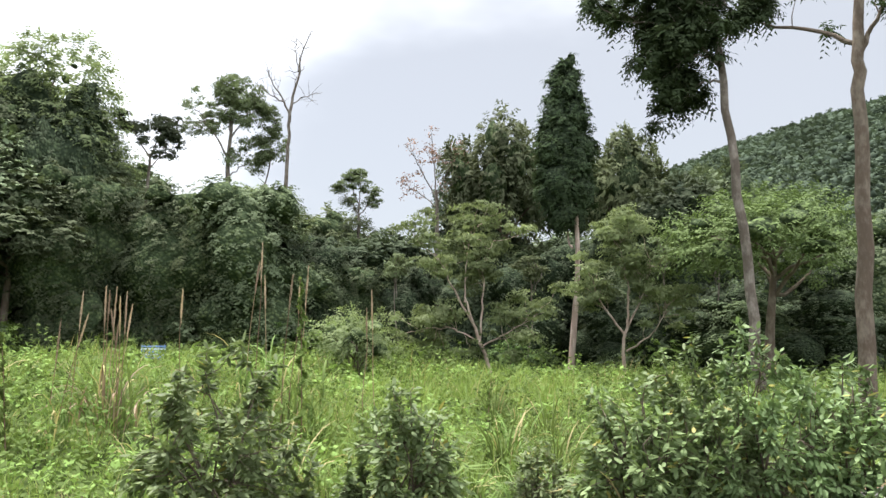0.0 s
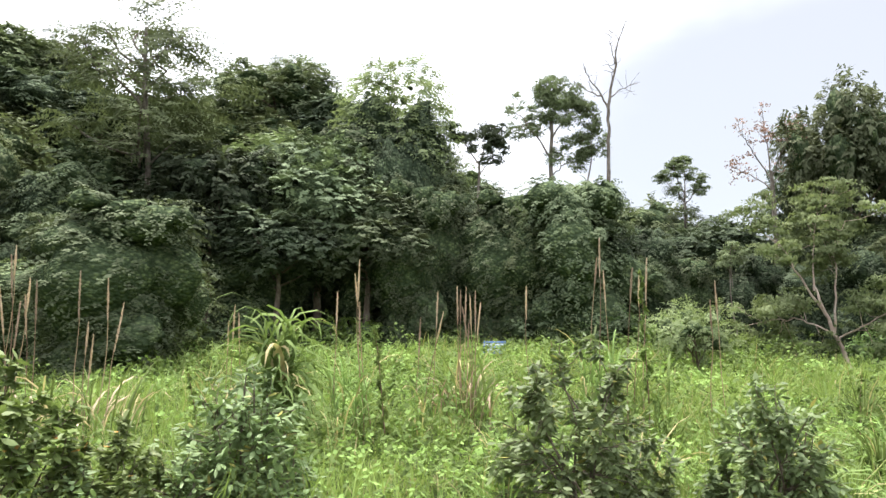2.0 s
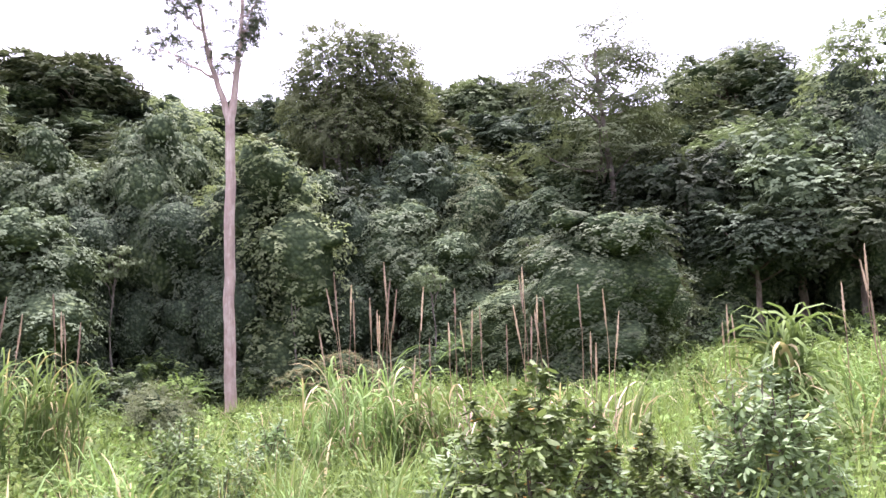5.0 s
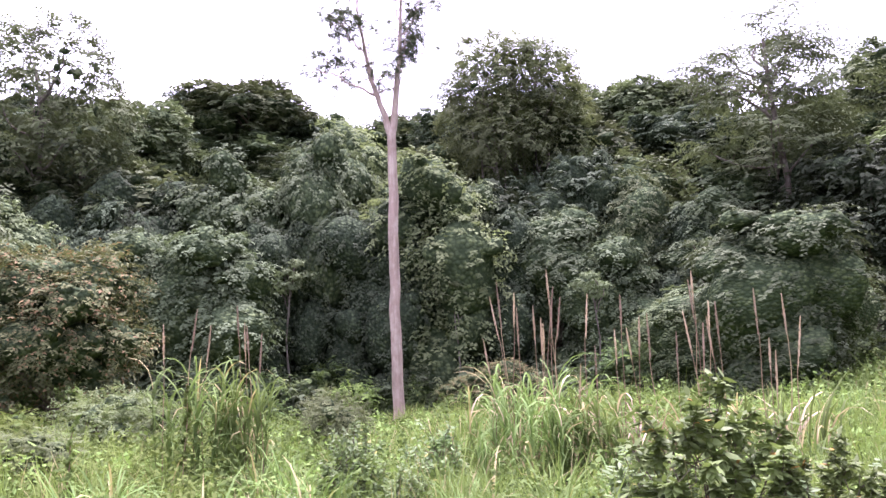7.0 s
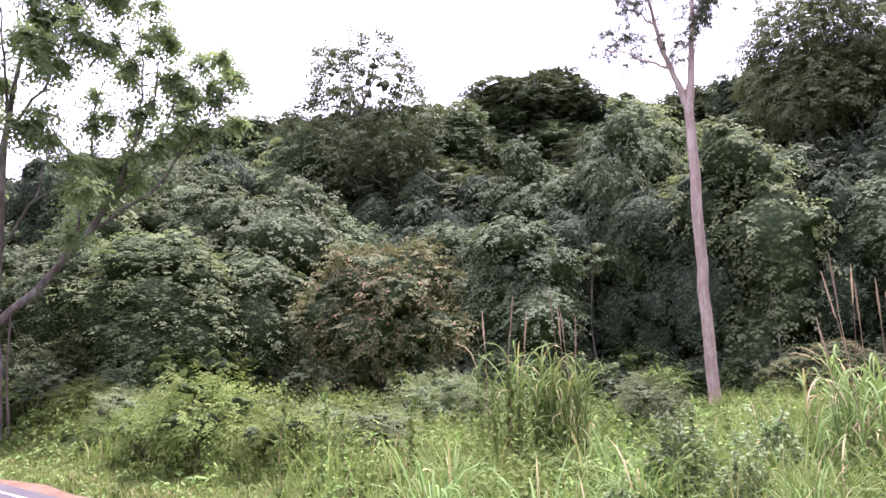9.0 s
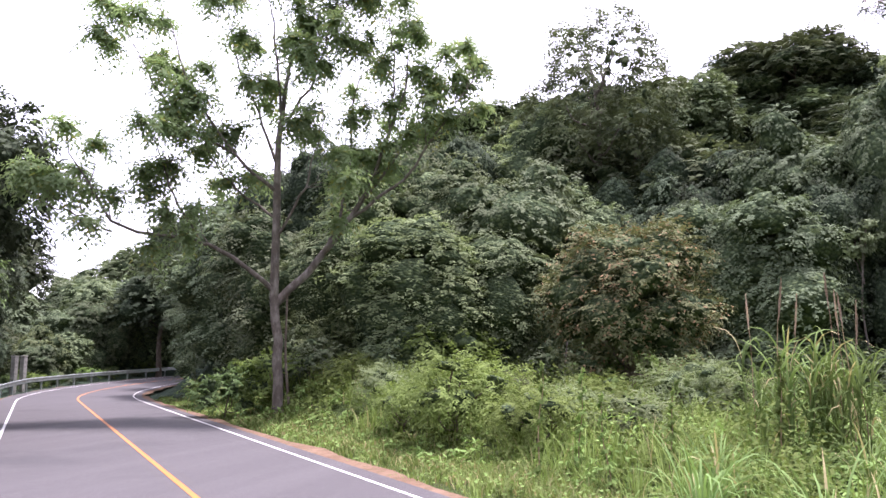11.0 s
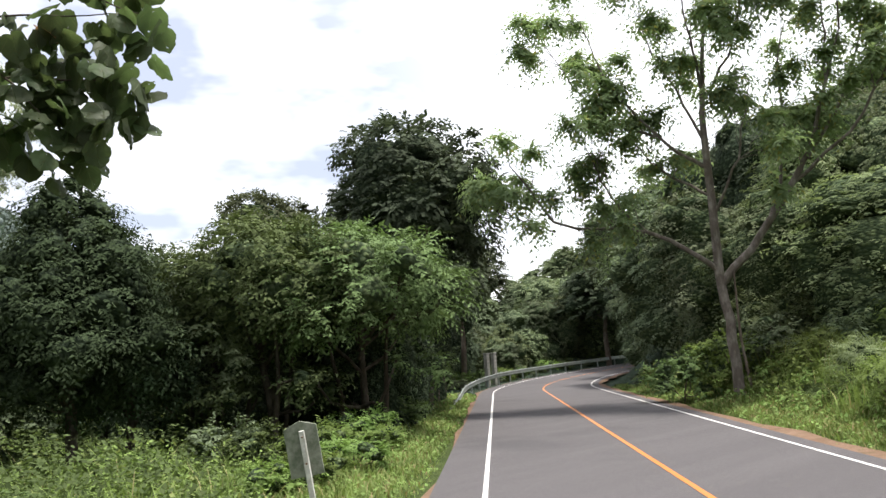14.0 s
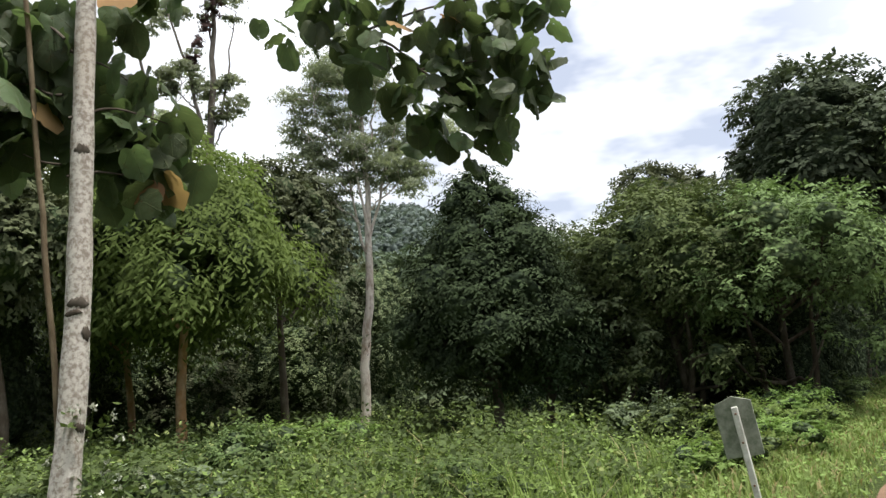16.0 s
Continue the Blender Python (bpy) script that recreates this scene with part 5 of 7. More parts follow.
hero_tree("small_flat_tree", "small tree with a flat dark crown on the skyline", 20.6, 44, [(0, 0, -0.3), (-0.1, 0, 6), (0, 0, 10.2)], (0.15, 0.12, 0.06), "grey", "dark", [
    ([(0, 0, 10.0), (-0.6, 0.2, 11), (-1.3, 0.2, 11.8)], 0.05), ([(0, 0, 10.0), (0.4, 0.1, 11.2), (1.0, 0.1, 12.2)], 0.05), ([(0, 0, 9.4), (0.5, 0, 10), (0.9, 0, 11.4)], 0.04),
], 0.45, 190, 0.16, 0.08, 8, 0.3, 82, reach=0.7, flat=0.95, up=0.2)
hero_tree("open_skyline_tree", "small open-crowned tree standing out on the skyline", 6.1, 55, [(0, 0, -0.3), (0.1, 0, 6), (0, 0, 11)], (0.16, 0.13, 0.06), "grey", "mid", [
    ([(0, 0, 10.4), (-0.7, 0.1, 11.4), (-1.3, 0.1, 12.0)], 0.05), ([(0, 0, 10.6), (0.1, 0.1, 12), (0.0, 0.1, 13.0)], 0.05), ([(0, 0, 10.2), (0.7, 0, 11.2), (1.2, 0, 11.6)], 0.04), ([(0, 0, 11), (-0.5, 0, 12.2), (-0.6, 0, 12.8)], 0.04),
], 0.42, 120, 0.17, 0.08, 8, 0.3, 89, reach=0.7)
hero_tree("red_twig_tree", "sparse tree with reddish young leaves on bare twigs", 0.5, 46, [(0, 0, -0.3), (0.1, 0, 6), (0, 0, 10.6)], (0.2, 0.16, 0.1), "grey", "red", [
    ([(0, 0, 10.2), (-0.8, 0, 11.6), (-1.4, 0, 12.8)], 0.05), ([(0, 0, 10.4), (-0.1, 0.2, 12), (-0.3, 0.2, 13.8)], 0.05), ([(0, 0, 10.2), (0.6, 0, 11.5), (1.0, 0, 12.9)], 0.05), ([(0, 0, 9.6), (-0.9, 0.1, 10.4), (-1.6, 0.1, 10.8)], 0.04), ([(0, 0, 9.8), (0.8, 0.1, 10.8), (1.4, 0.1, 11.6)], 0.04),
], 0.5, 16, 0.16, 0.09, 8, 0.3, 83, reach=1.0)
# dark column-shaped tree
rng = np.random.default_rng(12)
_z = np.linspace(7.6, 15.9, 30)
_w = np.interp(_z, [7.6, 9, 11, 13.5, 15.2, 16.0], [0.9, 1.5, 1.55, 1.1, 0.75, 0.45])
_pp = np.stack([_w * 0.5 * np.cos(np.arange(30) * 2.4), _w * 0.5 * np.sin(np.arange(30) * 2.4), _z, _w * 0.55, np.full(30, 1.2)], 1)
col = coated_tree("columnar_tree", "dark narrow columnar tree on a bare straight trunk", 13, _pp, 11, 0.15, "pale", "deep", 17000, 0.15, 0.10, 5, 2, droop=0.6, long=0.32, size=0.8, core=0.85, group="")
col.put(-8.9, 40, 1.03, turn=0)
col.done()
# slender trees at the meadow's edge
hero_tree("slender_leaning_tree", "slender leaning grey tree with a dark overhanging crown", -21.5, 22, [(0, 0, -0.3), (-0.15, 0, 3), (-0.35, 0, 6), (-0.6, 0, 9), (-0.75, 0, 12)], (0.16, 0.135, 0.12, 0.10, 0.07), "grey", "deep", [
    ([(-0.55, 0, 8.7), (-1.0, 0, 8.9), (-1.5, 0.2, 8.6), (-1.9, 0.2, 8.3)], 0.04),
    ([(-0.6, 0, 9.2), (-1.4, -0.3, 10.2), (-2.4, -0.4, 10.6), (-3.3, -0.4, 10.8)], 0.055),
    ([(-0.7, 0, 10), (-1.6, 0.4, 10.9), (-2.9, 0.6, 11.3), (-3.8, 0.6, 11.3)], 0.05),
    ([(-0.6, 0, 9.8), (-0.2, 0.2, 10.4), (0.3, 0.3, 10.8)], 0.04),
    ([(-0.75, 0, 11), (-1.4, 0, 12), (-2.4, 0, 12.4)], 0.05),
    ([(-0.7, 0, 10.4), (-1.2, -0.6, 10.2), (-1.9, -0.8, 9.8)], 0.04),
    ([(-0.7, 0, 10.2), (-1.4, 0.5, 10.2), (-2.2, 0.7, 9.9), (-2.5, 0.7, 9.5)], 0.04),
    ([(-0.75, 0, 10.8), (-1.5, -0.4, 11.4), (-2.4, -0.5, 11.6)], 0.04),
    ([(-0.75, 0, 10.8), (-1.0, 0.6, 11.4), (-1.4, 0.8, 12.0)], 0.04),
    ([(-0.6, 0, 9.4), (-1.2, -0.2, 9.6), (-1.8, -0.3, 9.2)], 0.035),
], 0.5, 1, 0.17, 0.07, 14, 0.8, 14, reach=0.75, tufted=22)
hero_tree("forked_trunk_tree", "tall grey-brown tree forking high above the meadow edge", -27.6, 22, [(0, 0, -0.3), (0.1, 0, 4), (0.3, 0, 8.2), (0.35, 0, 9.6), (0.5, 0, 12)], (0.22, 0.19, 0.16, 0.14, 0.1), "brown", "deep", [
    ([(0.35, 0, 9.5), (-0.7, 0.1, 10.1), (-2.0, 0.2, 10.6), (-2.8, 0.2, 11.2)], 0.07),
    ([(0.3, 0, 9.2), (0.9, 0.2, 10.2), (1.3, 0.3, 11.5)], 0.08),
], 0.5, 1, 0.17, 0.07, 5, 0.6, 15, reach=0.9, tufted=18, tip_only=True)
hero_tree("pale_branched_tree", "small feathery tree with pale crooked forking stems", -2.6, 33, [(0.6, 0, -0.3), (0.1, 0, 1.4), (-0.3, 0, 2.4), (-0.6, 0, 3.4)], (0.09, 0.075, 0.06, 0.04), "pale", "light", [
    ([(-0.3, 0, 2.4), (-1.0, 0.1, 3.6), (-1.6, 0.2, 5.0), (-2.6, 0.2, 5.8)], 0.05), ([(0.0, 0, 1.6), (0.2, 0.2, 3.2), (0.1, 0.3, 4.6), (0.6, 0.3, 5.8)], 0.05), ([(-0.6, 0, 3.2), (-0.6, 0.3, 4.6), (-0.3, 0.4, 6.2)], 0.04), ([(0.1, 0, 1.4), (1.2, -0.2, 2.0), (2.2, -0.3, 2.6)], 0.04), ([(0, 0, 1.6), (-1.2, -0.2, 2.2), (-2.4, -0.3, 2.0)], 0.035),
], 0.62, 190, 0.17, 0.075, 12, 0.4, 84, reach=1.4)
hero_tree("pale_branched_tree", "airy olive-leaved tree with a pale slim stem", -12.6, 34, [(0, 0, -0.3), (0, 0, 1.4), (0.2, 0, 2.6), (0.3, 0, 4)], (0.085, 0.07, 0.055, 0.035), "pale", "light", [
    ([(0.1, 0, 2.0), (-0.9, 0.1, 3.4), (-1.4, 0.2, 4.8)], 0.05), ([(0.2, 0, 2.4), (0.9, 0.2, 3.8), (1.2, 0.3, 5.2)], 0.05), ([(0.1, 0, 1.4), (1.1, -0.2, 2.0), (1.8, -0.3, 3.2)], 0.04), ([(0.3, 0, 3.8), (0.1, 0.1, 5.0), (0.0, 0.1, 6.0)], 0.04),
], 0.62, 190, 0.17, 0.075, 11, 0.4, 85, reach=1.3)
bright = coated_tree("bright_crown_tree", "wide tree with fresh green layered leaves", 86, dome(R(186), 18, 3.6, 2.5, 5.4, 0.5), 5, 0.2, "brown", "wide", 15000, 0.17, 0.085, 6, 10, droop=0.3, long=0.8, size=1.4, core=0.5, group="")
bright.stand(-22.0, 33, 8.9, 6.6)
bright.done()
# trees over the herbs on the near side of the road
hero_tree("white_barked_tree", "slim white-barked tree with a thin grey-green crown", 169.0, 25, [(0, 0, -0.3), (0.12, 0, 1.5), (0.3, 0, 3.2), (0.5, 0, 5.0), (0.5, 0, 8.2), (0.35, 0, 12)], (0.16, 0.14, 0.13, 0.11, 0.07, 0.03), "white", "thin", [
    ([(0.47, 0, 4.6), (0.2, 0.1, 6.0), (0.0, 0.2, 8.0), (-0.3, 0.2, 9.8)], 0.06),
    ([(0.5, 0, 5.4), (0.35, -0.2, 7.0), (0.1, -0.3, 8.6), (0.2, -0.3, 10.4)], 0.05),
    ([(0.5, 0, 5.8), (0.9, 0.2, 7.2), (1.4, 0.3, 8.8), (1.6, 0.3, 10)], 0.05),
    ([(0.1, 0.15, 7.0), (-0.6, 0.2, 8.2), (-1.3, 0.2, 9.2)], 0.03),
    ([(0.5, 0, 8), (0.8, 0, 9.4), (1.1, 0, 11.0)], 0.04),
    ([(0.45, 0, 9), (0.2, 0, 10.2), (-0.2, 0, 11.4)], 0.03),
    ([(0.0, 0.15, 8.2), (-0.8, 0, 9.4), (-1.0, 0, 10.6)], 0.03),
    ([(0.9, 0.2, 7.2), (1.8, 0.1, 8.2), (2.5, 0.1, 8.9)], 0.03),
    ([(0.5, 0, 6.6), (1.2, -0.2, 7.2), (2.0, -0.3, 7.6)], 0.03),
    ([(0.3, 0, 6.2), (-0.5, 0, 6.9), (-1.1, 0, 7.4)], 0.03),
], 0.55, 230, 0.12, 0.05, 11, 0.3, 87, reach=0.85)
tall = hero_tree("thin_tall_tree", "tall thin grey tree with sparse leaves and a brown dead spray", 178.3, 30, [(0, 0, -0.3), (0, 0, 5), (0, 0, 8.2), (0.15, 0, 10.3), (0.25, 0, 12.6), (0.3, 0, 14)], (0.15, 0.14, 0.12, 0.09, 0.06, 0.04), "grey", "thin", [
    ([(0, 0, 8.0), (-0.35, 0, 9.6), (-0.6, 0, 11), (-1.03, 0, 12.2), (-1.3, 0, 13.5)], 0.07), ([(0.05, 0, 8.6), (0.5, 0.2, 9.8), (0.7, 0.2, 11.6), (0.9, 0.2, 12.6)], 0.045), ([(0, 0, 8.0), (0.35, -0.1, 8.8), (0.6, -0.2, 9.4)], 0.03), ([(-0.35, 0, 9.5), (-0.7, 0, 9.8), (-0.9, 0, 10.3)], 0.025), ([(-0.1, 0, 8.4), (-0.5, 0.2, 8.6), (-0.8, 0.2, 8.9)], 0.025), ([(0.2, 0, 11.4), (0.0, 0, 12.6), (0.1, 0, 13.8)], 0.03),
], 0.36, 130, 0.13, 0.07, 6, 0.3, 88, reach=0.55, size=1.22)
part_of("dead_spray", crown(np.random.default_rng(89), [(-0.42, -0.15, 10.9, 0.28, 1.0), (-0.25, -0.15, 11.4, 0.26, 1.1), (0.0, -0.15, 11.9, 0.26, 1.2), (0.25, -0.15, 12.5, 0.34, 1.2), (0.3, -0.15, 13.2, 0.34, 1.0)], 1500, 0.13, 0.06, 0.6, clumps=8, shell=(0.2, 1.0)), LEAF["dead"], tall, "purplish brown dead hanging leaves")
hero_tree("thin_tall_tree", "thin grey tree with small scattered leaf clumps on a slim stem", 181.6, 33, [(0, 0, -0.3), (0.1, 0, 4), (0.1, 0, 7.5), (-0.1, 0, 10), (-0.7, 0, 12.6)], (0.13, 0.11, 0.10, 0.07, 0.03), "grey", "thin", [
    ([(0.05, 0, 8.4), (-0.7, 0, 9.6), (-1.6, 0, 10.3)], 0.04), ([(0, 0, 9.2), (0.5, 0.1, 10.2), (0.7, 0.1, 11.4)], 0.03), ([(-0.1, 0, 10), (-0.9, 0.1, 11.0), (-2.0, 0.1, 11.3)], 0.03), ([(0.1, 0, 7.2), (-0.6, 0, 8.0), (-1.2, 0, 8.3)], 0.03), ([(-0.5, 0, 12), (-0.3, 0, 13), (0.2, 0, 13.6)], 0.03), ([(0.1, 0, 7.8), (0.6, 0, 8.6), (0.9, 0, 8.9)], 0.025),
], 0.34, 120, 0.13, 0.07, 7, 0.3, 90, reach=0.6, size=1.22)
# ---- meadow plants ----
def bush(seed, h, w, leaf="bush", count=2600, length=0.135, width=0.055):
    """A bush of several thin stems with leaves crowded towards the twig ends."""
    rng = np.random.default_rng(seed)
    ob = root("bush", "leafy green bush with glossy oblong leaves in the meadow", "bush", "meadow bushes")
    stems, tips, joints = [], [], []

    def inside(lo):
        a, q = rng.uniform(0, 2 * math.pi), math.sqrt(rng.uniform(0, 1))
        top = h * (1 - q ** 2.6) ** 0.55 * rng.uniform(0.82, 1.12)
        return np.array([math.cos(a) * w * 0.5 * q, math.sin(a) * w * 0.5 * q, max(0.12 * h, top * rng.uniform(lo, 1.0))])

    for k in range(13):
        foot = np.array([rng.normal(0, 0.07), rng.normal(0, 0.07), -0.1])
        line = bend(rng, foot, inside(0.8), 9, 0.05, 0.1)
        stems.append(tube(line, np.linspace(0.016, 0.005, 9), 5))
        joints.extend(line[2:])
        tips.append((line[-1], unit(line[-1] - line[-3])))
    joints = np.array(joints)
    for k in range(150):
        e = inside(0.3)
        s = joints[np.argmin(np.linalg.norm(joints - e * 0.85, axis=1))]
        stems.append(tube(bend(rng, s, e, 4, 0.06), np.linspace(0.007, 0.003, 4), 4))
        tips.append((e, unit(unit(e - s) + np.array([0, 0, 0.3]))))
    part_of("stem", join(stems), BARK["brown"], ob)
    own = rng.integers(0, len(tips), count)
    at = np.array([t[0] for t in tips])[own]
    way = np.array([t[1] for t in tips])[own]
    around = unit(rng.normal(0, 1, (count, 3)))
    back = rng.uniform(-0.03, 0.22, (count, 1))
    pos = at - way * back + around * 0.085
    along = unit((way * 0.5 + around * 0.9) * np.array([1, 1, 0.5]) + np.array([0, 0, -0.2]))
    nrm = unit(np.cross(np.cross(along, np.array([0, 0, 1.0])), along) + rng.normal(0, 0.35, (count, 3)))
    part_of("foliage", long_leaves(rng, pos, nrm, along, length, width, 0.22), LEAF[leaf], ob)
    return Kind(ob)


BUSHES = [bush(101, 2.0, 2.1, count=5200, length=0.125, width=0.05), bush(102, 1.8, 1.7, count=4200, length=0.125, width=0.05), bush(103, 2.5, 2.2, count=6000, length=0.135, width=0.05), bush(104, 1.4, 1.4, count=2600, length=0.12, width=0.048), bush(105, 2.1, 2.5, "bush_light", 5600, 0.175, 0.075)]
for b, d, k, s, w in ((15.0, 8.8, 0, 0.98, 0.98), (2.6, 9.0, 1, 0.94, 0.98), (-6.8, 9.6, 3, 0.75, 0.9), (-13.4, 8.8, 1, 0.98, 1.0), (-17.2, 9.4, 2, 0.88, 0.8), (-20.9, 9.4, 0, 1.12, 0.7), (-26.2, 9.8, 1, 1.1, 0.9), (53.2, 8.3, 4, 0.82, 1.0), (46.4, 8.2, 4, 0.58, 0.95), (38.0, 8.7, 1, 0.98, 1.0), (57.0, 8.8, 3, 0.8, 1.2), (49.8, 7.9, 3, 0.66, 1.3), (43.0, 8.2, 3, 0.72, 1.2)):
    BUSHES[k].put(b, d, s, w)
for b, d, k, s, w in ((75.5, 12.0, 1, 0.76, 0.9), (72.2, 10.5, 3, 0.66, 1.0), (70.0, 13.5, 3, 0.9, 1.0), (80.5, 9.5, 3, 0.55, 0.8)):
    BUSHES[k].put(b, d, s, w)
for k in BUSHES:
    k.done()


def ribbon(rng, foot, out_dir, length, width, tip, n=7):
    """Long blades that rise and then arch over: rows of feet and directions; tip is the angle at which a blade ends."""
    k = len(foot)
    s = np.linspace(0, 1, n)
    lean0 = rng.uniform(0.02, 0.16, k)
    ang = lean0[:, None] + (tip - lean0)[:, None] * s[None] ** 1.8
    step = length[:, None] / (n - 1)
    x = np.concatenate([np.zeros((k, 1)), np.cumsum(np.sin(ang[:, 1:]) * step, 1)], 1)
    z = np.concatenate([np.zeros((k, 1)), np.cumsum(np.cos(ang[:, 1:]) * step, 1)], 1)
    mid = foot[:, None] + out_dir[:, None] * x[..., None] + np.array([0, 0, 1.0]) * z[..., None]
    side = unit(np.cross(out_dir, np.array([0, 0, 1.0])) + rng.normal(0, 0.3, (k, 3)))
    wv = width[:, None] * np.interp(s, [0, 0.2, 0.6, 0.85, 1], [0.6, 1.0, 0.95, 0.6, 0.06])[None]
    v = np.stack([mid - side[:, None] * wv[..., None] * 0.5, mid + side[:, None] * wv[..., None] * 0.5], 2).reshape(-1, 3)
    i, j = np.meshgrid(np.arange(k), np.arange(n - 1), indexing="ij")
    o = (i * n + j).ravel() * 2
    return v, np.stack([o, o + 1, o + 3, o + 2], 1)


def reed_clump(b0, d0, seed, blades, spread, tall, plumes, label, tip=(0.7, 2.7), canes=0, blade=1.0, dry=0.0):
    """Reeds at bearing b0, d0 metres away; plumes: the bearing and the height over the road of each plume's tip."""
    rng = np.random.default_rng(seed)
    ob = root("reed_clump", label, "reeds", "reed clumps")
    at = on_ground(b0, d0)
    ob.matrix_basis = Matrix.Translation(at)
    a = rng.uniform(0, 2 * math.pi, blades)
    rr = spread * np.sqrt(rng.uniform(0, 1, blades))
    foot = np.stack([rr * np.cos(a), rr * np.sin(a), rng.uniform(-0.05, 0.3, blades) * tall], 1)
    if canes:
        own = rng.integers(0, canes, blades)
        ca, cr = rng.uniform(0, 2 * math.pi, canes), spread * np.sqrt(rng.uniform(0, 1, canes))
        low = np.stack([cr * np.cos(ca), cr * np.sin(ca), np.zeros(canes)], 1)
        high = low * 1.35 + np.stack([rng.normal(0, 0.06, canes), rng.normal(0, 0.06, canes), tall * rng.uniform(0.45, 0.72, canes)], 1)
        for k in range(canes):
            part_of("cane", tube(bend(rng, low[k], high[k], 6, 0.012), np.linspace(0.014, 0.007, 6), 5), LEAF["reed"], ob)
        foot = low[own] + (high - low)[own] * rng.uniform(0.12, 1.0, (blades, 1))
    a2 = a + rng.normal(0, 0.9, blades)
    dirs = np.stack([np.cos(a2), np.sin(a2), np.zeros(blades)], 1)
    length = (0.55 if canes else 1.0) * tall * rng.uniform(0.55, 1.05, blades)
    wide, end = blade * rng.uniform(0.018, 0.045, blades), rng.uniform(*tip, blades)
    old = rng.random(blades) < dry
    for name, mask, leaf in (("leaf_tuft", ~old, "reed"), ("dry_leaf_tuft", old, "straw")):
        if mask.any():
            part_of(name, ribbon(rng, foot[mask], dirs[mask], length[mask], wide[mask], end[mask]), LEAF[leaf], ob)
    for bearing, high in plumes:
        top = polar(bearing, d0 + rng.normal(0, 0.25), high) - at
        low = np.array([top[0] * 0.55, top[1] * 0.55, 0]) + np.array([rng.normal(0, 0.16), rng.normal(0, 0.16), -0.05])
        ln = rng.uniform(0.5, 0.8)
        neck = top - unit(top - low) * ln * 0.55
        line = bend(rng, low, neck, 8, 0.012)
        st = part_of("stalk", tube(line, np.linspace(0.011, 0.005, 8), 5), LEAF["stalk"], ob)
        n = 170
        q = rng.uniform(0, 1, n)
        ax = unit(line[-1] - line[-3])
        fat = 0.014 * np.sin(math.pi * np.clip(q * 0.95 + 0.04, 0, 1)) ** 0.8
        around = unit(np.cross(rng.normal(0, 1, (n, 3)), ax))
        pos = line[-1] + ax * ((q - 0.45) * ln)[:, None] + around * fat[:, None]
        part_of("plume", leaves(rng, pos, around + rng.normal(0, 0.3, (n, 3)), ax + around * 0.32, 0.085, 0.014, 0.05), LEAF["straw"], st, "straw-coloured feathery plume")


reed_clump(22.2, 15, 201, 90, 0.5, 1.6, ((22.6, 3.1), (22.2, 3.2), (21.9, 3.0), (21.5, 3.1), (22.9, 3.2), (21.2, 2.9), (22.0, 2.6), (22.4, 2.8)), "clump of tall reeds with straw-coloured plumes", dry=0.3)
reed_clump(24.4, 15, 202, 40, 0.4, 1.2, ((25.4, 2.65), (24.2, 3.1), (23.9, 2.7)), "sparse clump of reeds with straw-coloured plumes")
reed_clump(12.6, 14, 203, 80, 0.35, 2.1, ((12.8, 3.9), (12.5, 3.35), (13.1, 3.6)), "arching green reeds with three tall plumes", canes=7, tip=(1.4, 2.9))
reed_clump(10.1, 14, 204, 50, 0.3, 1.7, ((10.7, 3.3), (10.1, 3.3), (9.6, 3.55)), "arching green reeds with tall dry plumes", canes=6, tip=(1.4, 2.9))
reed_clump(18.1, 14, 205, 24, 0.25, 1.2, ((18.1, 3.05),), "small clump of reeds with one plume")
reed_clump(5.1, 15, 215, 20, 0.2, 1.0, ((5.1, 3.2), (5.4, 2.9)), "small clump of reeds with two plumes")
reed_clump(30.2, 14, 206, 70, 0.3, 1.8, ((31.4, 3.0), (30.0, 3.5), (30.2, 3.3), (29.8, 2.8)), "green reeds with straw-coloured plumes", canes=7, tip=(1.4, 2.9))
reed_clump(35.6, 11.8, 207, 320, 0.13, 2.7, (), "thick tuft of drooping bright green reed blades", tip=(2.55, 3.1), canes=14, blade=1.6)
reed_clump(38.3, 15, 208, 30, 0.3, 1.2, ((38.3, 2.8), (38.0, 2.65), (38.7, 2.5)), "small dry reed clump with plumes", dry=0.5)
reed_clump(47.0, 14, 209, 80, 0.8, 1.5, ((48.2, 3.2), (46.4, 3.1), (45.5, 2.75), (47.6, 2.4), (47.2, 2.2)), "loose clump of reeds with thin plumes", dry=0.3)
reed_clump(51.8, 14, 210, 110, 0.8, 1.6, ((51.9, 3.6), (52.05, 3.45), (51.0, 3.06), (52.6, 2.93), (50.6, 3.0), (51.5, 2.7), (53.2, 2.6), (51.2, 2.8)), "loose clump of reeds with thin plumes", dry=0.2)
reed_clump(56.0, 14, 211, 130, 0.6, 1.6, ((56.7, 3.26), (56.4, 2.7), (57.3, 2.66), (55.0, 2.9), (55.6, 2.85)), "loose clump of yellowing reeds with thin plumes", dry=0.25)
reed_clump(63.2, 14, 212, 560, 0.95, 2.3, ((65.2, 3.55), (65.6, 3.3), (66.0, 2.6), (64.0, 3.35), (63.8, 3.1), (62.6, 3.1), (62.2, 2.9), (61.7, 3.68), (61.2, 3.48), (60.9, 3.2), (62.0, 2.8), (61.4, 3.3)), "dense clump of yellowing reeds with straw-coloured plumes", canes=26, tip=(1.6, 3.0), blade=0.8, dry=0.06)
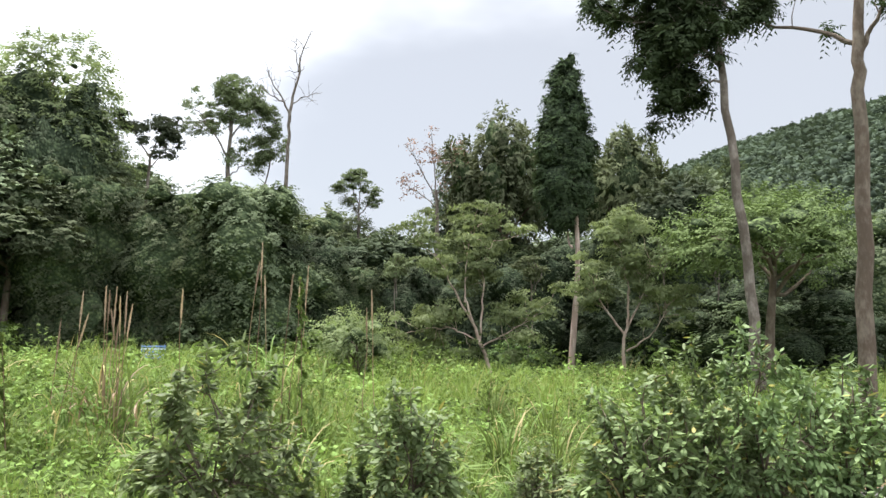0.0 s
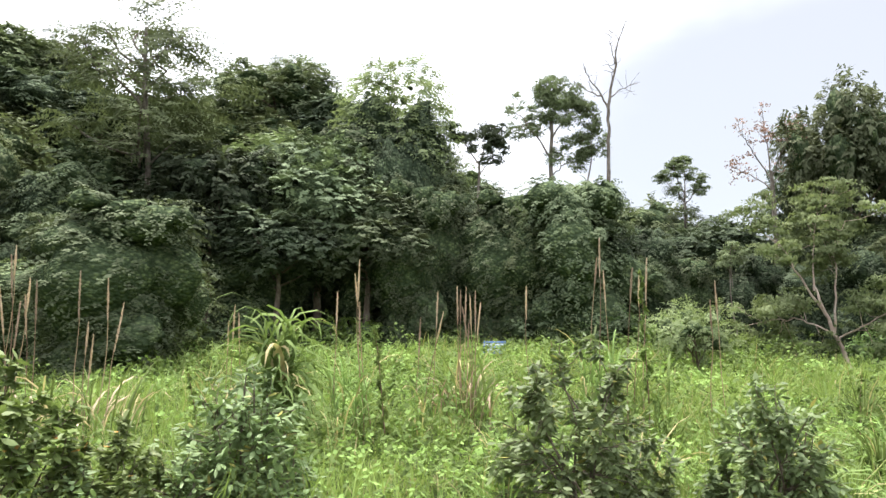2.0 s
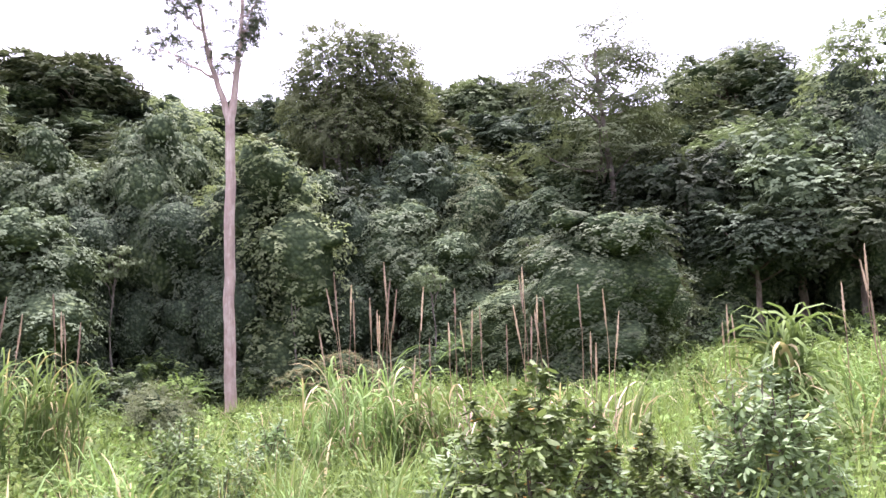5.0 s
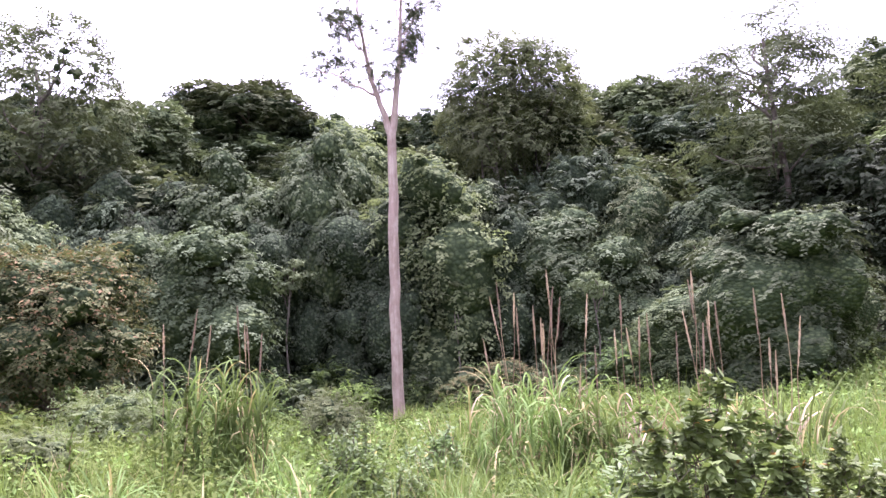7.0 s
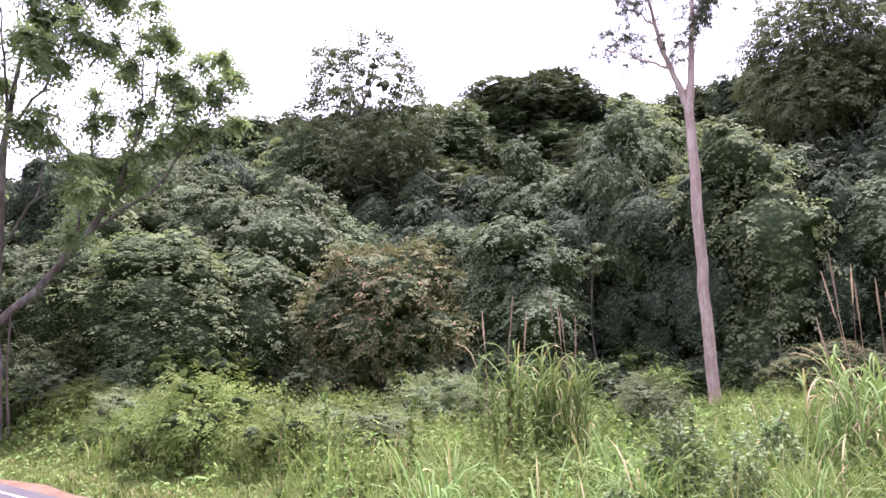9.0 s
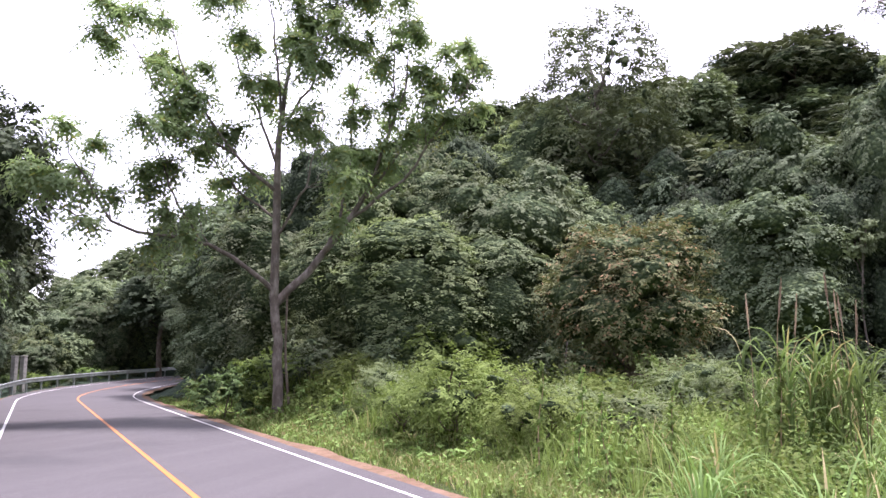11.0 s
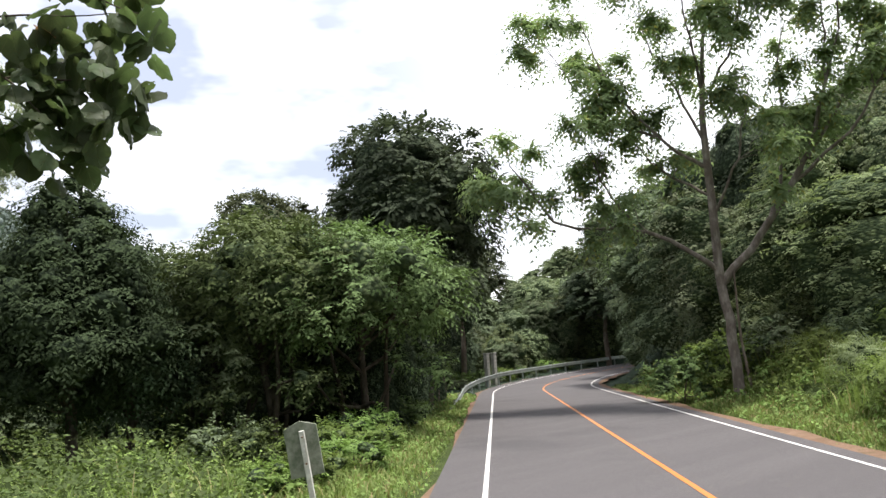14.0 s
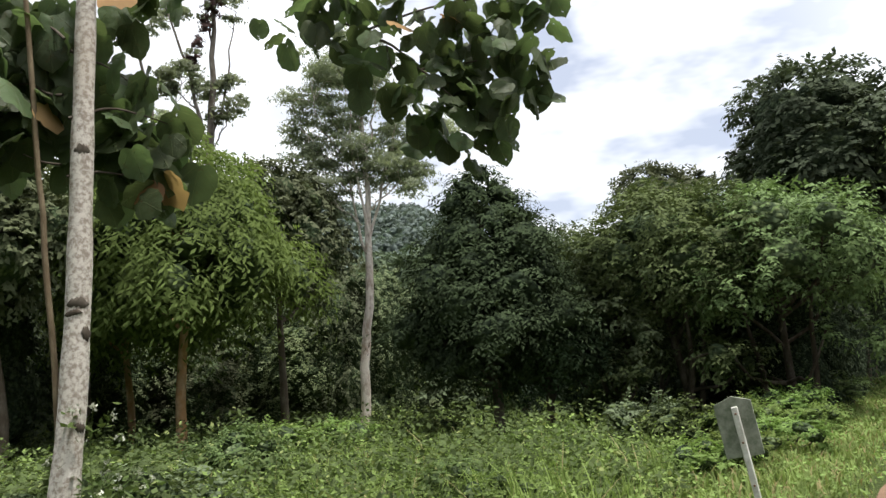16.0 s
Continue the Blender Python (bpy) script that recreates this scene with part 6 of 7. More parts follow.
reed_clump(59.6, 13.6, 216, 200, 0.6, 1.9, ((59.0, 3.3), (59.7, 2.1), (58.6, 2.4)), "dense clump of yellowing reeds with straw-coloured plumes", canes=12, tip=(1.6, 3.0), dry=0.10)
reed_clump(82.1, 15, 213, 170, 0.4, 2.3, ((82.8, 3.3), (82.3, 3.0), (82.15, 2.95), (81.3, 2.8)), "tall clump of green reeds with thin plumes", canes=13, tip=(1.2, 2.8))
reed_clump(85.6, 15, 214, 190, 0.5, 2.6, ((87.4, 3.0), (85.5, 3.2), (84.6, 2.95)), "tall clump of arching green reeds", canes=14, tip=(1.2, 2.8))


def grass_clump(seed, blades, spread, tall):
    rng = np.random.default_rng(seed)
    ob = root("grass_clump", "clump of broad-bladed arching green grass", "grass", "grass clumps")
    a = rng.uniform(0, 2 * math.pi, blades)
    foot = np.stack([np.cos(a), np.sin(a), np.zeros(blades)], 1) * (spread * np.sqrt(rng.uniform(0, 1, blades)))[:, None]
    dirs = np.stack([np.cos(a), np.sin(a), np.zeros(blades)], 1)
    part_of("leaf_tuft", ribbon(rng, foot, dirs, tall * rng.uniform(0.5, 1.05, blades), rng.uniform(0.014, 0.032, blades), rng.uniform(0.8, 2.6, blades), 6), LEAF["reed"], ob)
    return Kind(ob)


CLUMPS = [grass_clump(221, 60, 0.18, 1.2), grass_clump(222, 45, 0.15, 0.95), grass_clump(223, 70, 0.25, 1.4)]
rng = np.random.default_rng(77)
for k in range(190):
    b, d = rng.uniform(-26, 92), rng.uniform(8.5, 24)
    CLUMPS[k % 3].put(b, d, rng.uniform(0.6, 1.1))
for k in CLUMPS:
    k.done()


def scatter(rng, n, b0, b1, d0, d1, power=1.0, keep_off=3.5):
    """Places over a fan of ground, thinning out with distance, none on the road."""
    b = np.radians(rng.uniform(b0, b1, n))
    d = (d0 ** power + (d1 ** power - d0 ** power) * rng.uniform(0, 1, n)) ** (1 / power)
    x, y = -d * np.sin(b), d * np.cos(b)
    gap, _ = road_gap(x, y)
    ok = gap > keep_off
    x, y, d, gap = x[ok], y[ok], d[ok], gap[ok]
    return np.stack([x, y, height(x, y)], 1), d, gap


def patchy(p, scale, seed):
    """A slow random field over the ground, 0 to 1."""
    q = p[:, :2] * scale + seed
    return 0.5 + 0.25 * (np.sin(q[:, 0] * 1.3 + 1.7 * np.sin(q[:, 1] * 0.8)) + np.sin(q[:, 1] * 1.7 + 1.3 * np.sin(q[:, 0] * 0.7 + 2)))


def grass_field(name, label, seed, n, fan, tall, leaf, wide=0.011, power=1.0, even=False, off=3.5):
    rng = np.random.default_rng(seed)
    p, d, gap = scatter(rng, n // 14, *fan, power, off)
    k = len(p) * 14
    own = np.repeat(np.arange(len(p)), 14)
    p, d, gap = p[own], d[own], gap[own]
    lift = rng.uniform(0.5, 1.45, k // 14)[own]
    a = rng.uniform(0, 2 * math.pi, k)
    rr = (0.03 + 0.012 * d) * np.sqrt(rng.uniform(0, 1, k))
    p = p + np.stack([rr * np.cos(a), rr * np.sin(a), np.full(k, -0.03)], 1)
    verge = 1.0 if even else 0.25 + 0.75 * smooth(gap, 4.2, 6.5)
    h = tall * lift * verge * rng.uniform(0.5, 1.1, k) * (0.5 + 0.8 * patchy(p, 0.5, seed))
    w = wide * (0.7 + d / 12) * rng.uniform(0.7, 1.3, k)
    a = a + rng.normal(0, 0.7, k)
    lean = np.stack([np.cos(a), np.sin(a), np.zeros(k)], 1) * (h * rng.uniform(0.08, 0.75, k))[:, None]
    sd = np.stack([-np.sin(a + rng.normal(0, 0.8, k)), np.cos(a), np.zeros(k)], 1) * w[:, None] * 0.5
    upv = np.stack([np.zeros(k), np.zeros(k), h], 1)
    m = p + upv * 0.6 + lean * 0.35
    t = p + upv * 0.97 + lean
    v = np.stack([p - sd, p + sd, m - sd * 0.9, m + sd * 0.9, t - sd * 0.12, t + sd * 0.12], 1).reshape(-1, 3)
    o = np.arange(k)[:, None] * 6
    f = np.concatenate([o + np.array([[0, 1, 3, 2]]), o + np.array([[2, 3, 5, 4]])])
    tagged(new(name, mesh_of(name, v, f, LEAF[leaf])), label, "grass", kind="stuff")


def weed_field(name, label, seed, tufts, per, fan, tall, leaf, size=0.06, power=1.0, off=4.6):
    rng = np.random.default_rng(seed)
    p, d, gap = scatter(rng, tufts, *fan, power, off)
    h = tall * rng.uniform(0.35, 1.1, len(p)) * (0.4 + 0.9 * patchy(p, 0.7, seed)) * (0.4 + 0.6 * smooth(gap, 4.6, 7.5))
    own = np.repeat(np.arange(len(p)), per)
    n = len(own)
    q = rng.uniform(0, 1, n) ** 0.7
    a = rng.uniform(0, 2 * math.pi, n)
    spread = (0.10 + 0.25 * h[own]) * np.sqrt(rng.uniform(0, 1, n)) * (1.15 - 0.5 * q)
    pos = p[own] + np.stack([spread * np.cos(a), spread * np.sin(a), q * h[own]], 1)
    out_ = np.stack([np.cos(a), np.sin(a), np.zeros(n)], 1)
    sz = size * (0.75 + d[own] / 26)
    v, f = leaves(rng, pos, np.array([0, 0, 0.9]) + out_ * 0.4 + rng.normal(0, 0.28, (n, 3)), out_ + rng.normal(0, 0.5, (n, 3)), sz * 1.5, sz * 0.8, 0.2)
    tagged(new(name, mesh_of(name, v, f, LEAF[leaf])), label, "weeds", kind="stuff")


grass_field("meadow_grass", "bright green long meadow grass", 301, 100000, (-42, 128, 5.5, 38), 0.74, "grass", 0.0095, power=0.9)
weed_field("meadow_weeds", "bright green broad-leaved weeds in the meadow", 302, 6400, 12, (-42, 128, 6.0, 38), 0.8, "weed", 0.066, 0.9)
weed_field("tall_weeds", "taller leafy weeds standing out of the meadow", 306, 2500, 30, (-42, 100, 7.0, 36), 1.1, "tall_weed", 0.066, 0.9, 6.0)
weed_field("verge_weeds", "dense green herbs beside the road", 303, 4200, 14, (84, 130, 9, 38), 1.15, "weed", 0.06, 1.1, 5.2)
grass_field("verge_grass", "short green grass on the road verge", 304, 12000, (140, 215, 4.5, 26), 0.30, "grass", power=0.9)
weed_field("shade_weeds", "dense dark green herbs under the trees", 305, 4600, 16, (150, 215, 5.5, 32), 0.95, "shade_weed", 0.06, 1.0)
grass_field("glade_grass", "bright green grass in the glade under the trees", 308, 9000, (150, 182, 9, 26), 0.5, "grass", 0.011, 1.0)
weed_field("glade_weeds", "light green herbs in the glade", 309, 2200, 12, (148, 190, 7, 28), 0.75, "weed", 0.045, 1.0)


def verge(name, label, seed, n, lo, hi, u0, u1, tall, leaf):
    """Low grass and small herbs in a strip along the road: offsets to the right of its middle, from u0 to u1 metres ahead."""
    rng = np.random.default_rng(seed)
    u = u0 + (u1 - u0) * rng.uniform(0, 1, n) ** 1.25
    s = MID + lo + (hi - lo) * rng.uniform(0, 1, n)
    xy = u[:, None] * RU + s[:, None] * RN
    p = np.concatenate([xy, height(xy[:, 0], xy[:, 1])[:, None] - 0.02], 1)
    rim = np.minimum(np.abs(s - MID - (lo if abs(lo) < abs(hi) else hi)) / 0.5, 1.0)
    lift = (0.35 + 0.65 * rim) * (0.5 + 0.45 * patchy(p, 0.6, seed) + 0.4 * patchy(p, 1.37, seed + 3))
    thin = rng.uniform(0, 1, n) < 0.3 + 0.7 * np.clip(rim * 1.2 - 0.1, 0, 1)
    p, u, lift = p[thin], u[thin], lift[thin]
    n = len(p)
    a = rng.uniform(0, 2 * math.pi, n)
    out_ = np.stack([np.cos(a), np.sin(a), np.zeros(n)], 1)
    h = tall * lift * rng.uniform(0.5, 1.2, n)
    w = 0.012 * (0.8 + u / 16) * rng.uniform(0.7, 1.3, n)
    sd = np.stack([-np.sin(a), np.cos(a), np.zeros(n)], 1) * w[:, None] * 0.5
    m = p + np.array([0, 0, 1.0]) * (h * 0.6)[:, None] + out_ * (h * 0.15)[:, None]
    t = p + np.array([0, 0, 1.0]) * (h * rng.uniform(0.75, 1.0, n))[:, None] + out_ * (h * rng.uniform(0.3, 0.8, n))[:, None]
    v = np.stack([p - sd, p + sd, m + sd, m - sd, t], 1).reshape(-1, 3)
    o = np.arange(n)[:, None] * 5
    blades = (v, np.concatenate([o + np.array([[0, 1, 2]]), o + np.array([[0, 2, 3]]), o + np.array([[3, 2, 4]])]))
    k = n // 3
    pick = rng.integers(0, n, k)
    pos = p[pick] + np.array([0, 0, 1.0]) * (h[pick] * rng.uniform(0.2, 0.9, k))[:, None] + rng.normal(0, 0.03, (k, 3))
    sz = 0.05 * (0.7 + u[pick] / 22)
    herbs = leaves(rng, pos, np.array([0, 0, 1.0]) + rng.normal(0, 0.4, (k, 3)), rng.normal(0, 1, (k, 3)) * np.array([1, 1, 0.2]), sz * 1.3, sz * 0.8, 0.2)
    ob = new(name, mesh_of(name, blades[0], blades[1], LEAF[leaf]))
    tagged(ob, label, "grass", kind="stuff")
    hb = new("verge_herbs", mesh_of("verge_herbs", *herbs, LEAF["weed"]))
    tagged(hb, "small broad-leaved herbs among the verge grass", "herbs", kind="stuff")


verge("left_verge_grass", "low green grass between the asphalt and the shrubs", 311, 26000, -5.6, -HALF - 0.92, 4, 46, 0.28, "verge")
verge("right_verge_grass", "low green grass beside the red soil shoulder", 312, 22000, HALF + 0.92, 5.6, 8, 46, 0.26, "verge")
weed_field("hill_undergrowth", "dark leafy undergrowth on the slope among the trees", 310, 3200, 9, (36, 124, 38, 64), 1.5, "vine", 0.075, 1.0)
# ---- sign, rail and other small things ----
def plain_material(name, a, b, scale=8.0, rough=0.7, metal=0.0, spec=0.3):
    m, nt, p = material(name, rough, spec)
    p.inputs["Metallic"].default_value = metal
    fac = span(nt, noise_node(nt, scale, 6, 0.65), 0.38, 0.64)
    nt.links.new(mix_node(nt, fac, a, b), p.inputs["Base Color"])
    bump(nt, p, noise_node(nt, scale * 6, 4, 0.6), 0.25, 0.004)
    return m


BOARD = plain_material("weathered_board", (0.25, 0.265, 0.215), (0.105, 0.125, 0.085), 8.0, 0.8)
STAKE = plain_material("worn_white_paint", (0.60, 0.60, 0.56), (0.36, 0.36, 0.31), 9.0, 0.7)
ZINC = plain_material("galvanised_steel", (0.46, 0.49, 0.47), (0.28, 0.31, 0.29), 3.0, 0.5, 0.7)
CONCRETE = plain_material("concrete", (0.36, 0.35, 0.32), (0.22, 0.22, 0.19), 5.0, 0.9)
BLUE = plain_material("blue_paint", (0.11, 0.20, 0.46), (0.17, 0.27, 0.52), 6.0, 0.5)
BLUE_WHITE = plain_material("bluish_white_paint", (0.52, 0.60, 0.74), (0.42, 0.50, 0.64), 6.0, 0.5)
RUST = plain_material("rust", (0.20, 0.10, 0.05), (0.11, 0.06, 0.035), 20.0, 0.9)


def box_bm(bm, size, at, bevel=0.004):
    r = bmesh.ops.create_cube(bm, size=1.0, matrix=Matrix.Translation(at) @ Matrix.Diagonal((*size, 1)))
    if bevel:
        edges = list({e for v in r["verts"] for e in v.link_edges})
        bmesh.ops.bevel(bm, geom=edges, offset=bevel, segments=1, affect="EDGES")


def gable_board(w, h, peak, t):
    bm = bmesh.new()
    front = [bm.verts.new((x, -t / 2, z)) for x, z in ((-w / 2, 0), (w / 2, 0), (w / 2, h), (0.0, h + peak), (-w / 2, h))]
    face = bm.faces.new(front)
    ext = bmesh.ops.extrude_face_region(bm, geom=[face])
    bmesh.ops.translate(bm, verts=[v for v in ext["geom"] if isinstance(v, bmesh.types.BMVert)], vec=(0, t, 0))
    bmesh.ops.recalc_face_normals(bm, faces=bm.faces)
    bmesh.ops.bevel(bm, geom=list(bm.edges), offset=0.004, segments=1, affect="EDGES")
    return bm


sign = root("roadside_sign", "weathered grey gabled sign board on a leaning white post", "sign")
sign.matrix_basis = Matrix.Translation(on_ground(146.3, 10.1)) @ pose(0, 0, 0, 0, -8, 146.3 - 8)
bm = bmesh.new()
box_bm(bm, (0.062, 0.05, 1.5), (0.0, 0.0, 0.46), 0.008)
post = part("post", bm, STAKE, sign, "white painted wooden post")
bd = part("board", gable_board(0.36, 0.53, 0.065, 0.04), BOARD, sign, "grey-green weathered board")
bd.location = (-0.015, 0.05, 0.72)
for z in (1.14, 0.86, 0.45):
    bm = bmesh.new()
    bmesh.ops.create_cone(bm, cap_ends=True, segments=8, radius1=0.012, radius2=0.010, depth=0.02, matrix=Matrix.Translation((0, -0.03, z)) @ Matrix.Rotation(math.pi / 2, 4, "X"))
    part("bolt", bm, RUST, post)

# guard rail along the outside of the bend
rail = root("guard_rail", "galvanised corrugated guard rail along the outside of the bend", "guard rail")
first = int(np.searchsorted(_len, _len[102] - 12.5))
last = 150
off = -HALF - 1.55
prof = [(0.00, 0.42), (0.03, 0.46), (0.03, 0.50), (0.0, 0.54), (0.0, 0.58), (0.03, 0.62), (0.03, 0.66), (0.0, 0.70), (-0.012, 0.70), (-0.012, 0.42)]
c, rt, zz = ROAD[first:last], ROAD_RIGHT[first:last], ROAD_Z[first:last]
sag = np.interp(np.arange(len(c)), [0, 6, 16], [-0.66, -0.36, 0.0])
rv = np.stack([np.concatenate([c + rt * (off + px), (zz + pz + sag)[:, None]], 1) for px, pz in prof], 1).reshape(-1, 3)
i_, j_ = np.meshgrid(np.arange(len(c) - 1), np.arange(len(prof)), indexing="ij")
i_, j_, k_ = i_.ravel(), j_.ravel(), len(prof)
part_of("beam", (rv, np.stack([i_ * k_ + j_, (i_ + 1) * k_ + j_, (i_ + 1) * k_ + (j_ + 1) % k_, i_ * k_ + (j_ + 1) % k_], 1)), ZINC, rail)
for k in range(0, len(c), 2):
    p = c[k] + rt[k] * (off - 0.06)
    bm = bmesh.new()
    box_bm(bm, (0.09, 0.11, 1.0), (p[0], p[1], zz[k] + 0.22 + sag[k]), 0.006)
    part("post", bm, ZINC, rail)
for q in (polar(133.0, 57)[:2], polar(132.5, 58.5)[:2]):
    g = root("concrete_pillar", "weathered concrete pillar behind the guard rail", "pillar", "concrete pillars")
    g.matrix_basis = Matrix.Translation((q[0], q[1], float(height(q[:1], q[1:2])[0])))
    bm = bmesh.new()
    box_bm(bm, (0.3, 0.3, 2.3), (0, 0, 1.05), 0.02)
    part("shaft", bm, CONCRETE, g)
    bm = bmesh.new()
    box_bm(bm, (0.34, 0.34, 0.1), (0, 0, 2.22), 0.02)
    part("cap", bm, CONCRETE, g)

# slatted bench in the grass
bench = root("slatted_bench", "blue and white slatted metal bench in the meadow grass", "bench")
p = on_ground(19.7, 31)
bench.matrix_basis = Matrix.Translation(p) @ pose(0, 0, 0, 0, 0, 20) @ Matrix.Diagonal((0.86, 0.86, 0.84, 1))
for k in range(5):
    bm = bmesh.new()
    box_bm(bm, (1.0, 0.03, 0.075), (0, 0.02 * k, 0.52 + 0.115 * k), 0.006)
    part("back_slat", bm, BLUE_WHITE if k % 2 else BLUE, bench)
for k in range(3):
    bm = bmesh.new()
    box_bm(bm, (1.0, 0.1, 0.03), (0, -0.1 - 0.13 * k, 0.45), 0.006)
    part("seat_slat", bm, BLUE, bench)
for x in (-0.44, 0.44):
    bm = bmesh.new()
    box_bm(bm, (0.05, 0.05, 1.05), (x, 0.07, 0.52), 0.006)
    part("leg", bm, BLUE, bench)
    bm = bmesh.new()
    box_bm(bm, (0.05, 0.05, 0.44), (x, -0.36, 0.22), 0.006)
    part("leg", bm, BLUE, bench)


# ---- the near tree with large round leaves ----
def round_leaf(seed):
    """A rounded heart-shaped leaf, cupped and with a short tip; its stalk end lies at the origin."""
    rng = np.random.default_rng(seed)
    n = 24
    a = np.linspace(0, 2 * math.pi, n, endpoint=False)
    r = 0.5 * (1 - 0.30 * np.exp(-((a - math.pi) / 0.32) ** 2) + 0.16 * np.exp(-(np.minimum(a, 2 * math.pi - a) / 0.22) ** 2)) * (1 + rng.normal(0, 0.035, n))
    x, y = 0.44 + r * np.cos(a), r * np.sin(a) * 0.98
    cup, tip = rng.uniform(0.1, 0.3), rng.uniform(0.15, 0.4)
    wave = rng.normal(0, 0.035, n)
    rim = np.stack([x, y, -cup * y * y * 2 - tip * np.maximum(x - 0.3, 0) ** 2 + wave], 1)
    inner = np.stack([0.44 + 0.55 * (x - 0.44), 0.55 * y, -cup * (0.55 * y) ** 2 * 2 - tip * np.maximum(0.44 + 0.55 * (x - 0.44) - 0.3, 0) ** 2 + 0.02], 1)
    v = np.concatenate([rim, inner, [[0.30, 0, 0.015], [0.30, 0, 0.015]]])
    f = [(k, (k + 1) % n, n + (k + 1) % n, n + k) for k in range(n)]
    f += [(n + k, n + (k + 1) % n, n + (k + 2) % n, 2 * n) for k in range(0, n, 2)]
    return v[:-1], np.array(f)


ROUND = [mesh_of("round_leaf", *round_leaf(500 + k), LEAF["round"], True) for k in range(6)]
AMBER = [mesh_of("round_leaf", *round_leaf(520 + k), LEAF["amber"], True) for k in range(2)]
near = root("round_leaved_tree", "slim pale mottled tree with large round drooping leaves", "tree")
NB = 184.2
near.matrix_basis = Matrix.Translation(on_ground(NB, 8.7)) @ pose(0, 0, 0, 0, 0, NB)
rng = np.random.default_rng(61)
NEAR_Z = np.linspace(-0.3, 7.0, 24)
NEAR_X = np.interp(NEAR_Z, [-0.3, 0.3, 0.85, 1.6, 2.5, 4, 5, 7], [-0.08, -0.02, 0.04, 0.11, 0.16, 0.20, 0.23, 0.28])
part_of("trunk", tube(np.stack([NEAR_X, 0.007 * NEAR_Z, NEAR_Z], 1), np.interp(np.linspace(0, 1, 24), [0, 0.14, 0.5, 1], [0.165, 0.117, 0.093, 0.07]) * (1 + 0.05 * np.sin(np.arange(24) * 2.1)), 16), BARK["patchy"], near, smooth=True)
_z = np.linspace(0.3, 5.8, 18)
part_of("second_stem", tube(np.stack([np.interp(_z, [0.3, 0.9, 1.5, 2.4, 3.2, 5.8], [0.0, 0.03, 0.005, -0.06, -0.12, -0.30]) + rng.normal(0, 0.004, 18), np.full(18, 0.09), _z], 1), np.linspace(0.03, 0.022, 18), 8), BARK["tan"], near, "thin tan second stem", True)
NEAR_IN = near.matrix_basis.inverted()


def by(b, d, z):
    """A place by bearing, distance and height, in the near tree's own space."""
    return np.array(NEAR_IN @ Vector(polar(b, d, z)))


def leafy_branch(lines, spots, size=0.25):
    """A branch of thin lines with single leaves at spots: x, y, z and a tag for withered ones."""
    br = part_of("branch", join([tube(bend(rng, a, b, 9, 0.03, sg), np.linspace(r0, r0 * 0.35, 9), 6) for a, b, r0, sg in lines]), BARK["dark"], near, smooth=True)
    for x, y, z, dry in spots:
        lf = new("leaf", (AMBER if dry else ROUND)[rng.integers(0, 2 if dry else 6)])
        lf.parent = br
        s = size * rng.uniform(0.72, 1.2)
        lf.matrix_basis = Matrix.Translation((x, y, z)) @ Euler((rng.normal(0, 0.45), rng.uniform(0.3, 1.45), rng.uniform(0, 2 * math.pi))).to_matrix().to_4x4() @ Matrix.Diagonal((s, s, s, 1))


def spots_along(a, b, n, spread, droop=0.12):
    a, b = np.array(a, dtype=float), np.array(b, dtype=float)
    q = rng.uniform(0, 1, n)[:, None]
    p = a + (b - a) * q + rng.normal(0, 1, (n, 3)) * np.array(spread) - np.array([0, 0, droop])
    return [(*r, False) for r in p]


# the long branch that hangs over the verge
K1, K2, K3, K4 = by(171.5, 8.3, 5.0), by(167, 8.1, 4.55), by(163.6, 8.0, 4.15), by(160.8, 7.9, 3.75)
main = [(by(182.4, 8.7, 5.4), K1, 0.035, 0.03), (K1, K2, 0.022, 0.02), (K2, K3, 0.016, 0.02), (K3, K4, 0.010, 0.0), (K2, by(158, 7.9, 4.75), 0.012, 0.05), (K1, by(160, 8.1, 5.3), 0.014, 0.05), (K3, by(157.5, 7.8, 4.1), 0.010, 0.03), (by(165.5, 8.05, 4.4), by(164.5, 8.0, 3.8), 0.007, 0.0), (by(160, 8.0, 4.9), by(154.8, 7.7, 4.6), 0.008, 0.04)]
wide = (0.13, 0.20, 0.12)
spots = spots_along(K1, by(156.5, 7.9, 4.9), 70, wide) + spots_along(K2, by(155.8, 7.8, 4.5), 60, wide) + spots_along(K3, by(157, 7.8, 4.15), 46, wide) + spots_along(by(165, 8.0, 4.1), by(159.2, 7.9, 3.72), 22, (0.12, 0.18, 0.09), 0.06) + spots_along(K1 + np.array([0, 0, 0.2]), by(155, 7.8, 5.3), 30, (0.15, 0.25, 0.14))
spots += [(*by(162.2, 7.9, 4.72), True), (*by(165.0, 7.9, 4.70), True)]
leafy_branch(main, [(x, y, z - 0.16, dry) for x, y, z, dry in spots], 0.24)
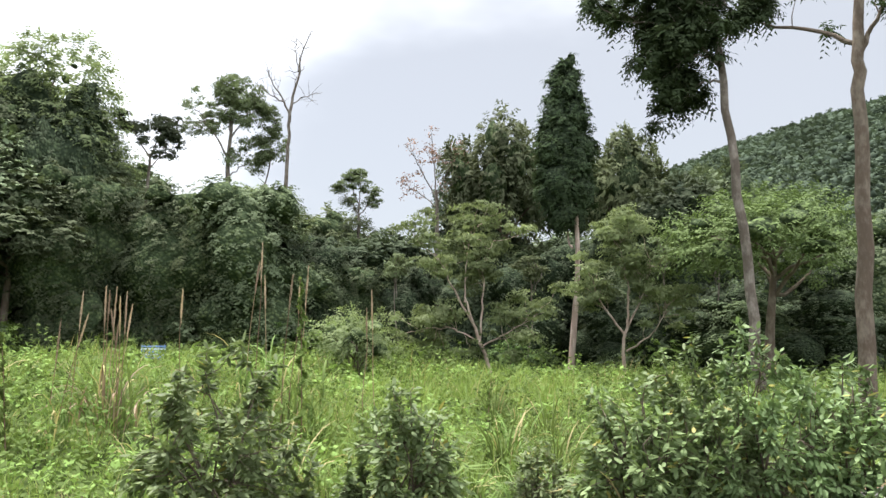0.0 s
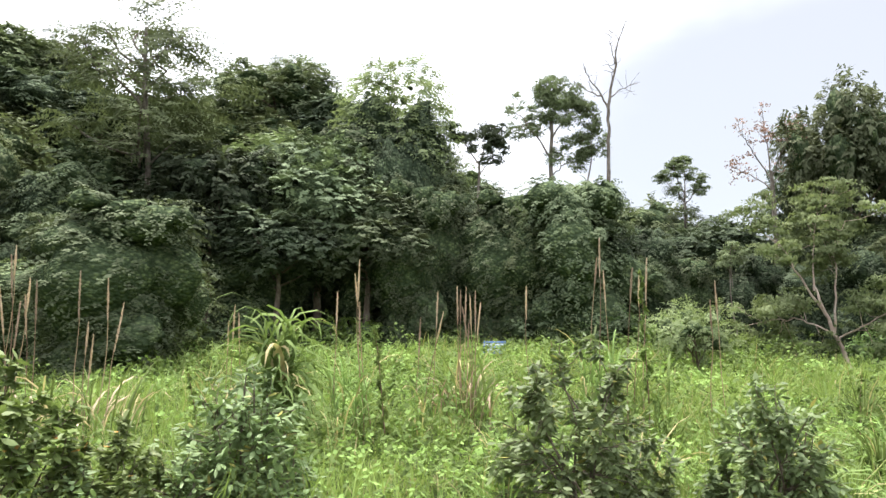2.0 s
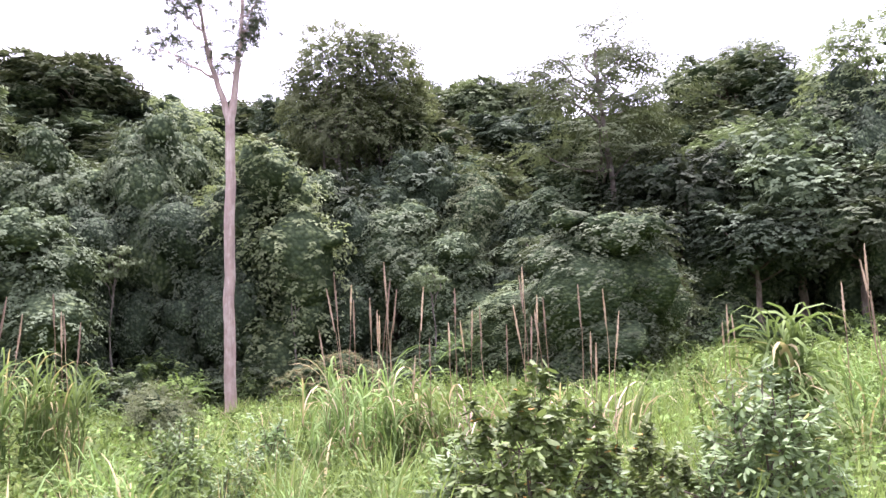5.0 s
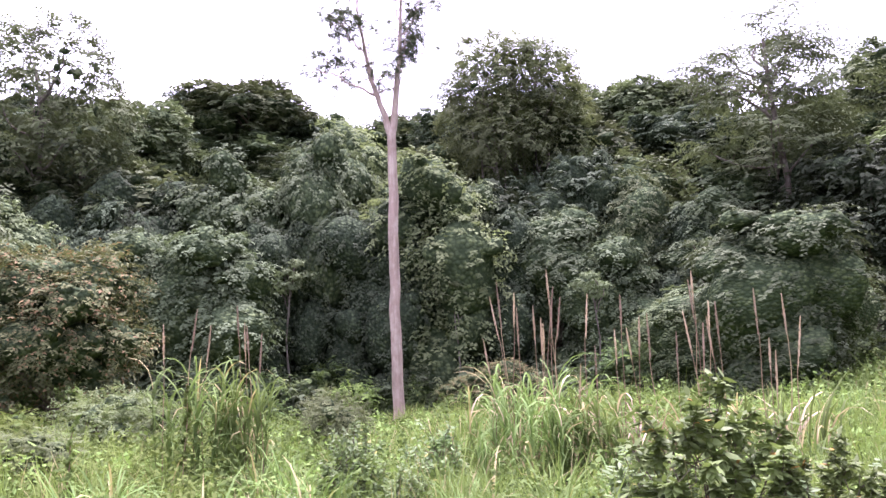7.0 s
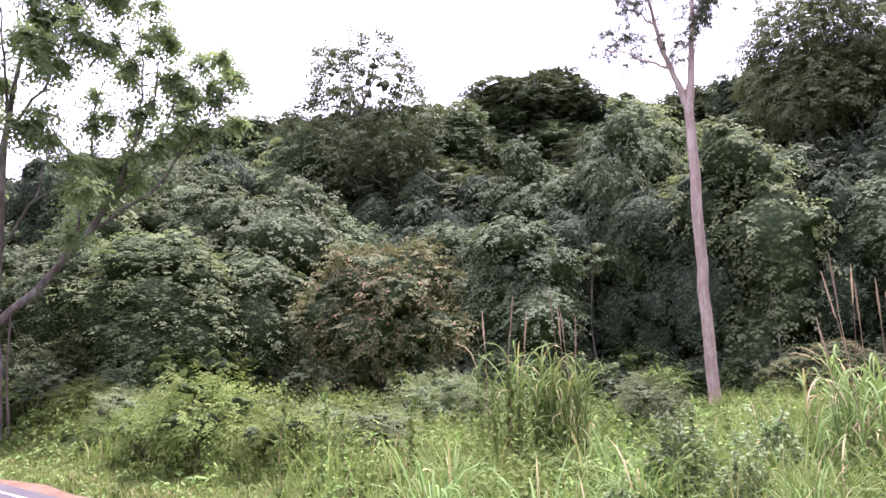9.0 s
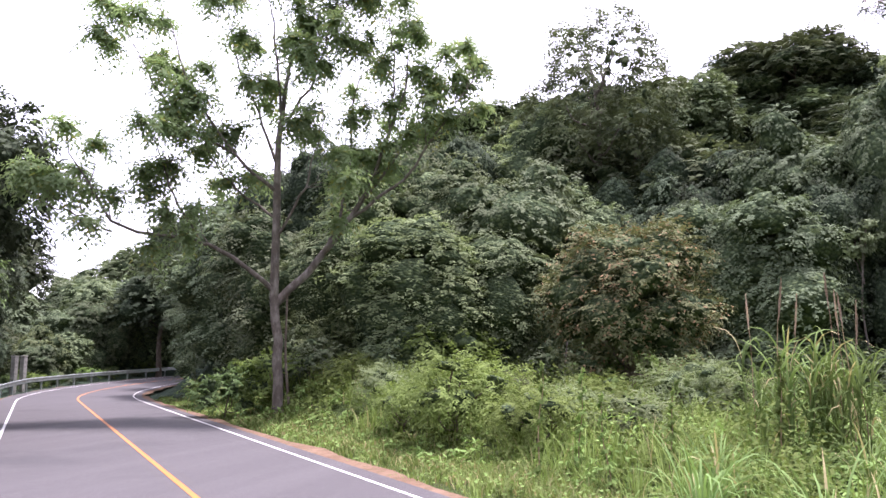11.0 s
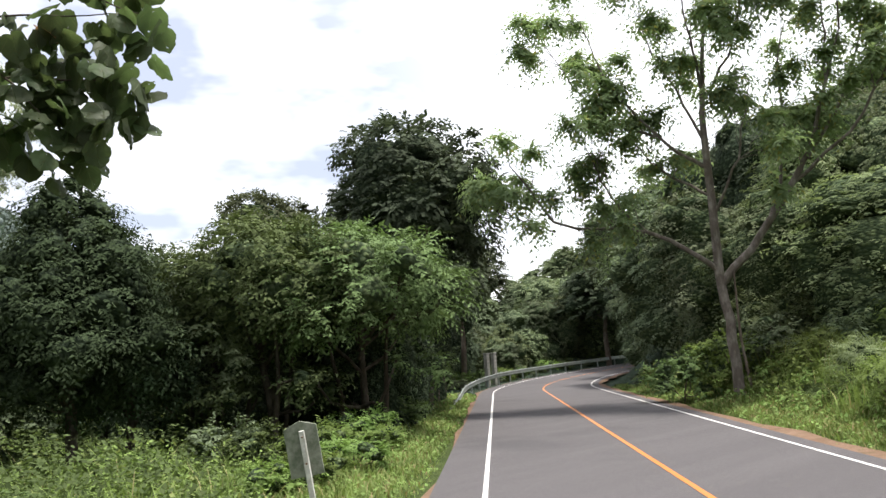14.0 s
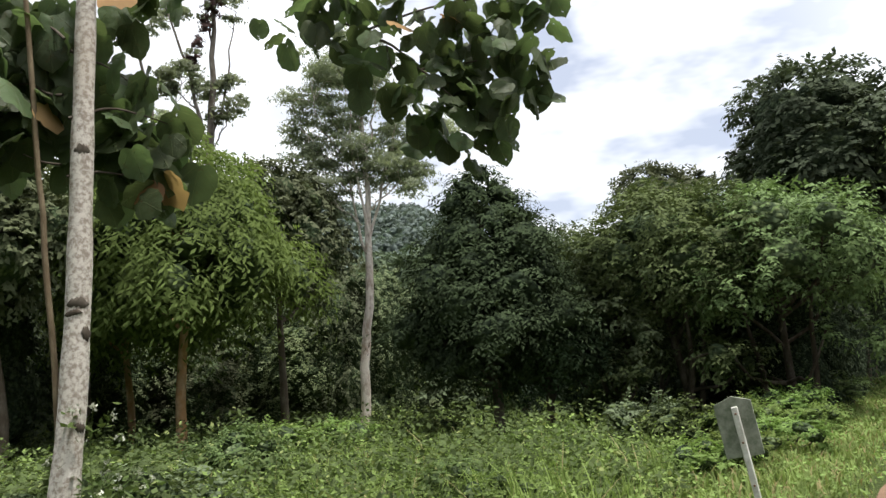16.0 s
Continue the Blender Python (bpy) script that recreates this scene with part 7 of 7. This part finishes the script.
# the dark leaves round the trunk, on branches that reach towards the road
side = [(by(183.6, 8.7, 4.0), by(178.2, 9.2, 4.1), 0.014, 0.06), (by(183.5, 8.7, 4.6), by(180.4, 9.2, 4.5), 0.014, 0.05), (by(183.9, 8.7, 4.2), by(187.3, 9.2, 4.5), 0.014, 0.05), (by(183.8, 8.7, 4.7), by(187.5, 9.2, 5.1), 0.014, 0.05), (by(184, 8.7, 3.6), by(187.4, 9.2, 3.8), 0.012, 0.05), (by(183.7, 8.7, 3.5), by(178.6, 9.2, 3.5), 0.012, 0.05)]
heap = (0.11, 0.22, 0.14)
spots = spots_along(by(188.5, 9.2, 5.15), by(183.5, 9.2, 5.1), 34, heap, 0) + spots_along(by(188.5, 9.2, 4.7), by(183, 9.2, 4.75), 44, heap, 0) + spots_along(by(188.3, 9.2, 4.3), by(183.2, 9.2, 4.35), 36, heap, 0) + spots_along(by(188, 9.2, 3.95), by(184.5, 9.2, 3.95), 20, heap, 0)
spots += spots_along(by(181.7, 9.2, 4.5), by(180, 9.2, 4.5), 9, heap, 0) + spots_along(by(181.6, 9.2, 4.15), by(178.4, 9.2, 4.1), 24, heap, 0) + spots_along(by(181.8, 9.2, 3.8), by(177.9, 9.2, 3.85), 24, heap, 0) + spots_along(by(181.6, 9.2, 3.55), by(178.6, 9.2, 3.55), 14, heap, 0) + spots_along(by(182, 9.2, 5.25), by(180.5, 9.2, 5.25), 8, heap, 0) + spots_along(by(178.8, 9.2, 5.45), by(177, 9.2, 5.45), 6, heap, 0)
spots += [(*by(179.6, 8.9, 3.52), True), (*by(178.9, 8.9, 3.6), True), (*by(185.0, 8.9, 4.2), True), (*by(180.3, 8.9, 5.25), True)]
leafy_branch(side, spots, 0.36)


def scar(z, half, a0, a1, seed):
    """A dark ragged scar lying on the trunk's bark."""
    rng = np.random.default_rng(seed)
    n = 14
    a = np.linspace(a0, a1, n)
    s = np.sin(np.linspace(0, math.pi, n)) ** 0.6 * half * rng.uniform(0.6, 1.2, n)
    f = (z + 0.3) / 7.3
    r = float(np.interp(f, [0, 0.14, 0.5, 1], [0.165, 0.117, 0.093, 0.07]))
    c = np.array([float(np.interp(z, NEAR_Z, NEAR_X)), 0.007 * z])
    rows = [np.stack([c[0] + (r + lift) * np.cos(a), c[1] + (r + lift) * np.sin(a), z + e * s + 0.01 * np.sin(a * 3)], 1) for e, lift in ((-1, -0.004), (-0.6, 0.004), (0.6, 0.005), (1, -0.004))]
    v = np.concatenate(rows)
    i, j = np.meshgrid(np.arange(3), np.arange(n - 1), indexing="ij")
    i, j = i.ravel(), j.ravel()
    part_of("bark_scar", (v, np.stack([i * n + j, i * n + j + 1, (i + 1) * n + j + 1, (i + 1) * n + j], 1)), BARK["dark"], near, "dark healed branch scar", True)


for z, half, a0, a1 in ((2.44, 0.055, -2.5, -0.6), (2.36, 0.03, -2.7, -1.1), (2.2, 0.06, -1.2, -0.1), (1.46, 0.05, -1.3, -0.3), (3.72, 0.06, -2.3, -0.8)):
    scar(z, half, a0, a1, int(z * 100))


def flowering_weed(b, d, h, seed):
    """A tall thin weed with side shoots and small pale flower heads."""
    rng = np.random.default_rng(seed)
    ob = root("flowering_weed", "tall thin weed with small pale flower heads by the pale trunk", "weed", "flowering weeds")
    ob.matrix_basis = Matrix.Translation(on_ground(b, d))
    line = bend(rng, (0, 0, -0.05), (0.05, 0, h), 9, 0.02)
    stem = part_of("stem", tube(line, np.linspace(0.008, 0.003, 9), 5), LEAF["tall_weed"], ob)
    ends = [line[-1]]
    for k in range(13):
        s = line[2 + k * 6 // 13]
        e = s + np.array([math.cos(k * 2.4) * 0.34, math.sin(k * 2.4) * 0.34, 0.22]) * rng.uniform(0.5, 1.1)
        part_of("shoot", tube(bend(rng, s, e, 4, 0.05), np.linspace(0.004, 0.002, 4), 4), LEAF["tall_weed"], stem)
        ends.append(e)
    n = 10 * len(ends)
    near_end = np.repeat(np.array(ends), 10, 0) * np.array([0.9, 0.9, 0.95]) + rng.normal(0, 0.07, (n, 3))
    part_of("foliage", leaves(rng, near_end, rng.normal(0, 0.4, (n, 3)) + np.array([0, 0, 1.0]), rng.normal(0, 1, (n, 3)), 0.085, 0.045), LEAF["tall_weed"], ob)
    for e in ends:
        part_of("flower_head", leaves(rng, e + rng.normal(0, 0.018, (16, 3)), rng.normal(0, 1, (16, 3)), rng.normal(0, 1, (16, 3)), 0.035, 0.02), LEAF["pale_flower"], ob, "small pale flower head")


for b, d, h, sd in ((182.2, 8.8, 1.6, 701), (181.2, 9.2, 1.0, 702), (182.9, 9.0, 0.8, 703)):
    flowering_weed(b, d, h, sd)


def leafy_stalk(b, d, h, seed):
    """A tall dry stalk wound round by a small-leaved creeper."""
    rng = np.random.default_rng(seed)
    ob = root("creeper_on_stalk", "tall reed stalk wound with a small-leaved creeper", "creeper", "creepers on stalks")
    ob.matrix_basis = Matrix.Translation(on_ground(b, d))
    line = bend(rng, (0, 0, -0.05), (rng.normal(0, 0.15), rng.normal(0, 0.1), h), 10, 0.02)
    part_of("stalk", tube(line, np.linspace(0.012, 0.005, 10), 5), LEAF["stalk"], ob)
    n = int(110 * h)
    q = rng.uniform(0.05, 1, n)
    pos = np.stack([np.interp(q, np.linspace(0, 1, 10), line[:, k]) for k in range(3)], 1)
    around = np.stack([np.cos(q * 40), np.sin(q * 40), np.zeros(n)], 1) * rng.uniform(0.02, 0.13, (n, 1)) * (1.25 - q)[:, None]
    part_of("foliage", leaves(rng, pos + around, around * 4 + np.array([0, 0, 0.6]) + rng.normal(0, 0.3, (n, 3)), around + np.array([0, 0, -0.1]) + rng.normal(0, 0.1, (n, 3)), 0.1, 0.06), LEAF["weed"], ob)


for b, d, h, sd in ((9.9, 13.2, 3.0, 711), (27.8, 13, 2.0, 712), (40, 13, 1.4, 713), (16.6, 15, 1.7, 714), (52, 13, 1.5, 715), (86, 14, 1.9, 716), (-3, 14, 1.5, 717), (101.2, 13.5, 1.9, 718), (98.4, 14.0, 1.7, 719), (96.8, 12.6, 1.4, 720), (93.0, 13.4, 1.5, 721)):
    leafy_stalk(b, d, h, sd)
